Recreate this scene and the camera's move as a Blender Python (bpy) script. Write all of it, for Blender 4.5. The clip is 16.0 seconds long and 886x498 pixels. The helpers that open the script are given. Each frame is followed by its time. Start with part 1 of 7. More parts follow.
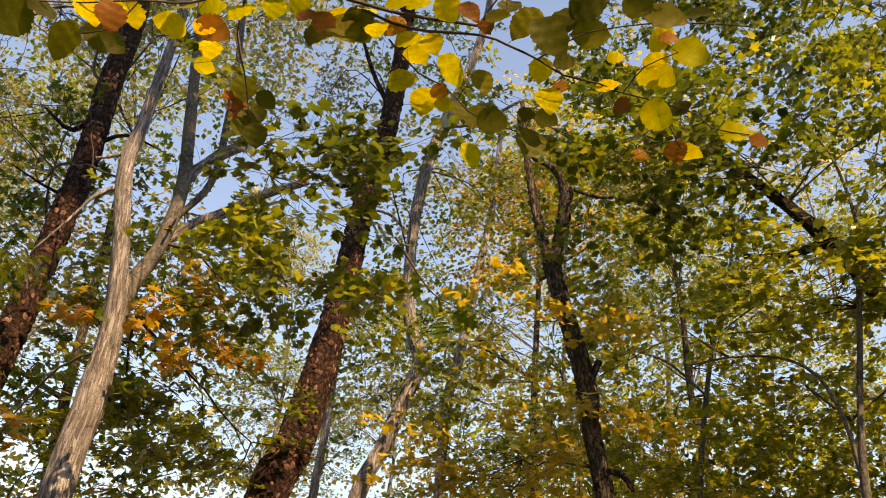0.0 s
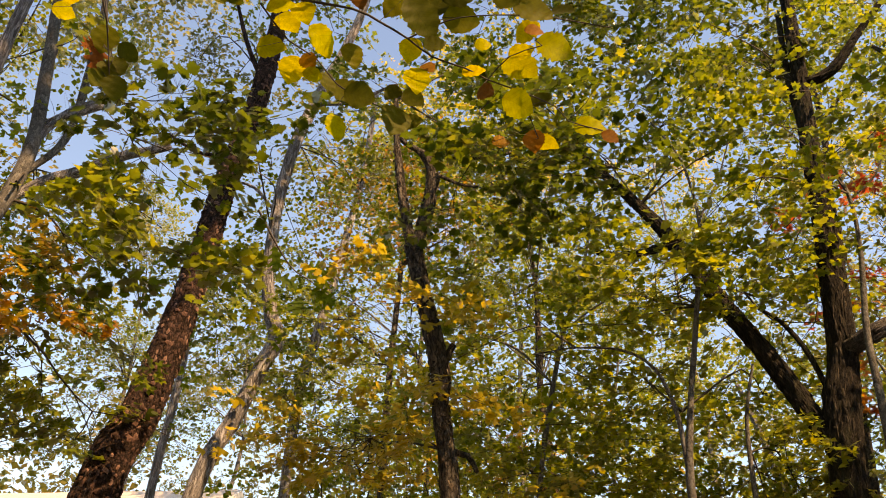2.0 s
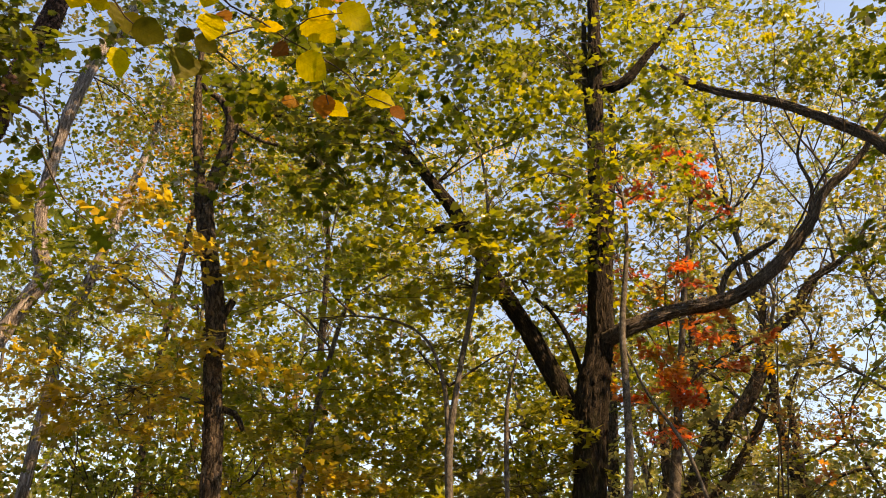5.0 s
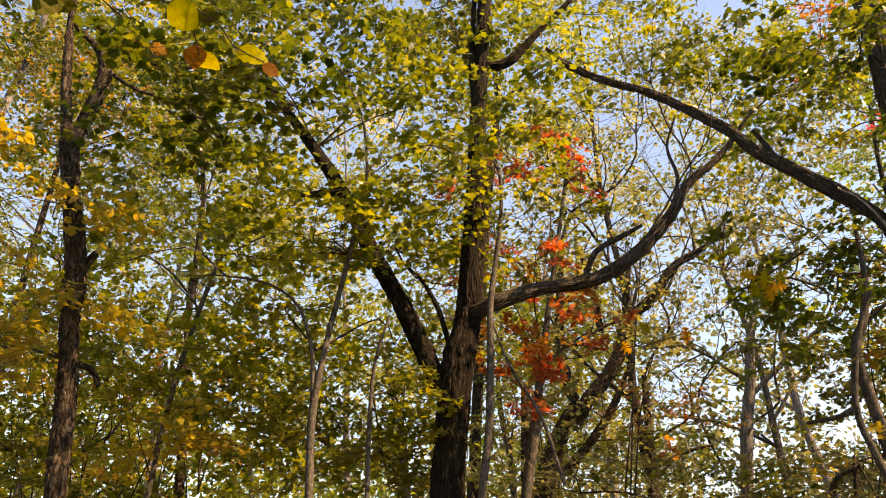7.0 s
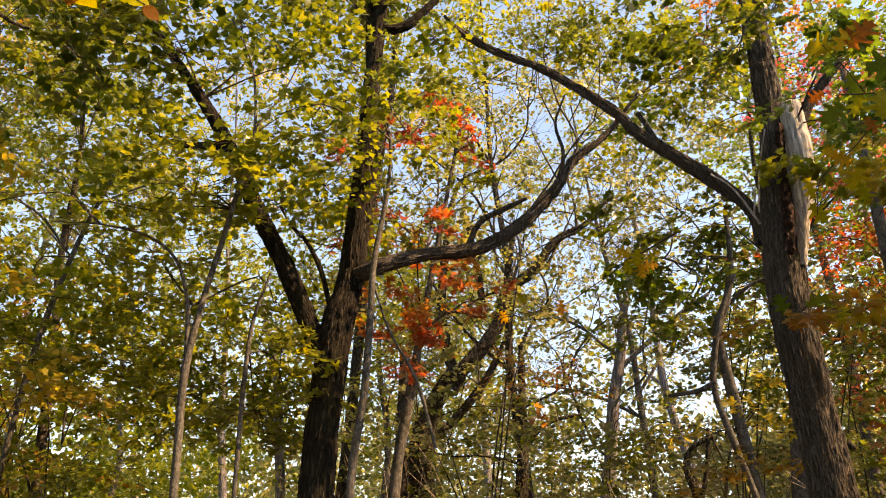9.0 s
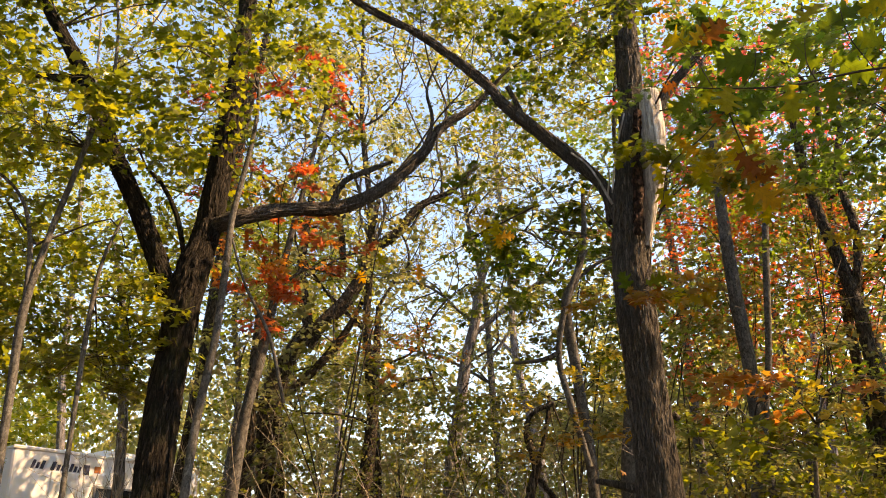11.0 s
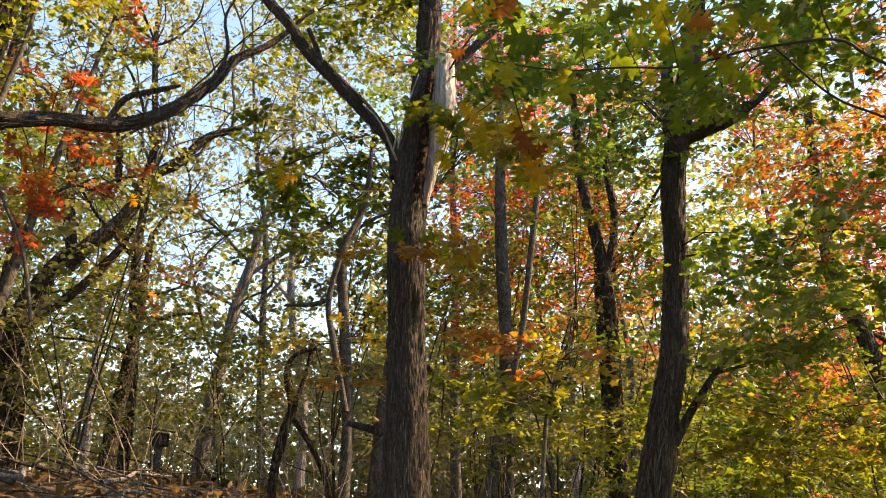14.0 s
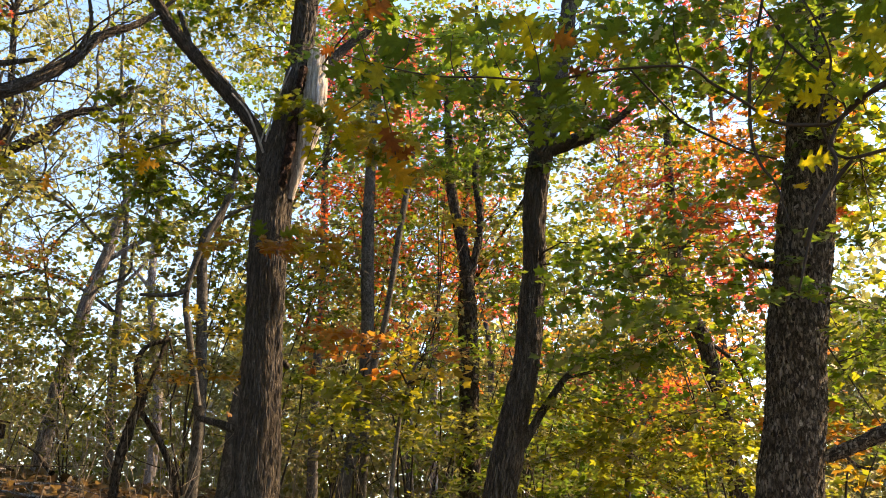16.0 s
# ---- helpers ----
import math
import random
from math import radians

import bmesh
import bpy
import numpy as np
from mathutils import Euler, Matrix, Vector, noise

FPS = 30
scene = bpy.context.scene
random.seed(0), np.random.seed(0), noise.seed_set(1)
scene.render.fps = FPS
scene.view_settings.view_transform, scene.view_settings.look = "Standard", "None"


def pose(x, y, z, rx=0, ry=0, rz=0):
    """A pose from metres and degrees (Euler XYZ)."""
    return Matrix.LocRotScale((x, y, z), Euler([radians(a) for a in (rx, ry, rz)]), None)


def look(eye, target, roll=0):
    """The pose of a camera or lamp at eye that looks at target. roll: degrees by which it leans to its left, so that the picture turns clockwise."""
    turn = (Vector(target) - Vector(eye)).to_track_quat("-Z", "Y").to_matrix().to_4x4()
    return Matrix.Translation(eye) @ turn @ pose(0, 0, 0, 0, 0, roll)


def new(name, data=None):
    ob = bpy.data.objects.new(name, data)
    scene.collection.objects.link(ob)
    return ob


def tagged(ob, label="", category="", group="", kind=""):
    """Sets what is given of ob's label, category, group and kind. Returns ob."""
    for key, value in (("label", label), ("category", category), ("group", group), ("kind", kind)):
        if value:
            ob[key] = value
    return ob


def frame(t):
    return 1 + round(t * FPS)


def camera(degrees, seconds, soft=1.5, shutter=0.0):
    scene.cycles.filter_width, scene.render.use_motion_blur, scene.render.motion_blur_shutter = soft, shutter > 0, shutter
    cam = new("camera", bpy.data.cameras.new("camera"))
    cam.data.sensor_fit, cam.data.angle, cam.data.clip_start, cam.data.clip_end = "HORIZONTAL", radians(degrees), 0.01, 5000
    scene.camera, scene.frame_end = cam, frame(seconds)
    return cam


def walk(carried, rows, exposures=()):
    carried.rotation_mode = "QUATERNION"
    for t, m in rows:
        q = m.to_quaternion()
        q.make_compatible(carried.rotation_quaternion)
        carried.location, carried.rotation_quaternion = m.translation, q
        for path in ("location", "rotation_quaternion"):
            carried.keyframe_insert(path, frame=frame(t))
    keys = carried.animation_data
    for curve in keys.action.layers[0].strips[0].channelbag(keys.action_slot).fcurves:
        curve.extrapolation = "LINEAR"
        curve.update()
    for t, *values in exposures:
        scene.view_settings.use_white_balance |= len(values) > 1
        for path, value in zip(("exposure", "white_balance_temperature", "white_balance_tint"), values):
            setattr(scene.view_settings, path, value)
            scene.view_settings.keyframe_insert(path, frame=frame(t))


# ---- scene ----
# ---- camera and its walk ----
cam = camera(53.0, 16.0, soft=0.98)
ROWS = [
    (0.0, 0.000, 0.000, 1.600, 122.23, -1.52, -0.96),
    (0.5, 0.011, -0.009, 1.592, 121.97, -1.32, -3.33),
    (1.0, 0.020, -0.015, 1.581, 121.72, -1.05, -5.68),
    (1.5, 0.025, -0.019, 1.562, 121.54, -0.60, -7.96),
    (2.0, 0.025, -0.025, 1.545, 121.38, -0.20, -10.31),
    (2.5, 0.029, -0.032, 1.533, 121.23, 0.10, -12.80),
    (3.0, 0.038, -0.041, 1.529, 120.86, 0.26, -15.31),
    (3.5, 0.051, -0.052, 1.529, 120.47, 0.34, -17.76),
    (4.0, 0.065, -0.064, 1.526, 120.09, 0.40, -20.16),
    (6.5, 0.115, -0.130, 1.486, 117.73, 0.95, -31.26),
    (7.0, 0.124, -0.141, 1.480, 117.18, 1.07, -33.25),
    (7.5, 0.132, -0.150, 1.476, 116.60, 1.13, -35.19),
    (8.0, 0.138, -0.161, 1.470, 115.96, 1.15, -37.08),
    (10.5, 0.145, -0.248, 1.430, 112.86, 1.11, -48.02),
    (11.0, 0.144, -0.272, 1.417, 112.17, 0.91, -50.59),
    (11.5, 0.139, -0.299, 1.398, 111.53, 0.62, -53.18),
    (12.0, 0.134, -0.325, 1.378, 110.92, 0.33, -55.73),
    (12.5, 0.126, -0.352, 1.360, 110.35, 0.09, -58.27),
    (13.0, 0.118, -0.380, 1.342, 109.80, -0.17, -60.78),
    (13.5, 0.113, -0.410, 1.327, 109.35, -0.52, -63.26),
    (14.0, 0.112, -0.440, 1.315, 109.05, -0.76, -65.64),
    (14.5, 0.114, -0.470, 1.308, 108.87, -0.89, -67.93),
    (15.0, 0.115, -0.499, 1.307, 108.82, -0.94, -70.16),
    (15.5, 0.114, -0.527, 1.307, 108.91, -0.94, -72.09),
    (16.0, 0.110, -0.557, 1.308, 109.12, -0.91, -74.30),
]
walk(cam, [(t, pose(*p)) for t, *p in ROWS], [(0.0, 1.11, 10500, 22), (6.0, 1.22, 10900, 25), (11.0, 1.48, 9400, 23), (16.0, 1.53, 8100, 19)])

# ---- world, sun, exposure ----
SUN_AZ, SUN_EL = 144.0, 43.0          # degrees clockwise from +y, degrees up
world = bpy.data.worlds.new("sky")
scene.world = world
world.use_nodes = True
wn = world.node_tree.nodes
sky = wn.new("ShaderNodeTexSky")
sky.sky_type = "NISHITA"
sky.sun_disc = False
sky.sun_elevation = radians(SUN_EL)
sky.sun_rotation = radians(SUN_AZ)
sky.air_density, sky.dust_density, sky.ozone_density = 1.3, 0.0, 6.0
wn["Background"].inputs["Strength"].default_value = 0.166
world.node_tree.links.new(sky.outputs["Color"], wn["Background"].inputs["Color"])
sun = new("sun", bpy.data.lights.new("sun", "SUN"))
sun.data.energy, sun.data.angle, sun.data.color = 4.5, radians(0.53), (1.0, 0.775, 0.50)
SUNWAY = Vector((math.sin(radians(SUN_AZ)) * math.cos(radians(SUN_EL)), math.cos(radians(SUN_AZ)) * math.cos(radians(SUN_EL)), math.sin(radians(SUN_EL))))
sun.matrix_world = look(SUNWAY * 60, (0, 0, 0))


# ---- materials ----
def nodes_of(name):
    m = bpy.data.materials.new(name)
    m.use_nodes = True
    t = m.node_tree
    for n in list(t.nodes):
        if n.type != "OUTPUT_MATERIAL":
            t.nodes.remove(n)
    return m, t, t.nodes, t.links, t.nodes["Material Output"]


def ramp(nodes, stops, mode="LINEAR"):
    r = nodes.new("ShaderNodeValToRGB")
    r.color_ramp.interpolation = mode
    e = r.color_ramp.elements
    while len(e) < len(stops):
        e.new(0.5)
    for k, (p, c) in zip(e, stops):
        k.position, k.color = p, (*c, 1)
    return r


def bark_material(name, dark, mid, light, scale=14.0, stretch=0.22, moss=0.0, bump=0.6, patch=0.35):
    """Furrowed bark: long ridges, finer grain, lichen or moss patches."""
    m, t, nodes, links, out = nodes_of(name)
    tc = nodes.new("ShaderNodeTexCoord")
    mp = nodes.new("ShaderNodeMapping")
    mp.inputs["Scale"].default_value = (1, 1, stretch)
    links.new(tc.outputs["Object"], mp.inputs["Vector"])
    ridge = nodes.new("ShaderNodeTexNoise")
    ridge.inputs["Scale"].default_value, ridge.inputs["Detail"].default_value, ridge.inputs["Roughness"].default_value = scale * 1.6, 6, 0.65
    links.new(mp.outputs[0], ridge.inputs["Vector"])
    cell = nodes.new("ShaderNodeTexVoronoi")
    cell.feature = "DISTANCE_TO_EDGE"
    cell.inputs["Scale"].default_value = scale * 1.3
    warp = nodes.new("ShaderNodeMix")
    warp.data_type = "VECTOR"
    warp.inputs["Factor"].default_value = 0.08
    links.new(mp.outputs[0], warp.inputs[4])
    links.new(ridge.outputs["Color"], warp.inputs[5])
    links.new(warp.outputs[1], cell.inputs["Vector"])
    big = nodes.new("ShaderNodeTexNoise")
    big.inputs["Scale"].default_value, big.inputs["Detail"].default_value = 2.3, 5
    links.new(tc.outputs["Object"], big.inputs["Vector"])
    fine = nodes.new("ShaderNodeTexNoise")
    fine.inputs["Scale"].default_value, fine.inputs["Detail"].default_value = 90, 4
    links.new(tc.outputs["Object"], fine.inputs["Vector"])
    height = nodes.new("ShaderNodeMath")
    height.operation = "MULTIPLY_ADD"
    sm = nodes.new("ShaderNodeMapRange")
    sm.inputs["From Max"].default_value = 0.22
    links.new(cell.outputs["Distance"], sm.inputs["Value"])
    links.new(sm.outputs[0], height.inputs[0])
    height.inputs[1].default_value = 0.5
    links.new(ridge.outputs["Fac"], height.inputs[2])
    col = ramp(nodes, [(0.38, dark), (0.62, mid), (0.95, light)])
    links.new(height.outputs[0], col.inputs["Fac"])
    pr = ramp(nodes, [(0.5 - patch * 0.1, (0, 0, 0)), (0.72, (1, 1, 1))])
    links.new(big.outputs["Fac"], pr.inputs["Fac"])
    mul = nodes.new("ShaderNodeMath")
    mul.operation = "MULTIPLY"
    mul.inputs[1].default_value = patch
    links.new(pr.outputs["Color"], mul.inputs[0])
    mix = nodes.new("ShaderNodeMix")
    mix.data_type = "RGBA"
    links.new(mul.outputs[0], mix.inputs["Factor"])
    links.new(col.outputs["Color"], mix.inputs[6])
    lichen = (0.10, 0.13, 0.05) if moss else tuple(min(0.6, c * 1.5 + 0.03) for c in mid)
    mix.inputs[7].default_value = (*lichen, 1)
    plate = nodes.new("ShaderNodeTexVoronoi")
    plate.inputs["Scale"].default_value = scale * 1.3
    links.new(warp.outputs[1], plate.inputs["Vector"])
    pv = nodes.new("ShaderNodeMapRange")
    pv.inputs["To Min"].default_value, pv.inputs["To Max"].default_value = 0.55, 1.6
    links.new(plate.outputs["Color"], pv.inputs["Value"])
    ps = nodes.new("ShaderNodeVectorMath")
    ps.operation = "SCALE"
    links.new(mix.outputs[2], ps.inputs[0])
    links.new(pv.outputs[0], ps.inputs["Scale"])
    hue = nodes.new("ShaderNodeMix")
    hue.data_type, hue.blend_type = "RGBA", "MULTIPLY"
    hue.inputs["Factor"].default_value = 0.55
    links.new(ps.outputs[0], hue.inputs[6])
    links.new(fine.outputs["Fac"], hue.inputs[7])
    b = nodes.new("ShaderNodeBsdfPrincipled")
    b.inputs["Roughness"].default_value = 0.92
    b.inputs["Specular IOR Level"].default_value = 0.2
    links.new(hue.outputs[2], b.inputs["Base Color"])
    bm = nodes.new("ShaderNodeBump")
    bm.inputs["Strength"].default_value, bm.inputs["Distance"].default_value = bump, 0.03
    links.new(height.outputs[0], bm.inputs["Height"])
    links.new(bm.outputs[0], b.inputs["Normal"])
    links.new(b.outputs[0], out.inputs["Surface"])
    return m


def leaf_material(name, stops, through_gain=2.6, single=False, spots=0.0):
    """Thin leaf: reflects its colour, lets a warmer, stronger one through. Each leaf takes its own place on the ramp."""
    m, t, nodes, links, out = nodes_of(name)
    if single:
        src = nodes.new("ShaderNodeObjectInfo").outputs["Random"]
    else:
        src = nodes.new("ShaderNodeNewGeometry").outputs["Random Per Island"]
    r = ramp(nodes, stops)
    tc = nodes.new("ShaderNodeTexCoord")
    if single:
        links.new(src, r.inputs["Fac"])
    else:
        # whole sprays share a tone; single leaves stray from it
        drift = nodes.new("ShaderNodeTexNoise")
        drift.inputs["Scale"].default_value, drift.inputs["Detail"].default_value = 0.9, 2
        links.new(tc.outputs["Object"], drift.inputs["Vector"])
        wide = nodes.new("ShaderNodeMapRange")
        wide.inputs["From Min"].default_value, wide.inputs["From Max"].default_value = 0.3, 0.7
        links.new(drift.outputs["Fac"], wide.inputs["Value"])
        fm = nodes.new("ShaderNodeMix")
        fm.inputs["Factor"].default_value = 0.5
        links.new(wide.outputs[0], fm.inputs[2])
        links.new(src, fm.inputs[3])
        links.new(fm.outputs[0], r.inputs["Fac"])
    nz = nodes.new("ShaderNodeTexNoise")
    nz.inputs["Scale"].default_value, nz.inputs["Detail"].default_value = (5 if single else 9), 3
    links.new(tc.outputs["Object"], nz.inputs["Vector"])
    var = nodes.new("ShaderNodeMapRange")
    var.inputs["To Min"].default_value, var.inputs["To Max"].default_value = 0.55, 1.45
    links.new(nz.outputs["Fac"], var.inputs["Value"])
    col = nodes.new("ShaderNodeVectorMath")
    col.operation = "SCALE"
    links.new(r.outputs["Color"], col.inputs[0])
    links.new(var.outputs[0], col.inputs["Scale"])
    base = col.outputs[0]
    if spots:
        sp = ramp(nodes, [(0.60, (0, 0, 0)), (0.68, (1, 1, 1))])
        nb = nodes.new("ShaderNodeTexNoise")
        nb.inputs["Scale"].default_value, nb.inputs["Detail"].default_value = 2.6, 4
        links.new(tc.outputs["Object"], nb.inputs["Vector"])
        links.new(nb.outputs["Fac"], sp.inputs["Fac"])
        mulf = nodes.new("ShaderNodeMath")
        mulf.operation = "MULTIPLY"
        mulf.inputs[1].default_value = spots
        links.new(sp.outputs["Color"], mulf.inputs[0])
        mx = nodes.new("ShaderNodeMix")
        mx.data_type = "RGBA"
        links.new(mulf.outputs[0], mx.inputs["Factor"])
        links.new(base, mx.inputs[6])
        mx.inputs[7].default_value = (0.22, 0.08, 0.02, 1)
        base = mx.outputs[2]
    if single:
        # midrib and side veins, from the leaf's own length and width
        sx = nodes.new("ShaderNodeSeparateXYZ")
        links.new(tc.outputs["Object"], sx.inputs[0])
        ab = nodes.new("ShaderNodeMath")
        ab.operation = "ABSOLUTE"
        links.new(sx.outputs[0], ab.inputs[0])
        ph = nodes.new("ShaderNodeMath")
        ph.operation = "MULTIPLY_ADD"
        ph.inputs[1].default_value = -0.75
        links.new(ab.outputs[0], ph.inputs[0])
        links.new(sx.outputs[1], ph.inputs[2])
        pp = nodes.new("ShaderNodeMath")
        pp.operation = "PINGPONG"
        pp.inputs[1].default_value = 0.055
        links.new(ph.outputs[0], pp.inputs[0])
        lo = nodes.new("ShaderNodeMath")
        lo.operation = "MINIMUM"
        links.new(pp.outputs[0], lo.inputs[0])
        links.new(ab.outputs[0], lo.inputs[1])
        vr = nodes.new("ShaderNodeMapRange")
        vr.inputs["From Max"].default_value = 0.010
        vr.inputs["To Min"].default_value, vr.inputs["To Max"].default_value = 0.80, 1.02
        links.new(lo.outputs[0], vr.inputs["Value"])
        vs = nodes.new("ShaderNodeVectorMath")
        vs.operation = "SCALE"
        links.new(base, vs.inputs[0])
        links.new(vr.outputs[0], vs.inputs["Scale"])
        base = vs.outputs[0]
    gain = nodes.new("ShaderNodeVectorMath")
    gain.operation = "MULTIPLY"
    gain.inputs[1].default_value = (through_gain * 1.28, through_gain * 1.2, through_gain * 0.64)
    links.new(base, gain.inputs[0])
    d = nodes.new("ShaderNodeBsdfDiffuse")
    links.new(base, d.inputs["Color"])
    tr = nodes.new("ShaderNodeBsdfTranslucent")
    links.new(gain.outputs[0], tr.inputs["Color"])
    mixs = nodes.new("ShaderNodeMixShader")
    mixs.inputs[0].default_value = 0.5 if single else 0.62
    links.new(d.outputs[0], mixs.inputs[1])
    links.new(tr.outputs[0], mixs.inputs[2])
    gl = nodes.new("ShaderNodeBsdfGlossy")
    gl.inputs["Roughness"].default_value = 0.55 if single else 0.48
    gl.inputs["Color"].default_value = (0.9, 0.9, 0.85, 1)
    fr = nodes.new("ShaderNodeFresnel")
    fr.inputs["IOR"].default_value = 1.42
    gm = nodes.new("ShaderNodeMath")
    gm.operation = "MULTIPLY_ADD"
    gm.inputs[1].default_value, gm.inputs[2].default_value = (0.13 if single else 0.25), 0.0
    links.new(fr.outputs[0], gm.inputs[0])
    m2 = nodes.new("ShaderNodeMixShader")
    links.new(gm.outputs[0], m2.inputs[0])
    links.new(mixs.outputs[0], m2.inputs[1])
    links.new(gl.outputs[0], m2.inputs[2])
    links.new(m2.outputs[0], out.inputs["Surface"])
    return m


def plain_material(name, colour, rough=0.7, scale=6.0, amount=0.3, metal=0.0, bump=0.0):
    m, t, nodes, links, out = nodes_of(name)
    tc = nodes.new("ShaderNodeTexCoord")
    nz = nodes.new("ShaderNodeTexNoise")
    nz.inputs["Scale"].default_value, nz.inputs["Detail"].default_value = scale, 6
    links.new(tc.outputs["Object"], nz.inputs["Vector"])
    r = ramp(nodes, [(0.3, tuple(c * (1 - amount) for c in colour)), (0.7, tuple(min(1, c * (1 + amount * 0.6)) for c in colour))])
    links.new(nz.outputs["Fac"], r.inputs["Fac"])
    b = nodes.new("ShaderNodeBsdfPrincipled")
    b.inputs["Roughness"].default_value, b.inputs["Metallic"].default_value = rough, metal
    links.new(r.outputs["Color"], b.inputs["Base Color"])
    if bump:
        bm = nodes.new("ShaderNodeBump")
        bm.inputs["Strength"].default_value, bm.inputs["Distance"].default_value = bump, 0.03
        links.new(nz.outputs["Fac"], bm.inputs["Height"])
        links.new(bm.outputs[0], b.inputs["Normal"])
    links.new(b.outputs[0], out.inputs["Surface"])
    return m


BARK = {}
BARK["scaly"] = bark_material("scaly_red_bark", (0.00625, 0.00375, 0.003125), (0.0325, 0.0175, 0.01375), (0.0875, 0.0475, 0.0375), 24, 0.6, bump=1.0, patch=0.3)
BARK["pale"] = bark_material("weathered_pale_bark", (0.06129, 0.05581, 0.05723), (0.1838, 0.1721, 0.1732), (0.3677, 0.3622, 0.3866), 26, 0.1, bump=0.6, patch=0.35)
BARK["grey"] = bark_material("grey_sapling_bark", (0.0385, 0.03596, 0.0325), (0.0935, 0.08816, 0.0806), (0.165, 0.1601, 0.1495), 22, 0.6, bump=0.3, patch=0.5)
BARK["dark"] = bark_material("dark_ridged_bark", (0.0136, 0.01105, 0.00935), (0.0476, 0.0391, 0.0323), (0.136, 0.1156, 0.0935), 20, 0.3, bump=1.0, patch=0.22)
BARK["oak"] = bark_material("grey_brown_furrowed_bark", (0.02672, 0.02325, 0.0202), (0.08017, 0.06979, 0.06058), (0.1895, 0.1696, 0.1515), 34, 0.14, bump=1.0, patch=0.25)
BARK["flecked"] = bark_material("flecked_scaly_oak_bark", (0.0182, 0.013, 0.0104), (0.078, 0.0585, 0.0442), (0.312, 0.26, 0.2145), 24, 0.3, bump=1.0, patch=0.3)
# mossy bark taken near black, so the trunk's shade sits in its colour
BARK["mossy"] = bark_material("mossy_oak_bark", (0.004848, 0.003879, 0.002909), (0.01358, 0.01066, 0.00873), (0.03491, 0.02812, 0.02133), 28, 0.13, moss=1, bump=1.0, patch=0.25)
BARK["twig"] = plain_material("twig_bark", (0.05, 0.039, 0.03), 0.85, 8, 0.5)
BARK["torn"] = bark_material("torn_pale_wood", (0.32, 0.2833, 0.2538), (0.62, 0.5768, 0.54), (0.8, 0.7725, 0.756), 20, 0.07, bump=0.8, patch=0.2)


def scale_material(name, stops, grain=60.0):
    """Loose bark: every scale its own tone, with fine grain."""
    m, t, nodes, links, out = nodes_of(name)
    r = ramp(nodes, stops)
    links.new(nodes.new("ShaderNodeNewGeometry").outputs["Random Per Island"], r.inputs["Fac"])
    tc = nodes.new("ShaderNodeTexCoord")
    nz = nodes.new("ShaderNodeTexNoise")
    nz.inputs["Scale"].default_value, nz.inputs["Detail"].default_value, nz.inputs["Roughness"].default_value = grain, 5, 0.7
    links.new(tc.outputs["Object"], nz.inputs["Vector"])
    var = nodes.new("ShaderNodeMapRange")
    var.inputs["From Min"].default_value, var.inputs["From Max"].default_value = 0.3, 0.7
    var.inputs["To Min"].default_value, var.inputs["To Max"].default_value = 0.45, 1.5
    links.new(nz.outputs["Fac"], var.inputs["Value"])
    c = nodes.new("ShaderNodeVectorMath")
    c.operation = "SCALE"
    links.new(r.outputs["Color"], c.inputs[0])
    links.new(var.outputs[0], c.inputs["Scale"])
    b = nodes.new("ShaderNodeBsdfPrincipled")
    b.inputs["Roughness"].default_value = 0.9
    b.inputs["Specular IOR Level"].default_value = 0.25
    links.new(c.outputs[0], b.inputs["Base Color"])
    bm = nodes.new("ShaderNodeBump")
    bm.inputs["Strength"].default_value, bm.inputs["Distance"].default_value = 0.7, 0.01
    links.new(nz.outputs["Fac"], bm.inputs["Height"])
    links.new(bm.outputs[0], b.inputs["Normal"])
    links.new(b.outputs[0], out.inputs["Surface"])
    return m


SCALE = {}
SCALE["scaly"] = scale_material("red_brown_bark_scales", [(0, (0.0125, 0.00625, 0.005)), (0.45, (0.045, 0.0225, 0.0175)), (0.8, (0.1063, 0.05625, 0.04375)), (1, (0.2125, 0.125, 0.1))])
SCALE["oak"] = scale_material("oak_bark_ridges", [(0, (0.055, 0.0475, 0.0425)), (0.6, (0.085, 0.075, 0.0675)), (1, (0.1313, 0.1175, 0.1075))])
# ridges darkened with the trunk for the same shade
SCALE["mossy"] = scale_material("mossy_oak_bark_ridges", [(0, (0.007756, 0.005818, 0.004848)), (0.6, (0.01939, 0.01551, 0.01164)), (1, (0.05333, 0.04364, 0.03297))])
SCALE["dark"] = scale_material("shaggy_dark_bark_curls", [(0, (0.0204, 0.0153, 0.0119)), (0.6, (0.0595, 0.0442, 0.034)), (1, (0.1445, 0.1139, 0.0884))])
SCALE["flecked"] = scale_material("flecked_oak_bark_scales", [(0, (0.0208, 0.0156, 0.0117)), (0.6, (0.0585, 0.0455, 0.0364)), (0.85, (0.143, 0.117, 0.0962)), (1, (0.364, 0.312, 0.2665))])
SCALE["pale"] = scale_material("peeling_pale_bark_strips", [(0, (0.07039, 0.06431, 0.06547)), (0.6, (0.1609, 0.152, 0.1568)), (1, (0.3218, 0.3216, 0.3426))])
LEAF = {}
LEAF["green"] = leaf_material("green_leaf", [(0, (0.02732, 0.042, 0.0076)), (0.4, (0.05885, 0.08, 0.0114)), (0.75, (0.1103, 0.128, 0.0171)), (1, (0.1997, 0.18, 0.0247))], 2.55)
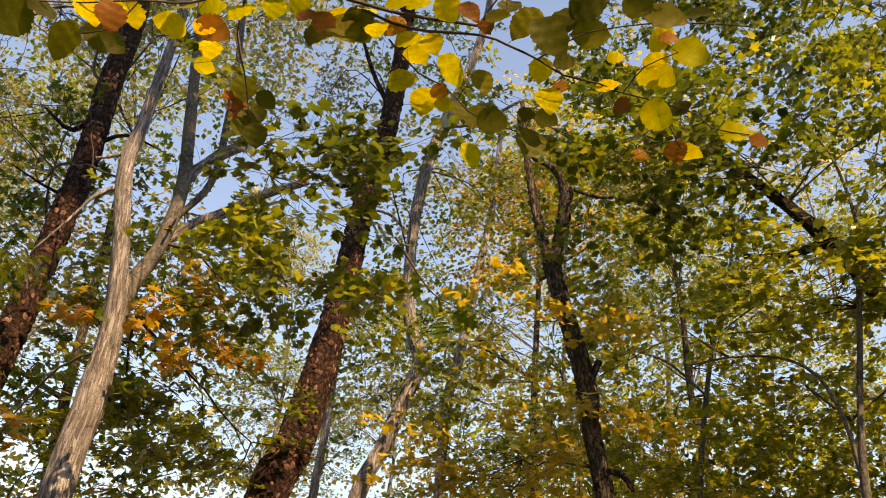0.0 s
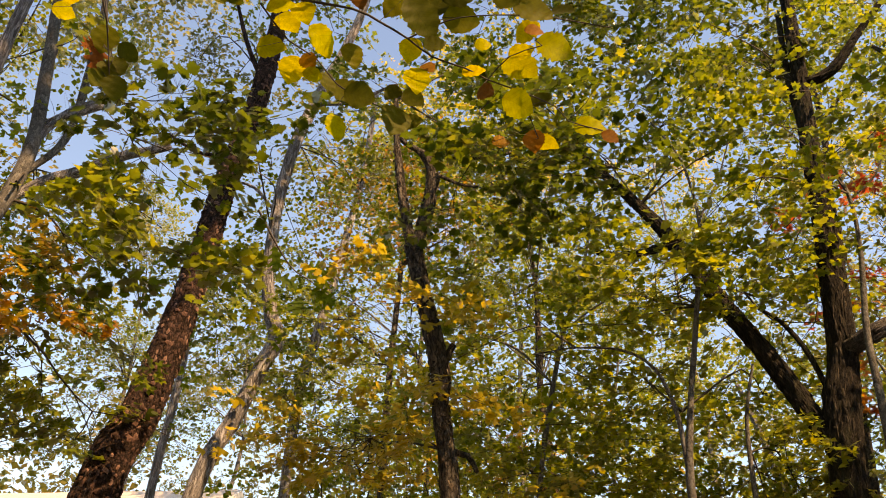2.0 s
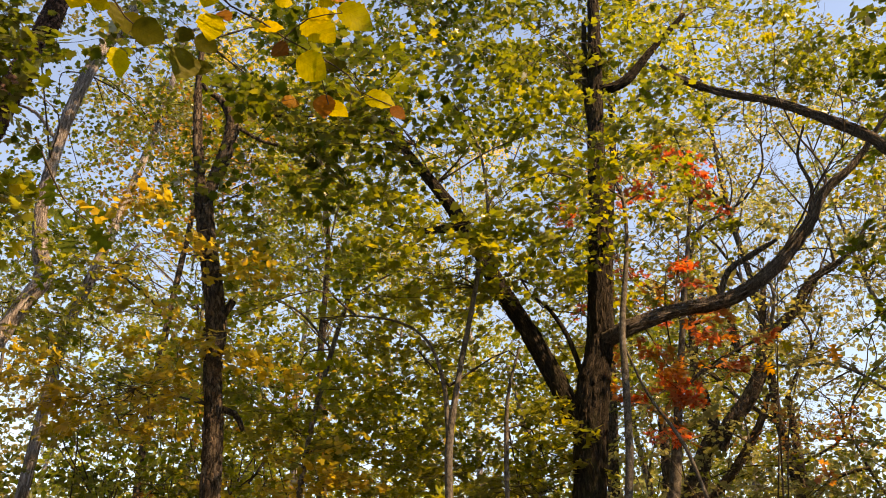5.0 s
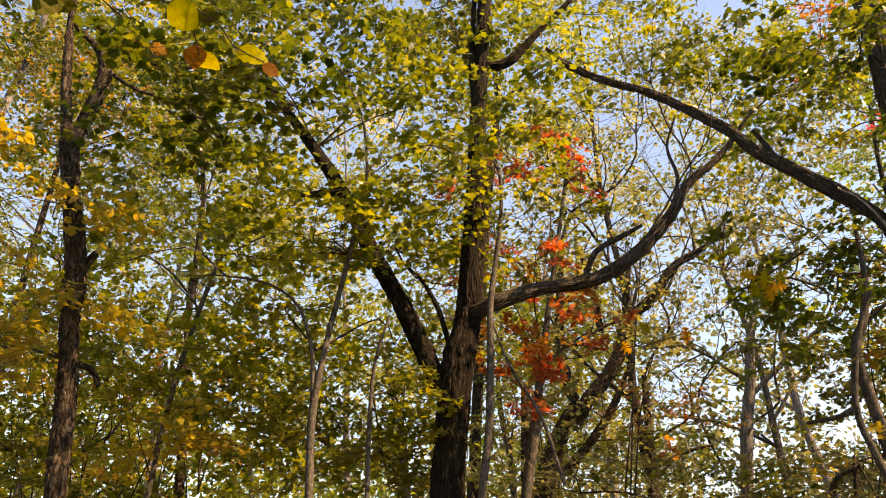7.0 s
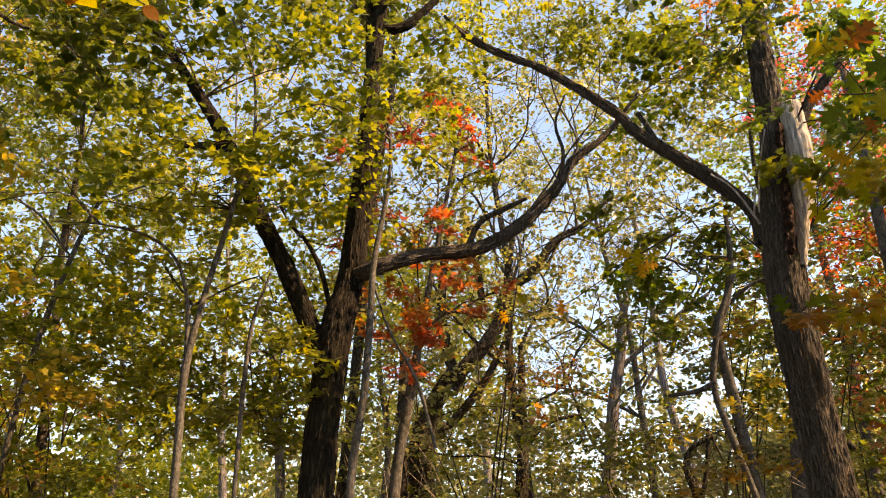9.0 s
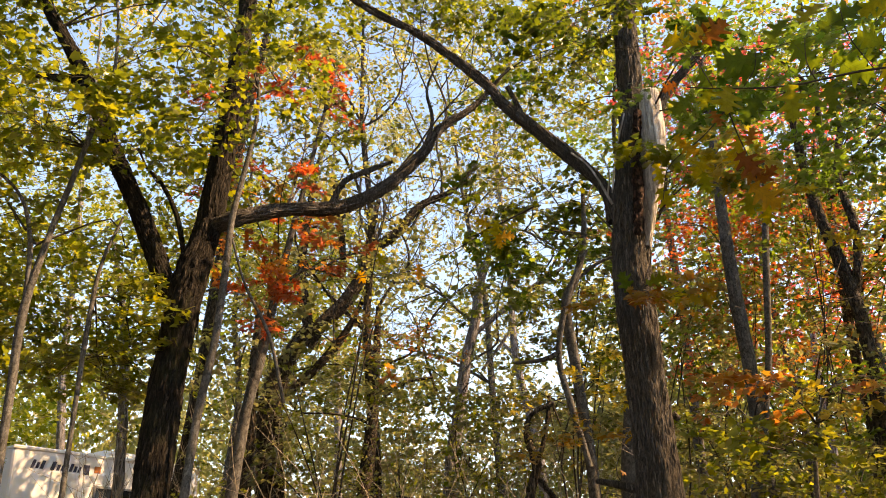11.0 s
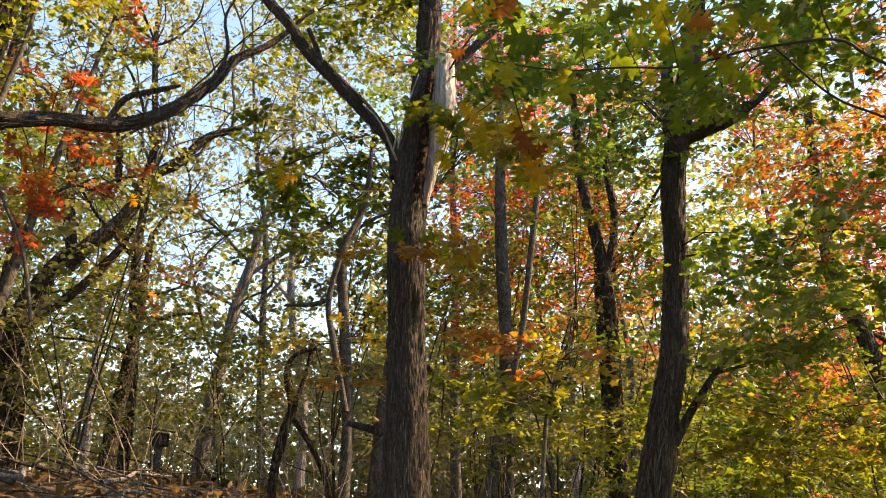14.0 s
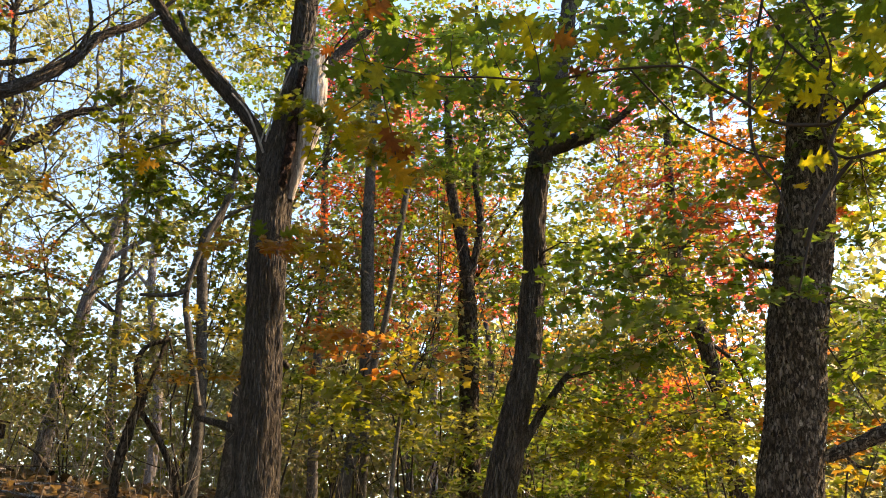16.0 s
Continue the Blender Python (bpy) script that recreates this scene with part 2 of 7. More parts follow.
LEAF["deep"] = leaf_material("fresh_green_leaf", [(0, (0.028, 0.055, 0.011)), (0.5, (0.054, 0.092, 0.015)), (0.85, (0.1, 0.132, 0.018)), (1, (0.18, 0.175, 0.02))], 2.9)
# darker copy of the green leaf, with shade put into its colour
LEAF["dark"] = leaf_material("deep_green_leaf", [(0, (0.0216, 0.036, 0.00665)), (0.6, (0.04752, 0.066, 0.0095)), (1, (0.108, 0.11, 0.0133))], 2.5)
LEAF["lime"] = leaf_material("yellow_green_leaf", [(0, (0.03783, 0.058, 0.0095)), (0.35, (0.09248, 0.12, 0.01615)), (0.7, (0.1681, 0.182, 0.0247)), (1, (0.2837, 0.25, 0.0342))], 2.2)
LEAF["yellow"] = leaf_material("yellow_leaf", [(0, (0.13, 0.14, 0.022)), (0.4, (0.25, 0.21, 0.035)), (0.75, (0.33, 0.26, 0.05)), (1, (0.36, 0.22, 0.05))], 2.0)
LEAF["gold"] = leaf_material("golden_brown_leaf", [(0, (0.10, 0.10, 0.016)), (0.35, (0.20, 0.14, 0.022)), (0.7, (0.22, 0.10, 0.022)), (1, (0.13, 0.05, 0.018))], 2.3)
LEAF["orange"] = leaf_material("orange_leaf", [(0, (0.24, 0.17, 0.03)), (0.35, (0.34, 0.16, 0.04)), (0.7, (0.32, 0.10, 0.035)), (1, (0.24, 0.06, 0.03))], 1.6)
LEAF["red"] = leaf_material("red_leaf", [(0, (0.38, 0.14, 0.045)), (0.4, (0.36, 0.085, 0.04)), (0.8, (0.31, 0.045, 0.035)), (1, (0.22, 0.026, 0.035))], 1.6)
LEAF["pink"] = leaf_material("crimson_leaf", [(0, (0.45, 0.10, 0.08)), (0.5, (0.45, 0.07, 0.11)), (1, (0.36, 0.04, 0.085))], 1.7)
LEAF["olive"] = leaf_material("dull_olive_leaf", [(0, (0.05775, 0.06, 0.0192)), (0.5, (0.1103, 0.105, 0.032)), (0.85, (0.168, 0.14, 0.044)), (1, (0.2205, 0.16, 0.06))], 1.9)
# grey in this leaf colour stands in for haze and sky sheen
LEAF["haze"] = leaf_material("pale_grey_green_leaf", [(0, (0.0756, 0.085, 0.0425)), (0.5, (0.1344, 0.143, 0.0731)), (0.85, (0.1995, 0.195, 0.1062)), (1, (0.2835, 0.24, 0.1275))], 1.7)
# leaf colour paled to stand in for sunlit haze further off
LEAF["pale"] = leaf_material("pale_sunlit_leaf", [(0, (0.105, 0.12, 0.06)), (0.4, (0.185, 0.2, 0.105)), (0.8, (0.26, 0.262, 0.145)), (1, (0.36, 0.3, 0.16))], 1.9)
# lit copy of the hazel leaf, its brightness put into the colour
LEAF["hazel"] = leaf_material("hazel_leaf", [(0, (0.30, 0.30, 0.008)), (0.35, (0.44, 0.40, 0.008)), (0.75, (0.58, 0.48, 0.010)), (1, (0.62, 0.45, 0.015))], 1.4, True, 0.6)
LEAF["brownhazel"] = leaf_material("browned_hazel_leaf", [(0, (0.30, 0.17, 0.02)), (0.5, (0.24, 0.10, 0.02)), (1, (0.15, 0.06, 0.018))], 1.5, True, 0.6)
# shaded copy of the same leaf: darker olive in place of shade
LEAF["shadehazel"] = leaf_material("green_hazel_leaf", [(0, (0.040, 0.045, 0.006)), (0.6, (0.075, 0.080, 0.008)), (1, (0.14, 0.13, 0.010))], 2.0, True, 0.4)
LEAF["goldleaf"] = leaf_material("yellow_lobed_leaf", [(0, (0.16, 0.17, 0.014)), (0.5, (0.30, 0.25, 0.016)), (0.8, (0.37, 0.24, 0.02)), (1, (0.38, 0.17, 0.025))], 2.0, True, 0.3)
LEAF["oakleaf"] = leaf_material("oak_leaf", [(0, (0.05, 0.085, 0.012)), (0.6, (0.10, 0.14, 0.016)), (1, (0.24, 0.22, 0.02))], 2.3, True, 0.25)
LEAF["brownleaf"] = leaf_material("brown_orange_leaf", [(0, (0.30, 0.14, 0.025)), (0.5, (0.26, 0.085, 0.022)), (1, (0.15, 0.045, 0.018))], 1.6, True, 0.6)


# ---- geometry helpers ----
def mesh_from(name, verts, faces, smooth=True):
    """A mesh out of arrays: verts (n, 3), faces (m, 3 or 4)."""
    me = bpy.data.meshes.new(name)
    verts = np.asarray(verts, dtype=np.float32)
    faces = np.asarray(faces, dtype=np.int32)
    k = faces.shape[1]
    me.vertices.add(len(verts))
    me.vertices.foreach_set("co", verts.ravel())
    me.loops.add(faces.size)
    me.loops.foreach_set("vertex_index", faces.ravel())
    me.polygons.add(len(faces))
    me.polygons.foreach_set("loop_start", np.arange(0, faces.size, k, dtype=np.int32))
    me.polygons.foreach_set("use_smooth", np.full(len(faces), smooth))
    me.update(calc_edges=True)
    return me


def piece(name, me, material, parent=None, label="", at=None):
    """Links a mesh as one object; a part keeps its parent's base as origin."""
    ob = new(name, me)
    if material:
        me.materials.append(material)
    if parent:
        ob.parent = parent
    if at is not None:
        ob.location = at
    if label:
        tagged(ob, label)
    return ob


def part(name, bm, material, parent, label=""):
    me = bpy.data.meshes.new(name)
    bm.to_mesh(me)
    bm.free()
    return piece(name, me, material, parent, label)


def spline(points, step):
    """Catmull-Rom through rows (x, y, z, r), resampled at about that step."""
    p = np.array(points, dtype=float)
    if len(p) < 3:
        n = max(2, int(np.linalg.norm(p[-1, :3] - p[0, :3]) / step) + 1)
        return np.array([p[0] + (p[-1] - p[0]) * i / (n - 1) for i in range(n)])
    q = np.vstack([2 * p[0] - p[1], p, 2 * p[-1] - p[-2]])
    out = []
    for i in range(1, len(q) - 2):
        n = max(2, int(np.linalg.norm(q[i + 1, :3] - q[i, :3]) / step))
        for j in range(n):
            t = j / n
            a, b, c, d = q[i - 1], q[i], q[i + 1], q[i + 2]
            out.append(0.5 * (2 * b + (c - a) * t + (2 * a - 5 * b + 4 * c - d) * t * t + (3 * b - a - 3 * c + d) * t ** 3))
    out.append(p[-1])
    out = np.array(out)
    out[:, 3] = np.maximum(out[:, 3], 0.002)
    return out


def girth(r, ca, sa, along, lump, ridge, freq, seed):
    """Factor on a limb's radius: lumps and long bark ridges."""
    k = 1.0
    if lump:
        k += lump * noise.noise(Vector((ca * 1.1 + seed, sa * 1.1, along * 1.7)))
        k += lump * 0.6 * noise.noise(Vector((ca * 2.2, sa * 2.2 + seed, along * 5)))
    if ridge:
        w = noise.noise(Vector((ca * r * freq * 4, sa * r * freq * 4 + seed, along * freq * 0.28)))
        k += (0.36 - abs(w) * 2.0) * ridge / max(r, 0.04)
    return k


def tube(points, sides=12, step=0.1, lump=0.06, ridge=0.0, seed=0, freq=9.0, close=True):
    """A limb: rings along a spline, lumpy, with bark ridges running along it."""
    s = spline(points, step)
    n = len(s)
    tan = np.gradient(s[:, :3], axis=0)
    tan /= np.linalg.norm(tan, axis=1, keepdims=True) + 1e-9
    ref = np.array([0.31, 0.95, 0.05])
    u = np.cross(tan, ref)
    u /= np.linalg.norm(u, axis=1, keepdims=True) + 1e-9
    v = np.cross(tan, u)
    a = np.arange(sides) * 2 * np.pi / sides
    ca, sa = np.cos(a), np.sin(a)
    length = np.concatenate([[0], np.cumsum(np.linalg.norm(np.diff(s[:, :3], axis=0), axis=1))])
    rad = np.repeat(s[:, 3:4], sides, 1)
    if lump or ridge:
        for i in range(n):
            r = s[i, 3]
            for j in range(sides):
                rad[i, j] = r * girth(r, ca[j], sa[j], length[i], lump, ridge, freq, seed)
    V = s[:, None, :3] + rad[:, :, None] * (ca[None, :, None] * u[:, None, :] + sa[None, :, None] * v[:, None, :])
    V = V.reshape(-1, 3)
    i, j = np.meshgrid(np.arange(n - 1), np.arange(sides), indexing="ij")
    j2 = (j + 1) % sides
    F = np.stack([i * sides + j, i * sides + j2, (i + 1) * sides + j2, (i + 1) * sides + j], -1).reshape(-1, 4)
    if close:
        V = np.vstack([V, s[-1, :3] + tan[-1] * s[-1, 3] * 0.5])
        e = len(V) - 1
        cap = np.array([[(n - 1) * sides + q, (n - 1) * sides + (q + 1) % sides, e, e] for q in range(sides)])
        F = np.vstack([F, cap])
    return V, F


# bark pieces: width, height, lift off the stem, share left out
PLATES = {"scaly": (0.052, 0.060, 0.015, 0.14), "oak": (0.016, 0.15, 0.010, 0.12), "mossy": (0.022, 0.09, 0.009, 0.14),
          "dark": (0.034, 0.075, 0.012, 0.2), "flecked": (0.021, 0.045, 0.008, 0.2), "pale": (0.030, 0.24, 0.006, 0.45)}


def bark_plates(points, kind, lump, ridge, seed):
    """Loose bark over a stem: irregular scales or ridge strips, each lifted at its lower rim."""
    wide, tall, lift, bare = PLATES[kind]
    s = spline(points, 0.05)
    tan = np.gradient(s[:, :3], axis=0)
    tan /= np.linalg.norm(tan, axis=1, keepdims=True) + 1e-9
    u = np.cross(tan, np.array([0.31, 0.95, 0.05]))
    u /= np.linalg.norm(u, axis=1, keepdims=True) + 1e-9
    v = np.cross(tan, u)
    length = np.concatenate([[0], np.cumsum(np.linalg.norm(np.diff(s[:, :3], axis=0), axis=1))])
    rng = np.random.default_rng(int(seed * 10) + 3)
    V, F = [], []
    rows = int(length[-1] / tall)
    for i in range(rows):
        l0 = (i + 0.5) * tall
        q = min(len(s) - 1, int(np.searchsorted(length, l0)))
        r = s[q, 3]
        if r < 0.035:
            continue
        n = max(5, int(2 * math.pi * r / wide))
        turn = rng.uniform(0, 6.28)
        for j in range(n):
            if rng.random() < bare:
                continue
            a0 = turn + (j + rng.uniform(-0.3, 0.3)) * 2 * math.pi / n
            l1 = l0 + rng.uniform(-0.5, 0.5) * tall
            if not 0.02 < l1 < length[-1] - 0.02:
                continue
            q = min(len(s) - 1, int(np.searchsorted(length, l1)))
            k = r * girth(r, math.cos(a0), math.sin(a0), l1, lump, ridge, 9.0, seed)
            hw, hh = wide * rng.uniform(0.28, 0.72), tall * rng.uniform(0.3, 0.8)
            curl = lift * rng.uniform(0.3, 1.5)
            skew = rng.normal(0, 0.25)
            base = len(V)
            ring = [(0.0, 0.1, 0.55)]
            for m in range(6):
                w = m * 1.0472 + rng.uniform(-0.25, 0.25)
                ring.append((math.cos(w) * rng.uniform(0.6, 1.25), math.sin(w) * rng.uniform(0.65, 1.2), 0.0))
            for x, y, up in ring:
                a = a0 + (x + skew * y) * hw / r
                la = l1 + y * hh
                qq = la - length[q]
                h = k + curl * (0.45 - 0.55 * y) * (0.45 if up == 0 else 1) + lift * up * 0.5 + (0.001 if up else -0.002)
                V.append(s[q, :3] + tan[q] * qq + h * (math.cos(a) * u[q] + math.sin(a) * v[q]))
            F += [(base, base + 1 + m, base + 1 + (m + 1) % 6) for m in range(6)]
    if not F:
        return None
    return np.array(V), np.array(F)


def outline(half):
    """A leaf outline, mirrored from its right half, as a fan round a point on the midrib."""
    pts = [(x, y) for x, y in half] + [(-x, y) for x, y in half[::-1] if x > 0.001]
    pts = np.array(pts)
    mid = np.array([[0.0, 0.42]])
    P = np.vstack([mid, pts])
    n = len(pts)
    F = np.array([[0, 1 + i, 1 + (i + 1) % n] for i in range(n)])
    z = -0.30 * (P[:, 1] - 0.45) ** 2 + 0.28 * np.abs(P[:, 0]) - 0.25 * P[:, 0] ** 2
    return np.column_stack([P, z]), F


SHAPE = {}
SHAPE["maple"] = outline([(0, 0), (0.48, 0.08), (0.38, 0.28), (0.58, 0.56), (0.28, 0.64), (0, 1)])
SHAPE["maple_near"] = outline([(0, 0), (0.14, -0.04), (0.42, 0.02), (0.36, 0.15), (0.60, 0.34), (0.46, 0.42), (0.56, 0.64), (0.33, 0.60), (0.30, 0.74), (0.16, 0.72), (0.10, 0.88), (0, 1)])
SHAPE["simple"] = (np.array([(0, 0, 0), (0.40, 0.10, 0.1), (0.46, 0.52, 0.08), (0, 1, -0.14), (-0.46, 0.52, 0.08), (-0.40, 0.10, 0.1)]), np.array([(0, 1, 2), (0, 2, 3), (0, 3, 4), (0, 4, 5)]))
SHAPE["trefoil"] = (np.array([(0, 0, 0), (0.19, 0.46, 0.05), (0, 1, -0.14), (-0.19, 0.46, 0.05), (0.56, 0.10, 0.1), (0.60, 0.62, 0.02), (0.13, 0.42, 0.04), (-0.13, 0.42, 0.04), (-0.60, 0.62, 0.02), (-0.56, 0.10, 0.1)]), np.array([(0, 1, 2), (0, 2, 3), (0, 4, 5), (0, 5, 6), (0, 7, 8), (0, 8, 9)]))
SHAPE["mite"] = (np.array([(0, 0, 0), (0.42, 0.48, 0.09), (0, 1, -0.12), (-0.42, 0.48, 0.09)]), np.array([(0, 1, 2), (0, 2, 3)]))
SHAPE["oak"] = outline([(0, 0), (0.07, 0.12), (0.24, 0.2), (0.12, 0.32), (0.36, 0.5), (0.15, 0.55), (0.34, 0.76), (0.12, 0.8), (0, 1)])


def leaves(name, pos, way, nor, size, shape, rng):
    """Many leaves in one mesh: place, tip direction, face normal and length of each."""
    T, F = SHAPE[shape]
    way = way / (np.linalg.norm(way, axis=1, keepdims=True) + 1e-9)
    side = np.cross(way, nor)
    side /= np.linalg.norm(side, axis=1, keepdims=True) + 1e-9
    up = np.cross(side, way)
    n = len(pos)
    bend = rng.uniform(-0.6, 1.6, n)
    wide = rng.uniform(0.8, 1.15, n)
    V = pos[:, None] + size[:, None, None] * (
        (wide[:, None] * T[None, :, 0])[..., None] * side[:, None] + T[None, :, 1][..., None] * way[:, None] + (bend[:, None] * T[None, :, 2])[..., None] * up[:, None])
    faces = (np.arange(n)[:, None, None] * len(T) + F[None]).reshape(-1, 3)
    return mesh_from(name, V.reshape(-1, 3), faces)


def spray_template(rng):
    """One leafy spray of unit length along +x, nearly flat: leaf places, directions, twig lines."""
    pos, way, twig = [], [], []
    axis = lambda u: np.array([u, 0.06 * math.sin(u * 4), -0.12 * u * u])
    for k in range(4):
        twig.append((axis(k / 4), axis((k + 1) / 4), 0.007 * (1 - k / 5)))
    side = 1
    for u in np.linspace(0.12, 0.95, 8):
        b = axis(u)
        ang = rng.uniform(0.6, 1.1)
        ln = rng.uniform(0.22, 0.46) * (1.05 - 0.5 * u)
        d = np.array([math.cos(ang), side * math.sin(ang), rng.uniform(-0.15, 0.2)])
        e = b + d * ln
        twig.append((b, e, 0.0035))
        for f in (0.35, 0.6, 0.82, 1.0):
            q = b + (e - b) * f
            for s in ((-1, 1) if f < 0.9 else (0,)):
                if rng.random() < 0.25:
                    continue
                a2 = math.atan2(d[1], d[0]) + s * rng.uniform(0.5, 1.1)
                pos.append(q)
                way.append((math.cos(a2), math.sin(a2), rng.uniform(-0.5, 0.05)))
        side = -side
    return np.array(pos), np.array(way), twig


trng = np.random.default_rng(5)
SPRAYS = [spray_template(trng) for _ in range(5)]


def foliage(centres, az, tilt, scale, leaf, rng, tidy=0.55, keep=1.0, fine=True):
    """Sprays at many places: leaf places, directions, normals and sizes, and their twigs as (start, end, radius)."""
    P, W, N, S, tw = [], [], [], [], []
    kind = rng.integers(0, len(SPRAYS), len(centres))
    for i in range(len(centres)):
        pos, way, twig = SPRAYS[kind[i]]
        ca, sa, ct, st = math.cos(az[i]), math.sin(az[i]), math.cos(tilt[i]), math.sin(tilt[i])
        roll = rng.normal(0, 0.2)
        cr, sr = math.cos(roll), math.sin(roll)
        M = np.array([[ca, -sa, 0], [sa, ca, 0], [0, 0, 1]]) @ np.array([[ct, 0, -st], [0, 1, 0], [st, 0, ct]]) @ np.array([[1, 0, 0], [0, cr, -sr], [0, sr, cr]])
        use = rng.random(len(pos)) < keep
        P.append((pos[use] * scale[i]) @ M.T + centres[i])
        W.append(way[use] @ M.T)
        N.append(np.tile(M[:, 2], (use.sum(), 1)))
        for a, b, r in (twig[:6] if fine else twig[0:1]):
            tw.append((M @ (a * scale[i]) + centres[i], M @ (b * scale[i]) + centres[i], r * scale[i]))
    P, W, N = np.vstack(P), np.vstack(W), np.vstack(N)
    P = P + rng.normal(0, 0.03, P.shape)
    W = W + rng.normal(0, 0.3, W.shape) * np.array([1, 1, 0.5])
    N = N + rng.normal(0, tidy, N.shape)
    return P, W, N, leaf * rng.uniform(0.6, 1.2, len(P)), tw


def twig_mesh(name, lines):
    """Thin three-sided twigs."""
    if not lines:
        return None
    a = np.array([l[0] for l in lines])
    b = np.array([l[1] for l in lines])
    r = np.array([l[2] for l in lines])
    d = b - a
    d /= np.linalg.norm(d, axis=1, keepdims=True) + 1e-9
    u = np.cross(d, np.array([0.3, 0.2, 0.93]))
    u /= np.linalg.norm(u, axis=1, keepdims=True) + 1e-9
    v = np.cross(d, u)
    V = []
    for end, rr in ((a, r), (b, r * 0.65)):
        for k in range(3):
            w = k * 2.0944
            V.append(end + rr[:, None] * (math.cos(w) * u + math.sin(w) * v))
    V = np.stack(V, 1).reshape(-1, 3)
    F = np.array([[0, 1, 4, 3], [1, 2, 5, 4], [2, 0, 3, 5]])
    F = (np.arange(len(lines))[:, None, None] * 6 + F[None]).reshape(-1, 4)
    return mesh_from(name, V, F)


def wander(out, p, d, length, r, depth, rng, up=0.04):
    """A crooked bough: it bends slowly this way and that, and sends off finer ones."""
    n = max(4, int(length / 0.2))
    d = np.array(d, float) / np.linalg.norm(d)
    p = np.array(p, float)
    w = rng.normal(0, 0.16, 3)
    row = [(*p, r)]
    for k in range(n):
        w = 0.72 * w + rng.normal(0, 0.12, 3)
        d = d + np.cross(w, d) + np.array([0, 0, up])
        d /= np.linalg.norm(d)
        p = p + d * length / n
        row.append((*p, r * (1 - 0.62 * (k + 1) / n)))
        if depth and k > n * 0.2 and rng.random() < 3.4 / n:
            side = np.cross(d, rng.normal(size=3))
            side /= np.linalg.norm(side) + 1e-9
            wander(out, p, d + side * rng.uniform(0.6, 1.3), length * rng.uniform(0.4, 0.7), r * (1 - 0.6 * k / n) * 0.6, depth - 1, rng, up)
    out.append(np.array(row))
    if depth:
        for _ in range(2):
            wander(out, p, d + rng.normal(0, 0.42, 3), length * rng.uniform(0.4, 0.65), r * 0.4, depth - 1, rng, up)


def bough_mesh(name, rows, sides=4):
    """Thin tubes along many lines in one mesh."""
    V, F, base = [], [], 0
    ca, sa = np.cos(np.arange(sides) * 2 * np.pi / sides), np.sin(np.arange(sides) * 2 * np.pi / sides)
    for row in rows:
        tan = np.gradient(row[:, :3], axis=0)
        u = np.cross(tan, np.array([0.31, 0.2, 0.93]))
        u /= np.linalg.norm(u, axis=1, keepdims=True) + 1e-9
        v = np.cross(tan, u)
        v /= np.linalg.norm(v, axis=1, keepdims=True) + 1e-9
        V.append((row[:, None, :3] + row[:, 3][:, None, None] * (ca[None, :, None] * u[:, None] + sa[None, :, None] * v[:, None])).reshape(-1, 3))
        n = len(row)
        i, j = np.meshgrid(np.arange(n - 1), np.arange(sides), indexing="ij")
        j2 = (j + 1) % sides
        F.append(base + np.stack([i * sides + j, i * sides + j2, (i + 1) * sides + j2, (i + 1) * sides + j], -1).reshape(-1, 4))
        base += n * sides
    return mesh_from(name, np.vstack(V), np.vstack(F))


def bare_branches(owner, starts, seed, bark="twig", depth=2):
    """Crooked boughs and twigs of a tree: rows of (x, y, z), direction, length, radius."""
    rng = np.random.default_rng(seed)
    o = np.array(owner.location)
    rows = []
    for p, d, length, r in starts:
        wander(rows, np.array(p, float) - o, d, length, r, depth, rng)
    tagged(piece("bare_bough", bough_mesh("bare_bough", rows), BARK[bark], owner), kind="stuff")


def ground_height(x, y):
    """The forest floor: level by the path, rising to a bank ahead."""
    s = 0.34 * x + 0.94 * y
    k = min(1.0, max(0.0, (s - 2.0) / 9.0))
    h = 2.15 * k * k * (3 - 2 * k)
    return h + 0.12 * noise.noise(Vector((x * 0.35, y * 0.35, 0))) + 0.04 * noise.noise(Vector((x * 1.4, y * 1.4, 3)))


def rooted(points, flare=1.35):
    """Carries a trunk's lowest row on down into the ground."""
    x, y, z, r = points[0]
    x1, y1, z1, r1 = points[1]
    g = ground_height(x, y)
    if z < g + 0.2:
        return list(points)
    k = (z - g) / max(0.2, z1 - z)
    k = min(k, 3.0) * 0.5
    bx, by = x - (x1 - x) * k, y - (y1 - y) * k
    g = ground_height(bx, by)
    grow = 1 + 0.04 * (z - g)
    return [(bx, by, g - 0.25, r * grow * flare), (bx * 0.9 + x * 0.1, by * 0.9 + y * 0.1, g + 0.12 * (z - g), r * grow * 1.03)] + list(points)


TREES = []
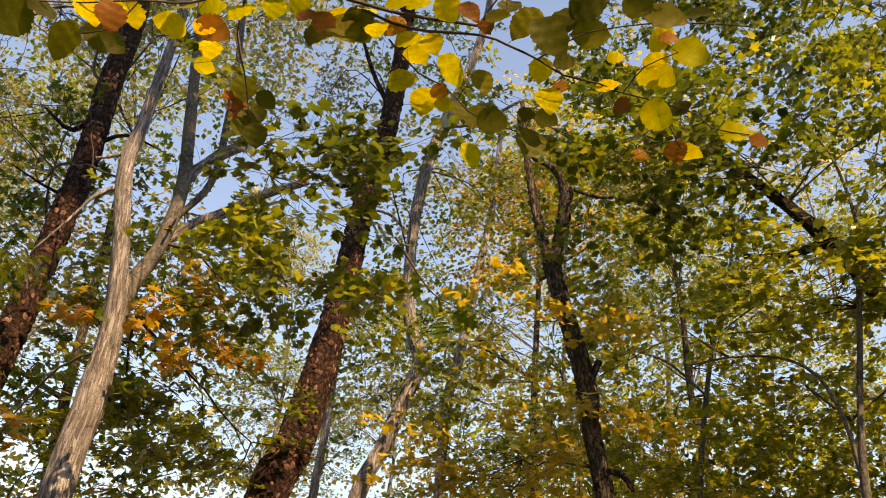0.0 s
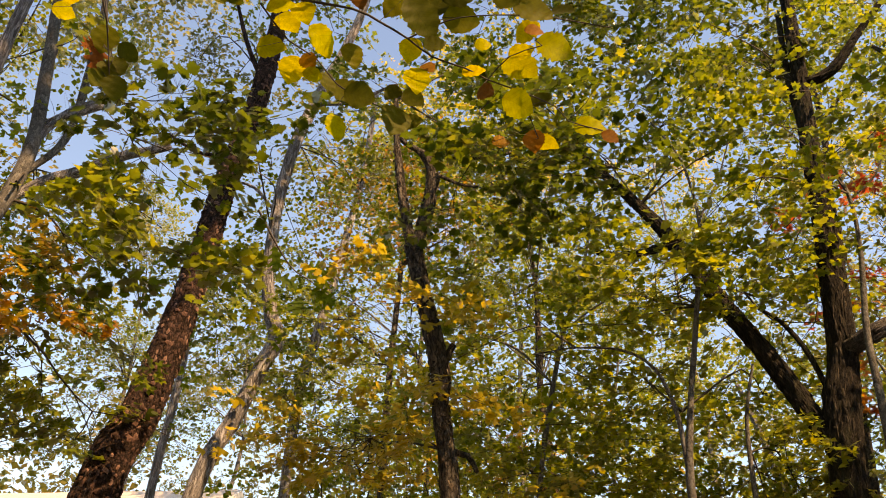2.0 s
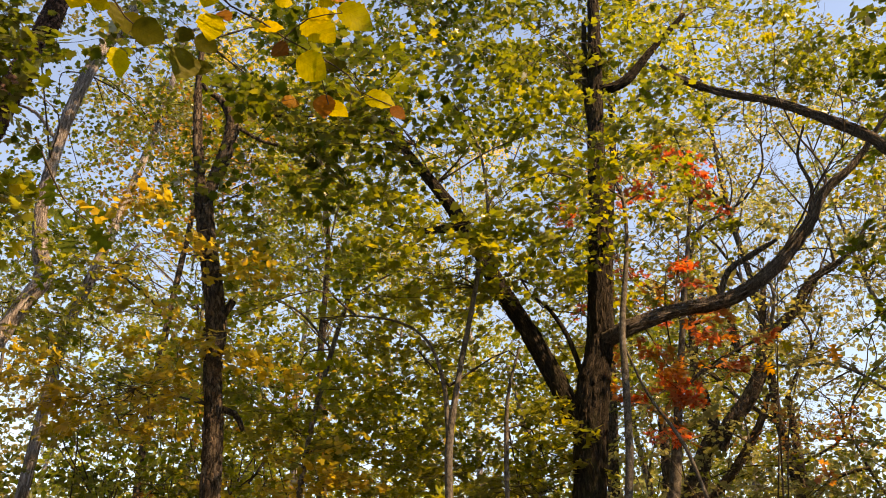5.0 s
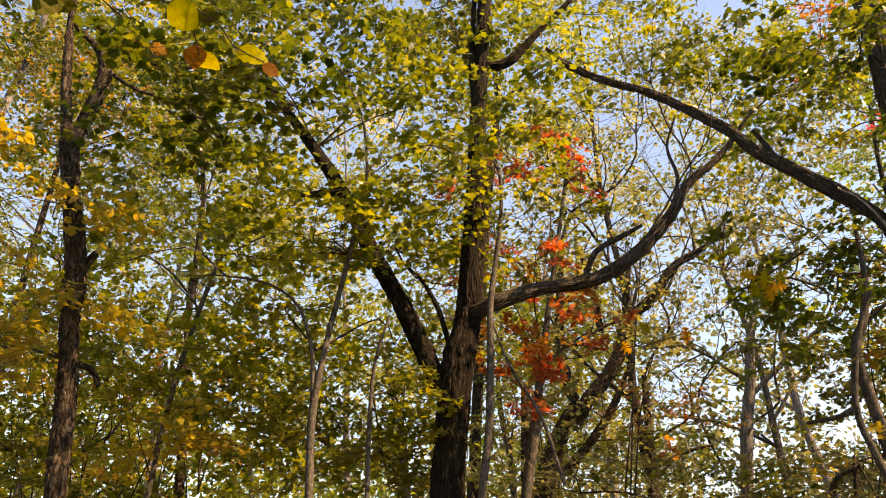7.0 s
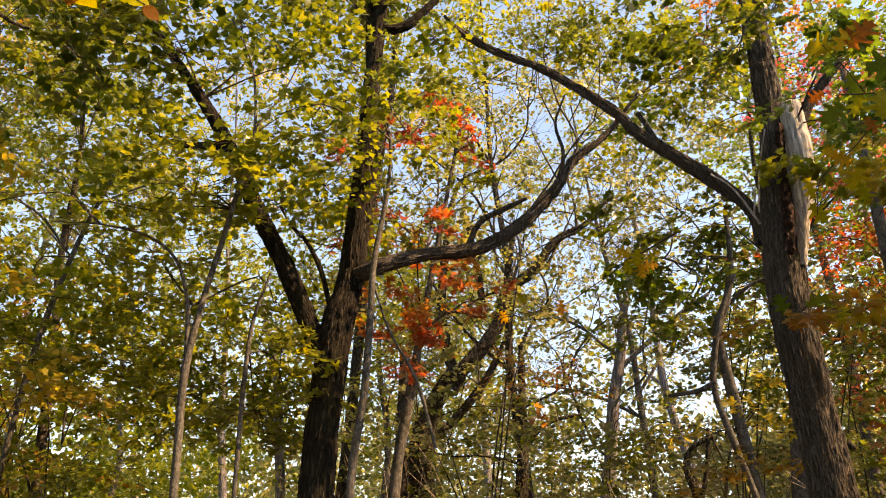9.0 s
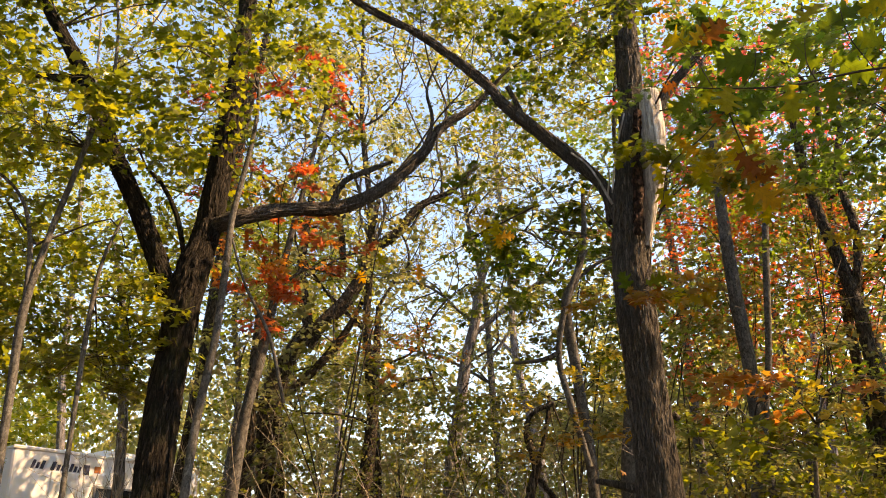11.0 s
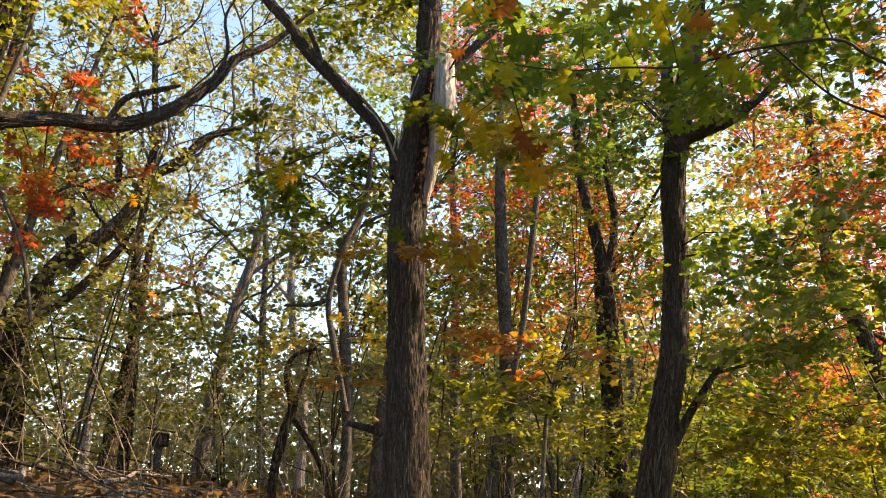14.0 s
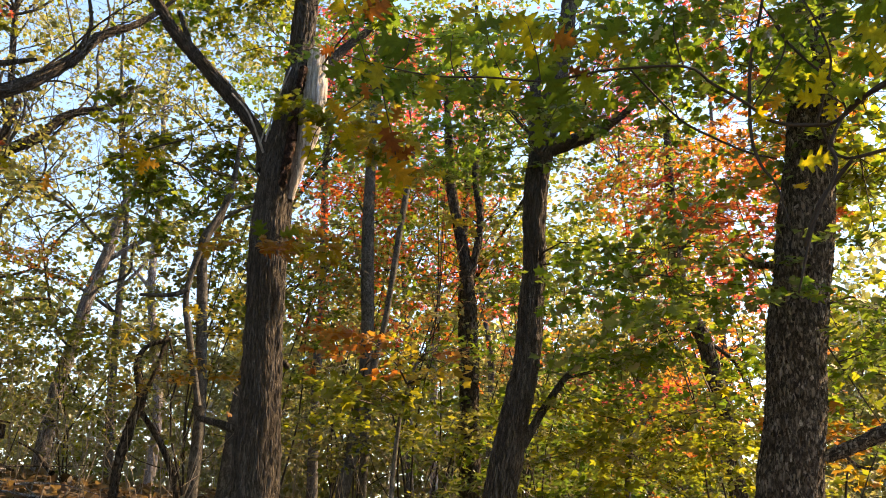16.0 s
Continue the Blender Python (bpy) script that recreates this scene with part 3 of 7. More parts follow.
# stems that stand in clear sunlight: lower and upper point, half-width of the clear lane towards the sun
LANES = [((8.05, 2.3, 3.0), (8.5, 1.75, 3.15), 0.55), ((5.8, 8.8, 2.2), (9.8, 6.0, 2.2), 0.8), ((13.36, 10.32, 4.0), (13.7, 9.9, 7.2), 0.4), ((11.54, 10.86, 2.8), (11.68, 10.72, 5.5), 0.3), ((8.26, 3.71, 2.0), (8.4, 3.5, 7.2), 0.45),
         ((-2.78, 6.64, 4.36), (-2.73, 6.66, 5.03), 0.16), ((-2.78, 6.64, 5.46), (-2.94, 6.57, 6.50), 0.26), ((-3.99, 7.50, 5.40), (-3.89, 7.56, 6.49), 0.24), ((-3.84, 7.58, 7.31), (-3.83, 7.59, 8.32), 0.12), ((-1.32, 8.90, 5.51), (-1.13, 8.93, 6.73), 0.16), ((-0.30, 10.00, 6.40), (-0.42, 9.99, 7.20), 0.2),
         ((9.57, 1.09, 4.24), (9.58, 1.04, 5.48), 0.16), ((5.32, 6.96, 6.28), (5.40, 6.90, 7.66), 0.18),
         ((-0.30, 2.05, 3.72), (0.95, 2.15, 3.55), 0.40), ((-1.0, 1.95, 3.66), (-0.62, 2.0, 3.66), 0.22)]


def in_lane(P):
    """True for leaves that would shade one of the sunlit stems."""
    hit = np.zeros(len(P), bool)
    S = np.array(SUNWAY)
    for a, b, w in LANES:
        a, b = np.array(a), np.array(b)
        d = P - a
        ahead = d @ S
        flat = d - ahead[:, None] * S
        e = (b - a) - ((b - a) @ S) * S
        t = np.clip(flat @ e / (e @ e), 0, 1)
        off = np.linalg.norm(flat - t[:, None] * e, axis=1)
        ragged = w * (0.9 + 0.4 * np.sin(t * 23) * np.sin(t * 9 + 1))
        hit |= (off < ragged) & (ahead > 0.25)
    return hit


HABIT = {}


def limb(base, points, skin="", trunk=False):
    """One stem of a tree as a tube along its line, with its loose bark."""
    bark, sides, step, lump, ridge, plated, number, count = HABIT[base.name]
    skin = skin or bark
    HABIT[base.name][7] = count + 1
    origin = np.array(base.location)
    big = max(q[3] for q in points)
    sd = sides if big > 0.09 else (14 if big > 0.04 else 8)
    seed = number * 3.7 + count
    rg = ridge if big > 0.05 else ridge * 0.3
    V, F = tube(points, sd, step if big > 0.05 else step * 1.6, lump, rg, seed=seed)
    stem = piece("trunk" if trunk else "limb", mesh_from("trunk", V - origin, F), BARK[skin], base)
    if plated and skin in PLATES and big > 0.05:
        got = bark_plates(points, skin, lump, rg, seed)
        if got:
            tagged(piece("bark", mesh_from("bark", got[0] - origin, got[1], False), SCALE[skin], stem), kind="stuff")
    return stem


def tree(label, bark, stems, name="tree", ridge=0.012, group="", sides=28, step=0.06, lump=0.07, rooting=True, plated=True):
    """A tree from the lines of its limbs (x, y, z, radius): the first is the trunk, the others spring from it."""
    first = rooted(stems[0]) if rooting else list(stems[0])
    base = new(name)
    base.empty_display_size = 0.3
    base.location = first[0][:3]
    tagged(base, label, "tree", group)
    HABIT[base.name] = [bark, sides, step, lump, ridge, plated, len(TREES), 0]
    limb(base, first, trunk=True)
    for s in stems[1:]:
        limb(base, s)
    TREES.append(base)
    return base


def crown(owner, clumps, seed=0):
    """Leaf clumps of a tree: (centre, radii, sprays, leaf colour, shape, leaf length, spray length, source point on the limbs)."""
    origin = np.array(owner.location)
    rng = np.random.default_rng(seed + 11)
    for c, r, n, colour, shape, leaf, length, gaps, start in clumps:
        c, r = np.array(c, float), np.array(r, float)
        d = rng.normal(size=(n * 3, 3))
        d /= np.linalg.norm(d, axis=1, keepdims=True)
        q = c + d * r * 1.2 * (rng.random((n * 3, 1)) ** 0.75)
        if gaps:
            ok = np.array([noise.noise(Vector(p * 1.1)) > gaps - 0.55 for p in q])
            q = q[ok] if ok.sum() > 4 else q
        q = q[:n]
        out = np.arctan2(q[:, 1] - c[1], q[:, 0] - c[0]) + rng.normal(0, 0.9, len(q))
        tilt = rng.normal(0.0, 0.22, len(q))
        if shape != "mite":
            length, leaf = length * 0.94, leaf * 1.02
        P, W, N, S, tw = foliage(q, out, tilt, length * rng.uniform(0.7, 1.25, len(q)), leaf, rng, tidy=0.42, keep=0.95 if shape != "mite" else 0.85, fine=shape != "mite")
        ok = ~in_lane(P)
        P, W, N, S = P[ok], W[ok], N[ok], S[ok]
        tagged(piece("crown", leaves("crown", P - origin, W, N, S, shape, rng), LEAF[colour], owner), kind="stuff")
        lines = [(a - origin, b - origin, rr) for a, b, rr in tw]
        if start is not None:
            s0 = np.array(start, float)
            hub = []
            k = max(2, min(5, n // 8))
            pick = q[rng.permutation(len(q))[:k]]
            for e in pick:
                gap = np.linalg.norm(e - s0)
                if gap > 4.5:
                    continue
                m = s0 + (e - s0) * rng.uniform(0.35, 0.6) + rng.normal(0, 0.09 * gap, 3) + np.array([0, 0, 0.1 * gap])
                chain = spline([(*s0, 0.016), (*m, 0.010), (*e, 0.005)], 0.25)
                for a, b in zip(chain[:-1], chain[1:]):
                    lines.append((a[:3] - origin, b[:3] - origin, a[3]))
                hub.append(chain[len(chain) // 2, :3])
                hub.append(e)
            hub = np.array(hub) if hub else np.array([c])
            for e in q:
                h = hub[np.argmin(((hub - e) ** 2).sum(1))]
                if shape != "mite" and 0.05 < np.linalg.norm(h - e) < 0.6:
                    m = (h + e) / 2 + rng.normal(0, 0.05, 3) + np.array([0, 0, 0.04])
                    lines += [(h - origin, m - origin, 0.006), (m - origin, e - origin, 0.0045)]
        tagged(piece("twig_tangle", twig_mesh("twig_tangle", lines), BARK["twig"], owner), kind="stuff")


# ---- ground ----
LITTER = plain_material("leaf_litter_soil", (0.10, 0.068, 0.042), 0.95, 14, 0.55, bump=0.6)
GN = 150
gx = np.sign(np.linspace(-1, 1, GN)) * np.abs(np.linspace(-1, 1, GN)) ** 3.2 * 900
gv = np.array([(x, y, ground_height(x, y)) for y in gx for x in gx])
ii, jj = np.meshgrid(np.arange(GN - 1), np.arange(GN - 1), indexing="ij")
gf = np.stack([ii * GN + jj, ii * GN + jj + 1, (ii + 1) * GN + jj + 1, (ii + 1) * GN + jj], -1).reshape(-1, 4)
tagged(piece("ground", mesh_from("ground", gv, gf), LITTER), "brown forest floor covered in dry fallen leaves", "ground", kind="structure")


# ---- trees along the walk ----
# tall dark pine trunk with sunlit reddish flaking bark
it = tree('tall dark pine trunk with sunlit reddish flaking bark', 'scaly', [[(-4.10, 7.45, 4.29, 0.148), (-3.99, 7.50, 5.40, 0.140), (-3.91, 7.55, 6.35, 0.132), (-3.84, 7.58, 7.31, 0.131), (-3.83, 7.59, 8.44, 0.128), (-3.78, 7.61, 9.56, 0.125), (-3.84, 7.58, 11.07, 0.117)]], ridge=0.02)
limb(it, [(-3.80, 7.61, 7.60, 0.028), (-3.54, 7.73, 7.83, 0.019), (-3.10, 7.92, 7.72, 0.006)])
limb(it, [(-3.79, 7.61, 6.82, 0.024), (-4.10, 7.44, 6.90, 0.015), (-4.42, 7.26, 7.04, 0.006)])
limb(it, [(-3.81, 7.60, 8.20, 0.029), (-4.02, 7.49, 7.69, 0.028), (-4.31, 7.32, 7.85, 0.012)])
bare_branches(it, [((-3.84, 7.58, 7.31), (-0.67, 0.09, 0.35), 1.6, 0.02), ((-3.83, 7.59, 8.44), (-0.79, 0.02, 0.42), 1.8, 0.022), ((-3.83, 7.59, 8.44), (0.15, 0.51, 1.34), 1.5, 0.018), ((-3.91, 7.55, 6.35), (-0.58, 0.14, 0.35), 1.4, 0.018), ((-3.95, 7.52, 5.81), (0.26, 0.57, -0.06), 1.3, 0.016), ((-3.79, 7.61, 9.27), (-0.67, 0.09, 0.45), 1.5, 0.018)], 40)
crown(it, [
    ((-5.42, 8.40, 10.02), (1.17, 1.37, 0.75), 20, 'haze', 'trefoil', 0.0717, 0.9, 0.35, (-4.05, 7.48, 9.12)),
    ((-3.72, 6.51, 5.46), (0.49, 0.71, 0.64), 9, 'dark', 'oak', 0.13, 0.7, 0.3, None),
    ((-3.03, 6.31, 3.76), (0.48, 0.74, 0.28), 6, 'gold', 'oak', 0.13, 0.6, 0.2, None),
    ((-4.54, 8.35, 7.55), (0.90, 1.12, 1.07), 22, 'dark', 'trefoil', 0.0851, 0.8, 0.25, None),
    ((-4.12, 8.56, 5.45), (0.88, 1.13, 0.72), 22, 'dark', 'trefoil', 0.0851, 0.8, 0.25, None)], 0)
# pale weathered tree with peeling bark and a forked second stem
it = tree('pale weathered tree with peeling bark and a forked second stem', 'pale', [[(-2.83, 6.62, 3.44, 0.120), (-2.76, 6.65, 4.26, 0.121), (-2.74, 6.66, 4.97, 0.092), (-2.83, 6.62, 5.73, 0.076), (-2.94, 6.57, 6.50, 0.071), (-2.90, 6.59, 7.09, 0.060), (-2.85, 6.61, 7.85, 0.053), (-2.82, 6.62, 8.72, 0.046), (-2.87, 6.60, 9.87, 0.038)]], ridge=0.008)
# second stem: grey bark instead of pale, to hold its shade
limb(it, [(-2.75, 6.65, 4.51, 0.095), (-2.73, 6.77, 5.31, 0.083), (-2.61, 6.93, 5.87, 0.067), (-2.56, 7.05, 6.64, 0.067), (-2.65, 7.12, 7.51, 0.062), (-2.79, 7.18, 8.69, 0.052), (-2.93, 7.23, 10.15, 0.041)], 'grey')
limb(it, [(-2.56, 7.05, 6.64, 0.046), (-2.46, 7.09, 6.91, 0.040), (-2.29, 7.14, 7.13, 0.061), (-2.10, 7.20, 7.30, 0.050)], 'pale')
# finer stem greyed likewise in place of shade
limb(it, [(-2.60, 7.04, 6.23, 0.029), (-2.32, 7.13, 6.77, 0.037), (-2.28, 7.15, 7.55, 0.039), (-2.31, 7.14, 8.67, 0.030), (-2.39, 7.11, 9.93, 0.023)], 'grey')
limb(it, [(-2.94, 6.57, 6.31, 0.023), (-3.11, 6.50, 6.15, 0.018), (-3.25, 6.42, 5.82, 0.010), (-3.42, 6.34, 5.47, 0.006)])
limb(it, [(-2.96, 6.56, 6.69, 0.036), (-3.04, 6.52, 6.62, 0.021), (-3.18, 6.46, 6.53, 0.015)])
limb(it, [(-2.61, 7.03, 6.00, 0.036), (-2.38, 7.11, 6.29, 0.042), (-2.13, 7.19, 6.48, 0.053), (-1.80, 7.28, 6.77, 0.048), (-1.41, 7.37, 7.01, 0.038)])
bare_branches(it, [((-2.66, 7.12, 7.67), (0.21, 0.50, 1.12), 1.5, 0.016), ((-2.59, 7.14, 6.95), (0.29, 0.52, 0.87), 1.4, 0.016), ((-2.92, 6.58, 6.38), (-0.50, 0.20, 0.27), 1.2, 0.014), ((-2.57, 6.94, 5.94), (0.41, 0.56, 0.37), 1.4, 0.016), ((-2.73, 6.66, 4.71), (-0.57, 0.18, -0.04), 1.3, 0.014), ((-2.67, 6.69, 4.83), (0.40, 0.57, 0.18), 1.5, 0.016)], 41)
crown(it, [
    ((-1.50, 4.98, 5.91), (0.23, 0.48, 0.26), 3, 'dark', 'oak', 0.13, 0.5, 0.0, (-2.15, 6.87, 8.09)),
    ((-1.86, 5.71, 4.46), (0.24, 0.39, 0.15), 2, 'gold', 'oak', 0.12, 0.5, 0.0, None),
    ((-2.55, 7.16, 5.30), (0.53, 0.77, 0.32), 9, 'gold', 'trefoil', 0.0952, 0.7, 0.1, (-2.67, 6.69, 5.04)),
    ((-2.74, 8.05, 6.65), (0.92, 1.17, 0.69), 22, 'lime', 'trefoil', 0.0851, 0.8, 0.25, (-2.49, 6.76, 6.01)),
    ((-4.27, 9.04, 10.40), (1.38, 1.47, 0.76), 24, 'haze', 'trefoil', 0.0717, 0.9, 0.4, None)], 1)
crown(it, [
    ((-2.46, 8.14, 4.95), (0.80, 1.17, 0.76), 34, 'green', 'trefoil', 0.0952, 0.8, 0.3, (-2.59, 6.72, 5.06)),
    ((-3.20, 7.88, 4.26), (0.87, 0.98, 0.45), 20, 'green', 'trefoil', 0.0952, 0.7, 0.2, None)], 101)
# leaning pine trunk with plated red-brown bark
it = tree('leaning pine trunk with plated red-brown bark', 'scaly', [[(-1.70, 8.84, 4.07, 0.217), (-1.48, 8.88, 4.73, 0.201), (-1.28, 8.91, 5.71, 0.176), (-1.16, 8.93, 6.50, 0.155), (-1.00, 8.94, 7.70, 0.142), (-0.80, 8.96, 8.87, 0.129), (-0.69, 8.97, 9.85, 0.117), (-0.63, 8.98, 10.93, 0.102), (-0.56, 8.98, 12.49, 0.091)]], ridge=0.022)
limb(it, [(-0.76, 8.97, 9.44, 0.038), (-1.02, 8.94, 10.02, 0.031), (-1.23, 8.92, 10.73, 0.022)])
limb(it, [(-0.94, 8.95, 8.22, 0.033), (-1.31, 8.90, 8.08, 0.026), (-1.74, 8.83, 8.27, 0.017)])
crown(it, [
    ((-0.95, 10.96, 13.12), (1.62, 1.60, 1.11), 34, 'green', 'trefoil', 0.0762, 0.9, 0.2, (-0.64, 8.98, 10.82)),
    ((-2.12, 10.79, 11.35), (1.58, 1.41, 1.03), 34, 'haze', 'trefoil', 0.0717, 0.8, 0.3, (-0.77, 8.97, 9.54))], 2)
# slender pale tree with an elbow in its trunk
it = tree('slender pale tree with an elbow in its trunk', 'pale', [[(-0.91, 9.96, 4.42, 0.097), (-0.61, 9.98, 5.19, 0.094), (-0.37, 9.99, 5.87, 0.091), (-0.23, 10.00, 6.25, 0.104), (-0.34, 9.99, 6.60, 0.085), (-0.43, 9.99, 7.20, 0.075), (-0.40, 9.99, 8.25, 0.074), (-0.27, 10.00, 9.22, 0.082), (-0.05, 10.00, 10.03, 0.082), (0.29, 10.00, 11.07, 0.068), (0.57, 9.98, 12.16, 0.058), (0.71, 9.98, 13.48, 0.045)]], ridge=0.006)
limb(it, [(-0.01, 10.00, 10.00, 0.039), (0.49, 9.99, 10.12, 0.031), (1.07, 9.94, 10.49, 0.020)])
limb(it, [(-0.43, 9.99, 8.07, 0.020), (-0.74, 9.97, 8.41, 0.021), (-1.05, 9.95, 8.47, 0.014)])
crown(it, [
    ((-1.18, 6.09, 6.02), (0.68, 0.70, 0.39), 16, 'dark', 'maple_near', 0.093, 0.7, 0.1, (-0.46, 9.99, 7.80)),
    ((-1.22, 6.38, 5.25), (0.53, 0.69, 0.43), 16, 'green', 'maple_near', 0.093, 0.7, 0.15, None),
    ((-0.05, 12.00, 9.60), (1.01, 1.50, 1.28), 61, 'green', 'mite', 0.0774, 0.9, 0.2, (-0.27, 10.00, 9.22)),
    ((-0.65, 10.98, 6.37), (0.61, 1.40, 0.84), 20, 'green', 'trefoil', 0.0851, 0.9, 0.3, None)], 3)
# pale slim trunk standing further back
it = tree('pale slim trunk standing further back', 'pale', [[(0.05, 14.00, 5.60, 0.086), (0.14, 14.00, 7.30, 0.089), (0.36, 14.00, 8.35, 0.090), (0.78, 13.98, 10.58, 0.067), (0.97, 13.97, 11.75, 0.056), (1.14, 13.95, 13.75, 0.049)]], ridge=0.004)
limb(it, [(0.35, 14.50, 8.37, 0.037), (0.68, 14.48, 8.83, 0.029), (1.04, 14.46, 9.29, 0.022)])
crown(it, [
    ((0.80, 13.98, 11.88), (0.89, 1.50, 0.99), 54, 'olive', 'mite', 0.086, 1, 0.3, (0.91, 13.97, 11.48))], 4)
# thin grey trunk rising behind the pine
it = tree('thin grey trunk rising behind the pine', 'pale', [[(-1.79, 12.88, 5.22, 0.063), (-1.68, 12.89, 6.61, 0.061), (-1.63, 12.90, 7.96, 0.051), (-1.63, 12.90, 9.57, 0.040)]], ridge=0.004)
crown(it, [
    ((-1.30, 12.93, 8.40), (1.03, 1.50, 1.03), 46, 'green', 'mite', 0.086, 1, 0.35, (-1.61, 12.90, 8.79))], 5)
# dark twisted twin-stemmed tree with shaggy bark
it = tree('dark twisted twin-stemmed tree with shaggy bark', 'dark', [[(1.44, 7.46, 3.78, 0.083), (1.36, 7.48, 4.48, 0.078), (1.36, 7.48, 4.80, 0.086), (1.28, 7.49, 5.25, 0.091), (1.20, 7.51, 5.61, 0.080), (1.13, 7.52, 5.96, 0.082), (1.07, 7.52, 6.24, 0.091)]], ridge=0.016)
limb(it, [(1.07, 7.52, 6.19, 0.056), (0.98, 7.54, 6.67, 0.050), (0.91, 7.55, 7.17, 0.044), (0.87, 7.55, 7.62, 0.034), (0.84, 7.55, 8.35, 0.024)])
limb(it, [(1.10, 7.52, 6.19, 0.067), (1.21, 7.50, 6.65, 0.067), (1.26, 7.49, 7.15, 0.063), (1.12, 7.52, 7.42, 0.038), (0.95, 7.54, 7.54, 0.027), (0.77, 7.56, 7.87, 0.021)])
limb(it, [(1.47, 7.46, 5.13, 0.037), (1.38, 7.47, 4.91, 0.033), (1.34, 7.48, 4.69, 0.039)])
limb(it, [(1.26, 7.50, 7.15, 0.025), (1.59, 7.43, 6.97, 0.019), (1.98, 7.34, 6.95, 0.014), (2.34, 7.23, 6.85, 0.008)])
limb(it, [(1.12, 7.52, 7.42, 0.031), (1.50, 7.45, 7.34, 0.025), (1.95, 7.34, 7.35, 0.020), (2.41, 7.21, 7.49, 0.014)])
limb(it, [(1.36, 7.48, 4.12, 0.033), (1.59, 7.43, 4.06, 0.028), (1.67, 7.41, 3.91, 0.020)])
crown(it, [
    ((0.93, 7.24, 5.41), (0.58, 0.60, 0.16), 10, 'yellow', 'maple_near', 0.072, 0.6, 0.0, (1.19, 7.51, 5.61)),
    ((1.25, 7.19, 4.73), (0.31, 0.50, 0.35), 7, 'yellow', 'maple_near', 0.068, 0.5, 0.0, (1.35, 7.48, 4.80)),
    ((0.65, 7.77, 4.19), (0.58, 0.80, 0.21), 22, 'yellow', 'trefoil', 0.0806, 0.7, 0.0, (1.36, 7.48, 4.12)),
    ((0.51, 8.99, 5.47), (0.56, 1.00, 0.69), 12, 'lime', 'trefoil', 0.0806, 0.8, 0.25, None),
    ((2.04, 12.33, 10.25), (1.16, 1.00, 0.68), 36, 'gold', 'mite', 0.0731, 0.9, 0.15, (1.26, 7.50, 7.15))], 6)
# dark leaf colour stands in for shade from the canopy above
crown(it, [
    ((2.74, 8.05, 9.81), (1.20, 1.20, 0.68), 34, 'dark', 'maple', 0.076, 0.8, 0.0, None),
    ((4.35, 7.88, 9.62), (1.22, 1.21, 0.77), 28, 'dark', 'maple', 0.076, 0.8, 0.0, None),
    ((3.95, 10.27, 12.87), (1.47, 1.24, 0.80), 26, 'dark', 'trefoil', 0.0952, 0.8, 0.0, None),
    ((5.32, 9.63, 12.37), (1.41, 1.27, 0.78), 28, 'dark', 'trefoil', 0.0952, 0.8, 0.0, None),
    ((5.83, 8.73, 10.85), (1.05, 1.14, 0.98), 26, 'dark', 'trefoil', 0.0952, 0.8, 0.0, None)], 106)
crown(it, [
    ((1.47, 8.88, 9.36), (1.14, 1.20, 0.68), 26, 'green', 'trefoil', 0.0851, 0.8, 0.15, (0.87, 7.55, 8.18)),
    ((1.22, 11.94, 9.29), (0.55, 1.00, 0.91), 25, 'gold', 'mite', 0.0688, 0.8, 0.2, None)], 206)
# slim grey sapling with two arching stems
it = tree('slim grey sapling with two arching stems', 'grey', [[(3.51, 7.11, 3.03, 0.037), (3.50, 7.11, 3.83, 0.037), (3.58, 7.07, 4.49, 0.029), (3.72, 7.01, 5.27, 0.026), (3.86, 6.93, 6.12, 0.023), (3.90, 6.91, 6.53, 0.017), (3.83, 6.95, 7.26, 0.013), (3.60, 7.07, 7.86, 0.009)]], ridge=0.004, sides=14)
limb(it, [(3.50, 7.11, 3.94, 0.023), (3.47, 7.13, 4.49, 0.022), (3.34, 7.18, 4.92, 0.016), (3.08, 7.29, 5.14, 0.014), (2.67, 7.44, 5.20, 0.010), (2.28, 7.56, 5.15, 0.006)])
limb(it, [(3.89, 6.92, 6.46, 0.011), (4.11, 6.80, 6.90, 0.009), (4.26, 6.70, 7.35, 0.006)])
crown(it, [
    ((3.46, 7.13, 5.70), (0.73, 0.87, 0.35), 24, 'lime', 'maple', 0.081, 0.8, 0.0, (3.77, 6.98, 5.52)),
    ((2.62, 8.51, 5.41), (0.88, 0.99, 0.37), 15, 'lime', 'maple', 0.081, 0.8, 0.0, (2.67, 7.44, 5.20)),
    ((4.37, 8.36, 5.20), (0.88, 0.97, 0.58), 15, 'lime', 'maple', 0.076, 0.8, 0.05, (3.51, 7.11, 4.49)),
    ((3.46, 8.75, 5.02), (0.86, 0.98, 0.52), 14, 'lime', 'maple', 0.076, 0.8, 0.1, None),
    ((3.48, 6.68, 5.75), (0.41, 0.48, 0.22), 8, 'lime', 'maple', 0.085, 0.6, 0.0, (3.86, 6.93, 6.12))], 7)
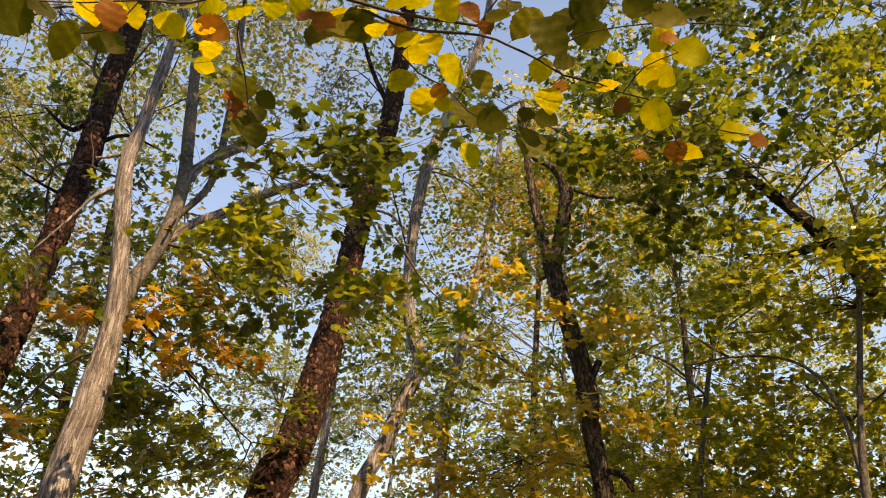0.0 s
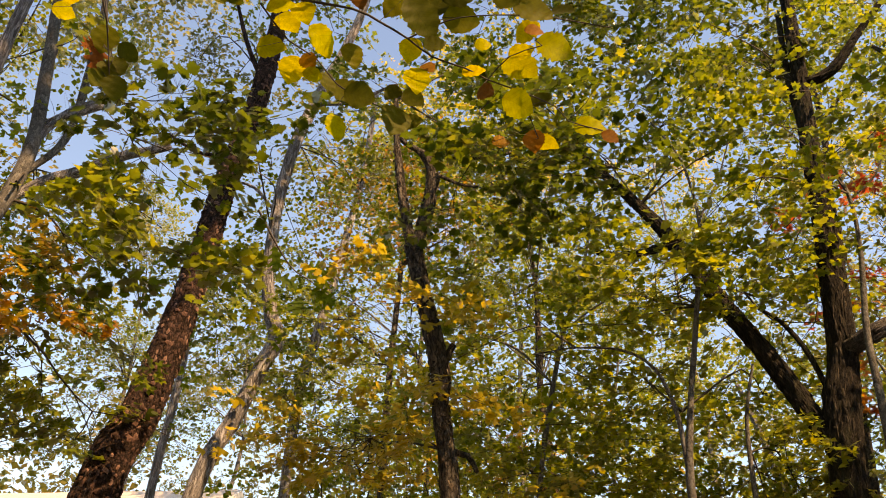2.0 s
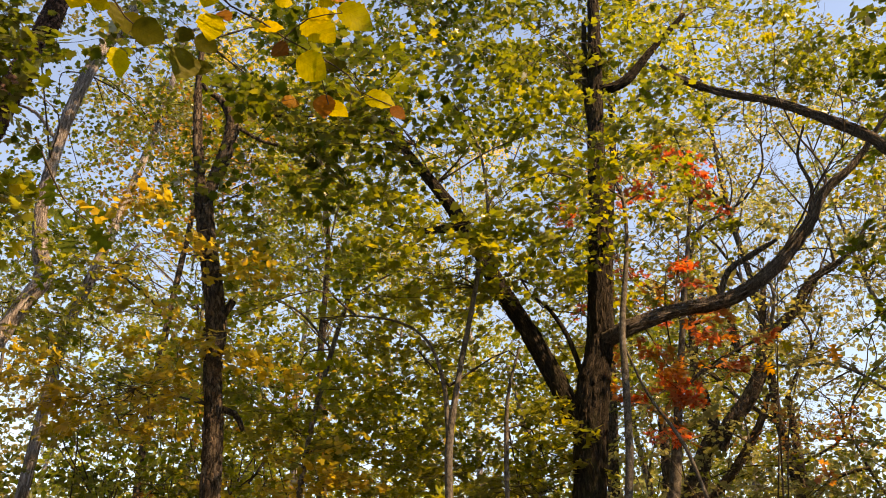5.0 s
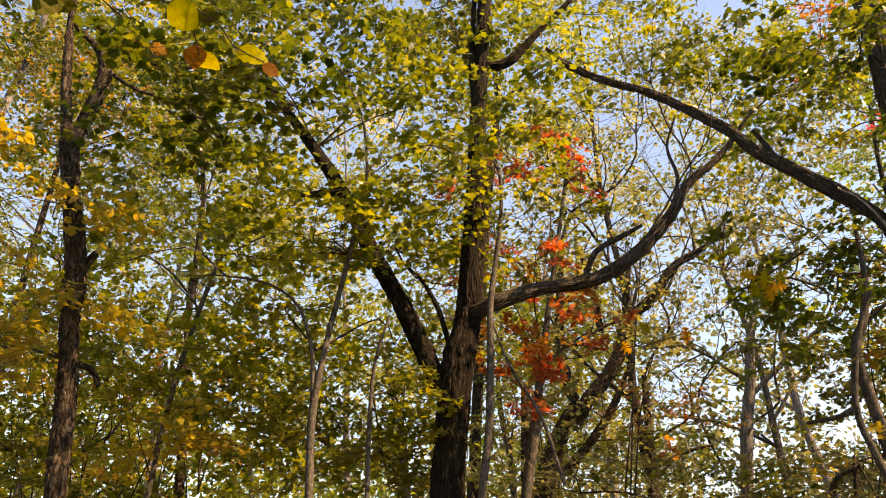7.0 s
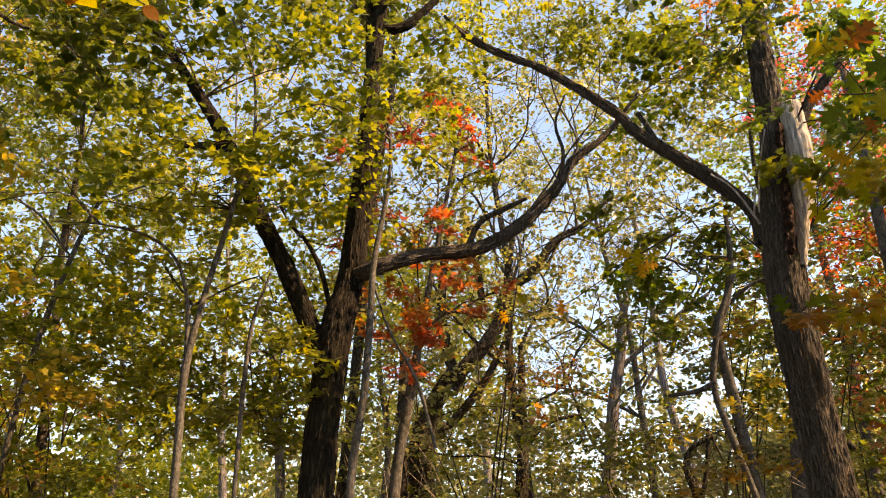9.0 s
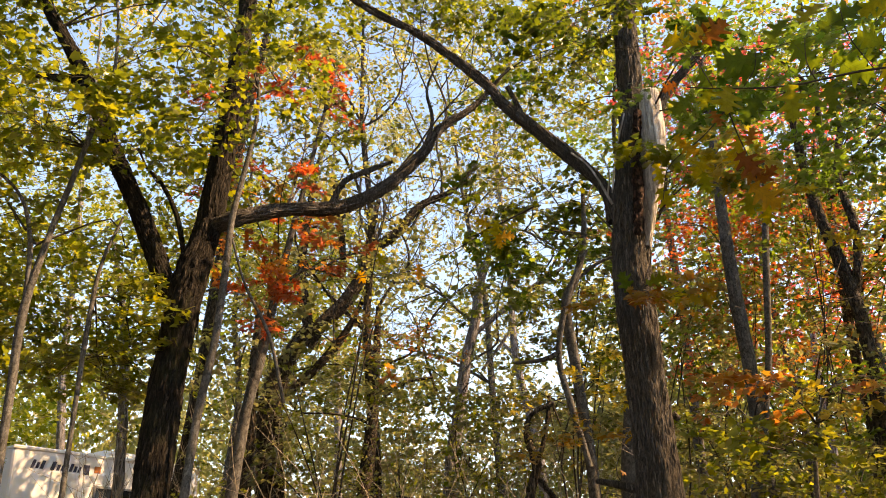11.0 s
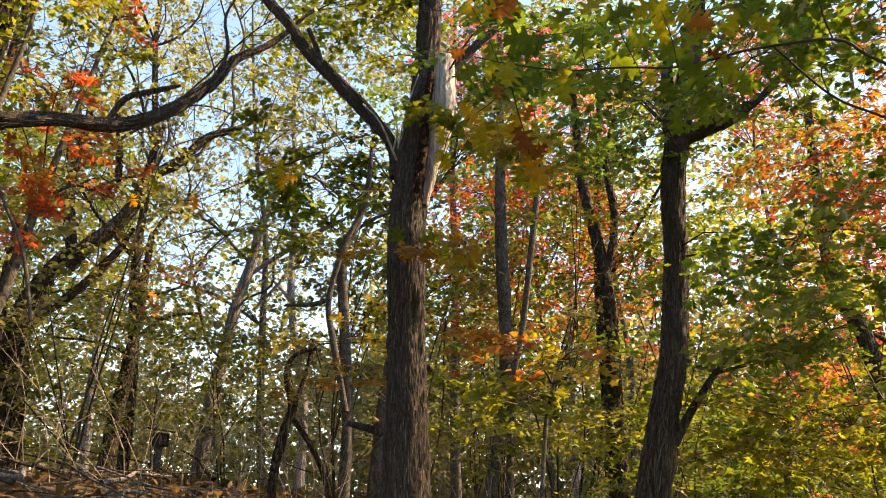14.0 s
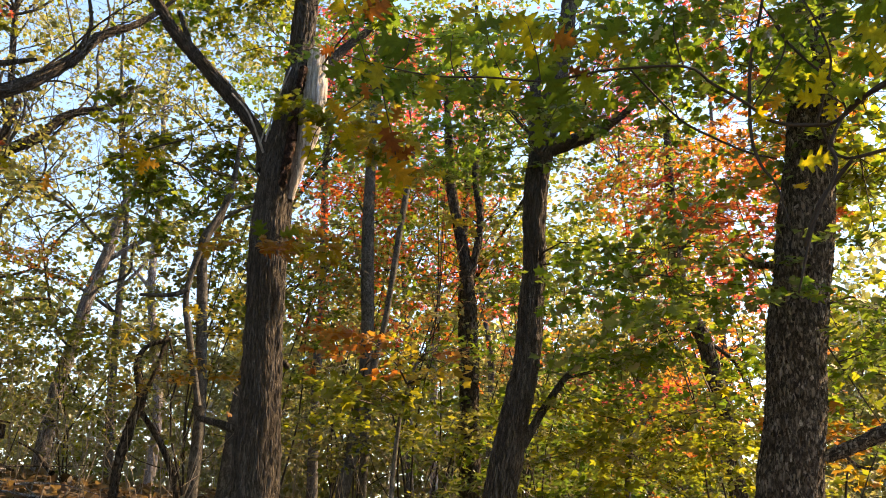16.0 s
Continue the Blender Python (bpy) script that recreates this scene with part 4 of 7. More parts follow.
crown(it, [
    ((2.52, 9.57, 4.97), (0.90, 1.18, 0.61), 13, 'lime', 'trefoil', 0.0851, 0.8, 0.0, None),
    ((3.76, 9.71, 4.40), (1.06, 1.18, 0.55), 13, 'lime', 'trefoil', 0.0851, 0.8, 0.0, None),
    ((5.32, 8.98, 4.86), (0.94, 1.12, 0.77), 13, 'lime', 'trefoil', 0.0851, 0.8, 0.05, None),
    ((2.49, 9.57, 6.70), (0.95, 1.19, 0.65), 12, 'lime', 'trefoil', 0.0851, 0.8, 0.05, None),
    ((2.43, 8.56, 3.82), (0.66, 0.79, 0.24), 12, 'yellow', 'maple', 0.076, 0.7, 0.0, None)], 107)
# thin upright sapling stem
it = tree('thin upright sapling stem', 'grey', [[(4.20, 7.32, 3.13, 0.023), (4.21, 7.31, 3.99, 0.024), (4.25, 7.29, 4.57, 0.018), (4.37, 7.22, 5.07, 0.013)]], ridge=0.002, sides=8)
crown(it, [
    ((4.58, 7.68, 4.02), (0.50, 0.72, 0.54), 24, 'lime', 'trefoil', 0.0851, 0.7, 0.1, (4.23, 7.30, 4.22)),
    ((4.42, 8.18, 3.90), (0.7, 0.7, 0.42), 18, 'lime', 'trefoil', 0.085, 0.8, 0.1, None),
    ((3.30, 8.70, 4.30), (0.8, 0.7, 0.45), 18, 'lime', 'trefoil', 0.085, 0.8, 0.1, None)], 8)
# maple sapling stem beside the forked oak
it = tree('maple sapling stem beside the forked oak', 'grey', [[(5.05, 6.67, 3.09, 0.040), (5.13, 6.61, 3.83, 0.039), (5.17, 6.58, 4.64, 0.037), (5.19, 6.56, 5.19, 0.032), (5.30, 6.48, 6.05, 0.023), (5.32, 6.46, 6.68, 0.020), (5.21, 6.54, 7.14, 0.014)]], ridge=0.003, sides=12)
limb(it, [(5.32, 6.46, 6.61, 0.015), (5.54, 6.28, 6.81, 0.009), (5.71, 6.13, 7.24, 0.008)])
limb(it, [(5.66, 6.18, 3.27, 0.019), (5.53, 6.29, 3.92, 0.019), (5.32, 6.46, 4.45, 0.014), (5.18, 6.57, 5.00, 0.012)])
crown(it, [
    ((4.97, 6.22, 7.02), (0.73, 0.76, 0.43), 20, 'green', 'maple', 0.081, 0.7, 0.0, (5.32, 6.46, 6.68)),
    ((6.82, 7.29, 9.18), (0.89, 0.89, 0.64), 14, 'green', 'maple', 0.076, 0.8, 0.1, None),
    ((4.47, 6.81, 6.45), (0.63, 0.74, 0.55), 16, 'lime', 'maple', 0.081, 0.7, 0.0, (5.20, 6.55, 6.77))], 9)
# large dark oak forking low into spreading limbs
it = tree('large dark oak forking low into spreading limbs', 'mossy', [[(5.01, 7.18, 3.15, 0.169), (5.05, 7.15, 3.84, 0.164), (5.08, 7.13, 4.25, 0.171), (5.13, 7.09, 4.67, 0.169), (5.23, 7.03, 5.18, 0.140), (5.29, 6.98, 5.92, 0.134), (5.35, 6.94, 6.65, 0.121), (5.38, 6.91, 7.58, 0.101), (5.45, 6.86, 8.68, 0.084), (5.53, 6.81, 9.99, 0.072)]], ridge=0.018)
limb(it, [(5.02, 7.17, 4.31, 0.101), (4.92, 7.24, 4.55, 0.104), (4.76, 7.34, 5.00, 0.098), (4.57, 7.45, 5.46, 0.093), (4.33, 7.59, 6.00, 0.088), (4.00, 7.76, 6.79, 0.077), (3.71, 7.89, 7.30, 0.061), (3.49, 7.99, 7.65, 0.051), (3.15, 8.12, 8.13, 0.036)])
# limbs in the paler oak bark, which stands in for light on them
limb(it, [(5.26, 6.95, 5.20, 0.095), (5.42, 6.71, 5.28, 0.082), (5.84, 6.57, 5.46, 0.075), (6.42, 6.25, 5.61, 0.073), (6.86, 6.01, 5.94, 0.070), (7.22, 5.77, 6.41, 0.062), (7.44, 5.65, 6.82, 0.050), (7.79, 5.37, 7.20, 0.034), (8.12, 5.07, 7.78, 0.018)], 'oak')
limb(it, [(5.07, 7.14, 4.80, 0.029), (4.96, 7.21, 5.29, 0.029), (4.79, 7.32, 5.66, 0.020), (4.64, 7.41, 5.81, 0.010)])
limb(it, [(6.32, 6.34, 5.60, 0.038), (6.43, 6.24, 5.92, 0.035), (6.65, 6.09, 6.09, 0.033), (6.88, 5.92, 6.24, 0.020)], 'oak')
limb(it, [(4.00, 7.76, 6.72, 0.055), (3.71, 7.89, 6.66, 0.042), (3.48, 7.99, 6.67, 0.033), (3.24, 8.09, 6.72, 0.024)])
limb(it, [(5.43, 6.88, 8.51, 0.053), (5.71, 6.66, 8.57, 0.060), (6.00, 6.41, 8.97, 0.039), (6.33, 6.09, 9.44, 0.030)])
limb(it, [(5.38, 6.92, 7.50, 0.038), (5.35, 6.94, 8.52, 0.040), (5.41, 6.90, 9.62, 0.035)])
limb(it, [(7.22, 5.77, 6.41, 0.030), (7.30, 5.66, 6.86, 0.024), (7.26, 5.71, 7.30, 0.017), (7.35, 5.60, 7.70, 0.011)], 'oak')
bare_branches(it, [((6.86, 6.01, 5.94), (0.5, -0.3, 0.8), 1.5, 0.018), ((7.44, 5.65, 6.82), (0.4, -0.5, 0.9), 1.5, 0.018), ((7.79, 5.37, 7.20), (0.6, -0.4, 0.5), 1.4, 0.016), ((7.26, 5.71, 7.30), (-0.3, 0.3, 0.9), 1.3, 0.012)], 45, "twig", 2)
crown(it, [
    ((3.80, 7.19, 7.95), (1.09, 1.17, 0.80), 26, 'green', 'maple', 0.081, 0.8, 0.0, (3.74, 7.88, 7.30)),
    ((4.99, 6.83, 8.81), (1.11, 1.16, 0.64), 22, 'green', 'maple', 0.081, 0.8, 0.0, (5.42, 6.89, 8.51)),
    ((2.77, 6.56, 6.68), (0.76, 0.88, 0.51), 18, 'dark', 'maple_near', 0.085, 0.8, 0.0, (3.49, 7.99, 7.65)),
    ((8.01, 7.23, 10.71), (1.15, 1.14, 0.72), 16, 'lime', 'trefoil', 0.0851, 0.8, 0.25, (6.28, 6.15, 9.36)),
    ((4.47, 7.28, 5.91), (0.81, 0.94, 0.74), 26, 'lime', 'maple', 0.076, 0.8, 0.1, (4.57, 7.45, 6.01))], 10)
crown(it, [
    ((6.95, 7.83, 6.90), (1.00, 1.06, 0.60), 18, 'green', 'trefoil', 0.0806, 0.8, 0.2, (5.87, 6.53, 5.49)),
    ((1.72, 6.16, 6.32), (0.78, 0.89, 0.57), 18, 'dark', 'maple_near', 0.085, 0.8, 0.0, None),
    ((2.01, 8.66, 7.23), (0.82, 0.99, 0.61), 22, 'green', 'trefoil', 0.0851, 0.8, 0.1, None),
    ((9.34, 7.54, 8.37), (1.27, 1.21, 0.97), 21, 'olive', 'mite', 0.0688, 0.9, 0.4, (6.92, 5.45, 6.27))], 110)
# red maple sapling with scarlet leaves
it = tree('red maple sapling with scarlet leaves', 'grey', [[(6.68, 8.06, 3.48, 0.069), (6.79, 7.97, 4.26, 0.064), (6.92, 7.86, 5.24, 0.046), (7.10, 7.71, 6.46, 0.034), (7.28, 7.54, 7.72, 0.025), (7.38, 7.45, 8.44, 0.018)]], ridge=0.004, sides=12)
limb(it, [(6.60, 7.48, 4.99, 0.016), (6.86, 7.25, 5.25, 0.022), (7.14, 6.98, 5.15, 0.016)])
crown(it, [
    ((7.22, 7.32, 7.94), (0.44, 0.45, 0.35), 8, 'red', 'trefoil', 0.0781, 0.6, 0.0, (7.28, 7.54, 7.72)),
    ((6.26, 7.24, 5.20), (0.64, 0.66, 0.39), 10, 'orange', 'trefoil', 0.0781, 0.6, 0.0, (6.92, 7.86, 5.24)),
    ((6.78, 6.78, 5.08), (0.50, 0.51, 0.33), 6, 'red', 'trefoil', 0.0781, 0.6, 0.0, (7.20, 7.62, 5.44)),
    ((6.25, 7.25, 5.90), (0.40, 0.40, 0.35), 6, 'red', 'trefoil', 0.075, 0.5, 0.0, (6.92, 7.86, 5.24)),
    ((6.05, 7.40, 4.80), (0.45, 0.44, 0.40), 9, 'red', 'trefoil', 0.0781, 0.5, 0.0, None),
    ((7.61, 6.49, 4.40), (0.77, 0.76, 0.33), 12, 'orange', 'trefoil', 0.0781, 0.6, 0.0, None)], 11)
crown(it, [
    ((6.83, 7.94, 6.74), (0.56, 0.57, 0.52), 5, 'orange', 'trefoil', 0.0698, 0.6, 0.1, None),
    ((6.37, 8.91, 8.43), (0.31, 0.36, 0.25), 4, 'red', 'trefoil', 0.0698, 0.5, 0.0, None),
    ((7.26, 6.86, 3.81), (0.37, 0.36, 0.16), 4, 'orange', 'trefoil', 0.0781, 0.5, 0.0, None)], 111)
# big crooked oak standing behind with arching boughs
it = tree('big crooked oak standing behind with arching boughs', 'dark', [[(9.77, 11.14, 2.38, 0.222), (9.71, 11.18, 3.59, 0.215), (9.69, 11.21, 4.68, 0.203), (9.88, 11.04, 5.47, 0.142), (10.12, 10.83, 6.00, 0.102)]], ridge=0.014)
limb(it, [(10.02, 10.75, 5.62, 0.120), (10.10, 10.54, 5.95, 0.117), (10.37, 10.29, 6.35, 0.120), (10.60, 10.06, 6.88, 0.108), (10.67, 9.99, 7.31, 0.094), (11.01, 9.63, 7.70, 0.088), (11.31, 9.29, 8.26, 0.070), (11.68, 8.84, 8.56, 0.045), (12.0, 8.5, 9.1, 0.02)])
limb(it, [(10.67, 9.99, 7.31, 0.070), (10.82, 10.0, 8.01, 0.058), (10.96, 10.02, 8.47, 0.043)])
limb(it, [(9.11, 11.03, 2.34, 0.111), (9.11, 11.03, 4.02, 0.104), (9.14, 11.01, 5.19, 0.088), (9.15, 10.99, 6.15, 0.054)])
limb(it, [(10.13, 10.83, 5.90, 0.092), (9.99, 10.95, 6.90, 0.085), (10.03, 10.92, 7.87, 0.066), (10.13, 10.83, 9.13, 0.049)])
limb(it, [(10.53, 10.46, 7.30, 0.057), (10.47, 10.51, 8.06, 0.058), (10.36, 10.62, 8.94, 0.040)])
limb(it, [(9.74, 11.16, 4.69, 0.074), (10.18, 10.78, 5.21, 0.071), (10.54, 10.44, 5.84, 0.064), (10.78, 10.21, 6.48, 0.039)])
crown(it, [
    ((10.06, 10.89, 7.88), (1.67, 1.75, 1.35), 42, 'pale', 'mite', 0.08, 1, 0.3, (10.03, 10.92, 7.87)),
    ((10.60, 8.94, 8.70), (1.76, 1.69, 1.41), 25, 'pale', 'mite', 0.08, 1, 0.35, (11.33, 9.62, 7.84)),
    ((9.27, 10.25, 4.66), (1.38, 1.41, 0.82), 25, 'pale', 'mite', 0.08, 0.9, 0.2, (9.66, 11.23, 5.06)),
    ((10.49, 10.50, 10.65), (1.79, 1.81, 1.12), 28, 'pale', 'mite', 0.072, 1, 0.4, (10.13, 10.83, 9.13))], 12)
bare_branches(it, [((10.69, 10.29, 6.79), (0.5, -0.6, 0.9), 2.6, 0.04), ((10.94, 10.04, 7.35), (-0.3, 0.2, 1.0), 2.4, 0.04), ((11.33, 9.62, 7.84), (0.6, -0.3, 0.7), 2.4, 0.035), ((10.03, 10.92, 7.87), (-0.6, 0.7, 0.8), 2.8, 0.045), ((10.13, 10.83, 9.13), (0.2, -0.4, 1.0), 2.6, 0.04), ((9.99, 10.95, 6.90), (0.7, -0.7, 0.5), 2.2, 0.035), ((9.15, 10.99, 6.15), (-0.7, 0.5, 0.9), 2.6, 0.04), ((10.47, 10.51, 8.06), (0.4, -0.8, 0.8), 2.4, 0.035), ((11.71, 9.18, 8.45), (0.1, -0.5, 0.9), 2.2, 0.03)], 42, "grey", 3)
# stout furrowed oak with a split fork and pale torn wood
it = tree('stout furrowed oak with a split fork and pale torn wood', 'oak', [[(8.28, 3.67, 1.70, 0.239), (8.27, 3.68, 2.71, 0.214), (8.26, 3.71, 3.65, 0.196), (8.25, 3.73, 4.47, 0.195), (8.26, 3.71, 5.13, 0.198), (8.29, 3.65, 5.79, 0.172), (8.32, 3.60, 6.34, 0.140), (8.34, 3.56, 6.70, 0.117)]], ridge=0.022, sides=36, step=0.045)
limb(it, [(8.38, 3.70, 5.73, 0.150), (8.41, 3.64, 6.47, 0.136), (8.43, 3.60, 7.15, 0.135), (8.44, 3.58, 8.20, 0.130), (8.44, 3.58, 9.31, 0.116)])
limb(it, [(8.38, 3.92, 5.40, 0.102), (8.34, 3.99, 5.78, 0.069), (8.17, 4.32, 6.27, 0.083), (7.92, 4.74, 6.77, 0.069), (7.78, 4.96, 7.05, 0.064), (7.67, 5.12, 7.34, 0.058), (7.44, 5.44, 7.74, 0.053), (7.17, 5.77, 8.10, 0.047), (6.78, 6.21, 8.45, 0.041), (6.50, 6.49, 8.77, 0.038), (6.34, 6.64, 9.05, 0.019)])
limb(it, [(7.92, 4.74, 6.77, 0.036), (7.87, 4.83, 7.06, 0.033), (7.82, 4.91, 7.28, 0.029)])
limb(it, [(8.07, 3.53, 5.03, 0.034), (8.09, 3.49, 5.44, 0.052), (8.11, 3.46, 5.99, 0.047), (8.13, 3.41, 6.50, 0.042)], 'scaly')
limb(it, [(8.42, 3.38, 6.44, 0.065), (8.52, 3.17, 6.87, 0.049), (8.67, 2.82, 7.26, 0.035)])
limb(it, [(8.26, 3.54, 4.95, 0.050), (8.28, 3.47, 5.45, 0.105), (8.30, 3.38, 5.84, 0.140), (8.32, 3.35, 6.27, 0.145), (8.34, 3.34, 6.80, 0.110)], 'torn')
limb(it, [(8.01, 3.75, 5.56, 0.011), (8.05, 3.67, 6.06, 0.009), (8.11, 3.56, 6.51, 0.009)], 'torn')
limb(it, [(8.01, 3.76, 5.43, 0.014), (7.91, 3.93, 5.88, 0.011), (7.81, 4.10, 6.09, 0.009)], 'torn')
limb(it, [(7.99, 3.80, 5.52, 0.011), (8.01, 3.76, 5.80, 0.009), (7.97, 3.82, 6.04, 0.009)], 'torn')
limb(it, [(8.17, 3.89, 2.48, 0.044), (8.08, 4.03, 2.53, 0.038), (7.98, 4.20, 2.57, 0.027)])
limb(it, [(8.36, 3.51, 3.19, 0.039), (8.39, 3.46, 3.13, 0.027)])
crown(it, [
    ((9.29, 5.50, 6.38), (1.26, 1.20, 0.69), 18, 'deep', 'trefoil', 0.0952, 0.9, 0.1, (8.21, 3.81, 5.12)),
    ((7.55, 2.37, 6.35), (0.68, 0.57, 0.36), 14, 'deep', 'oak', 0.14, 0.7, 0.0, (8.42, 3.39, 6.58)),
    ((8.75, 4.87, 7.80), (0.91, 0.74, 0.46), 9, 'deep', 'maple', 0.085, 0.8, 0.2, (8.34, 3.55, 6.79)),
    ((8.36, 3.04, 5.79), (0.48, 0.35, 0.38), 8, 'lime', 'maple', 0.085, 0.5, 0.0, (8.33, 3.58, 5.84)),
    ((8.67, 5.53, 5.78), (0.55, 0.50, 0.29), 7, 'lime', 'maple', 0.102, 0.6, 0.0, None)], 13)
crown(it, [
    ((7.78, 3.33, 4.27), (0.31, 0.34, 0.14), 4, 'gold', 'oak', 0.14, 0.5, 0.0, (8.26, 3.72, 4.47))], 113)
# slim grey trunk wound with dark vine
it = tree('slim grey trunk wound with dark vine', 'grey', [[(10.00, 5.41, 1.80, 0.081), (10.01, 5.40, 2.90, 0.075), (9.95, 5.49, 4.23, 0.070), (9.91, 5.55, 5.16, 0.067), (10.00, 5.40, 5.58, 0.054), (10.07, 5.29, 6.18, 0.040), (10.09, 5.26, 6.88, 0.026)]], ridge=0.005, sides=16)
limb(it, [(9.82, 5.32, 3.01, 0.040), (9.72, 5.49, 3.87, 0.044), (9.67, 5.57, 4.46, 0.038), (9.76, 5.41, 5.26, 0.039), (9.90, 5.18, 5.85, 0.025)])
limb(it, [(9.67, 5.55, 4.47, 0.035), (9.56, 5.73, 4.38, 0.031), (9.36, 6.03, 4.35, 0.021)])
limb(it, [(10.02, 5.57, 5.45, 0.029), (10.28, 5.12, 5.81, 0.022), (10.57, 4.56, 5.85, 0.015)])
crown(it, [
    ((9.12, 5.85, 5.09), (1.13, 1.05, 0.59), 16, 'deep', 'trefoil', 0.0907, 0.8, 0.1, (9.92, 5.54, 5.16)),
    ((9.26, 5.65, 3.78), (1.11, 0.98, 0.43), 13, 'yellow', 'trefoil', 0.0851, 0.8, 0.1, (9.96, 5.47, 3.92)),
    ((9.40, 5.43, 6.01), (0.96, 0.89, 0.46), 16, 'deep', 'trefoil', 0.104, 0.8, 0.0, (10.07, 5.29, 6.18)),
    ((9.20, 6.58, 4.13), (0.96, 0.94, 0.38), 15, 'lime', 'mite', 0.0774, 0.8, 0.1, None)], 14)
# dark contorted small tree with crooked stems
it = tree('dark contorted small tree with crooked stems', 'dark', [[(8.70, 5.57, 1.71, 0.049), (8.71, 5.56, 2.22, 0.052), (8.77, 5.47, 2.73, 0.054), (8.80, 5.43, 2.93, 0.053), (8.75, 5.51, 3.32, 0.041), (8.79, 5.44, 3.53, 0.024), (8.93, 5.23, 3.64, 0.029)]], ridge=0.01, sides=14)
limb(it, [(8.79, 5.45, 2.83, 0.034), (8.91, 5.27, 2.55, 0.035), (9.00, 5.12, 2.24, 0.032), (9.07, 5.02, 1.87, 0.030)])
limb(it, [(8.80, 5.43, 2.90, 0.026), (8.87, 5.32, 3.33, 0.027), (8.91, 5.27, 3.74, 0.019)])
crown(it, [
    ((9.32, 5.56, 3.22), (0.92, 0.81, 0.36), 12, 'gold', 'trefoil', 0.0851, 0.7, 0.15, (8.91, 5.26, 3.67))], 15)
# second oak trunk with ridged grey-brown bark
it = tree('second oak trunk with ridged grey-brown bark', 'oak', [[(9.49, 1.50, 1.77, 0.173), (9.52, 1.34, 2.61, 0.155), (9.55, 1.20, 3.28, 0.143), (9.56, 1.13, 3.85, 0.135), (9.57, 1.08, 4.44, 0.125), (9.57, 1.07, 5.06, 0.128), (9.58, 1.00, 5.69, 0.136), (9.61, 0.81, 6.58, 0.121), (9.63, 0.66, 7.36, 0.099), (9.65, 0.53, 8.25, 0.083)]], ridge=0.02, sides=32, step=0.05)
limb(it, [(9.60, 0.87, 5.87, 0.082), (9.66, 0.43, 6.03, 0.082), (9.69, 0.03, 6.26, 0.042), (9.71, -0.38, 6.63, 0.035)])
limb(it, [(9.54, 1.24, 2.43, 0.049), (9.58, 1.03, 2.79, 0.044), (9.62, 0.78, 3.15, 0.032), (9.65, 0.53, 3.39, 0.018)])
limb(it, [(9.58, 1.03, 5.70, 0.062), (9.57, 1.05, 6.37, 0.071), (9.58, 1.01, 6.90, 0.059)])
limb(it, [(9.62, 0.74, 6.89, 0.044), (9.64, 0.59, 7.35, 0.033), (9.68, 0.24, 7.64, 0.017)])
crown(it, [
    ((8.44, 1.13, 5.79), (0.99, 0.80, 0.55), 34, 'deep', 'maple', 0.085, 0.8, 0.0, (9.58, 1.03, 5.99)),
    ((10.71, 2.40, 7.74), (1.19, 0.99, 0.89), 24, 'deep', 'trefoil', 0.0851, 0.8, 0.05, (9.57, 1.05, 6.37)),
    ((8.59, 0.05, 6.27), (1.00, 0.69, 0.56), 32, 'deep', 'maple', 0.085, 0.8, 0.0, (9.66, 0.43, 6.03)),
    ((10.67, 2.52, 6.01), (1.18, 1.01, 0.68), 26, 'deep', 'trefoil', 0.0851, 0.8, 0.1, None),
    ((8.05, -0.40, 3.80), (0.9, 0.45, 0.48), 18, 'deep', 'maple', 0.085, 0.8, 0.1, (9.57, 1.08, 4.44))], 16)
crown(it, [
    ((8.60, -0.15, 3.10), (0.79, 0.45, 0.30), 13, 'deep', 'maple', 0.081, 0.8, 0.0, (9.62, 0.78, 3.15)),
    ((9.85, 1.71, 4.09), (0.98, 0.62, 0.53), 16, 'deep', 'trefoil', 0.0851, 0.8, 0.1, None)], 116)
# broad oak trunk with grey scaly flecked bark
it = tree('broad oak trunk with grey scaly flecked bark', 'flecked', [[(7.88, -1.21, 1.69, 0.258), (7.87, -1.34, 2.51, 0.240), (7.86, -1.44, 3.26, 0.233), (7.84, -1.57, 3.95, 0.231), (7.83, -1.71, 4.84, 0.207), (7.80, -1.83, 5.66, 0.190), (7.78, -1.96, 6.35, 0.181), (7.76, -2.09, 7.20, 0.162)]], ridge=0.016, sides=36, step=0.045)
limb(it, [(7.68, -1.28, 3.67, 0.033), (7.69, -1.14, 3.68, 0.028), (7.70, -1.02, 3.76, 0.019)])
limb(it, [(7.45, -1.46, 2.06, 0.044), (7.43, -1.62, 2.12, 0.048), (7.39, -1.89, 2.23, 0.057), (7.33, -2.17, 2.36, 0.062)])
limb(it, [(7.44, -1.58, 2.10, 0.011), (7.42, -1.68, 1.99, 0.013), (7.41, -1.79, 1.97, 0.009)])
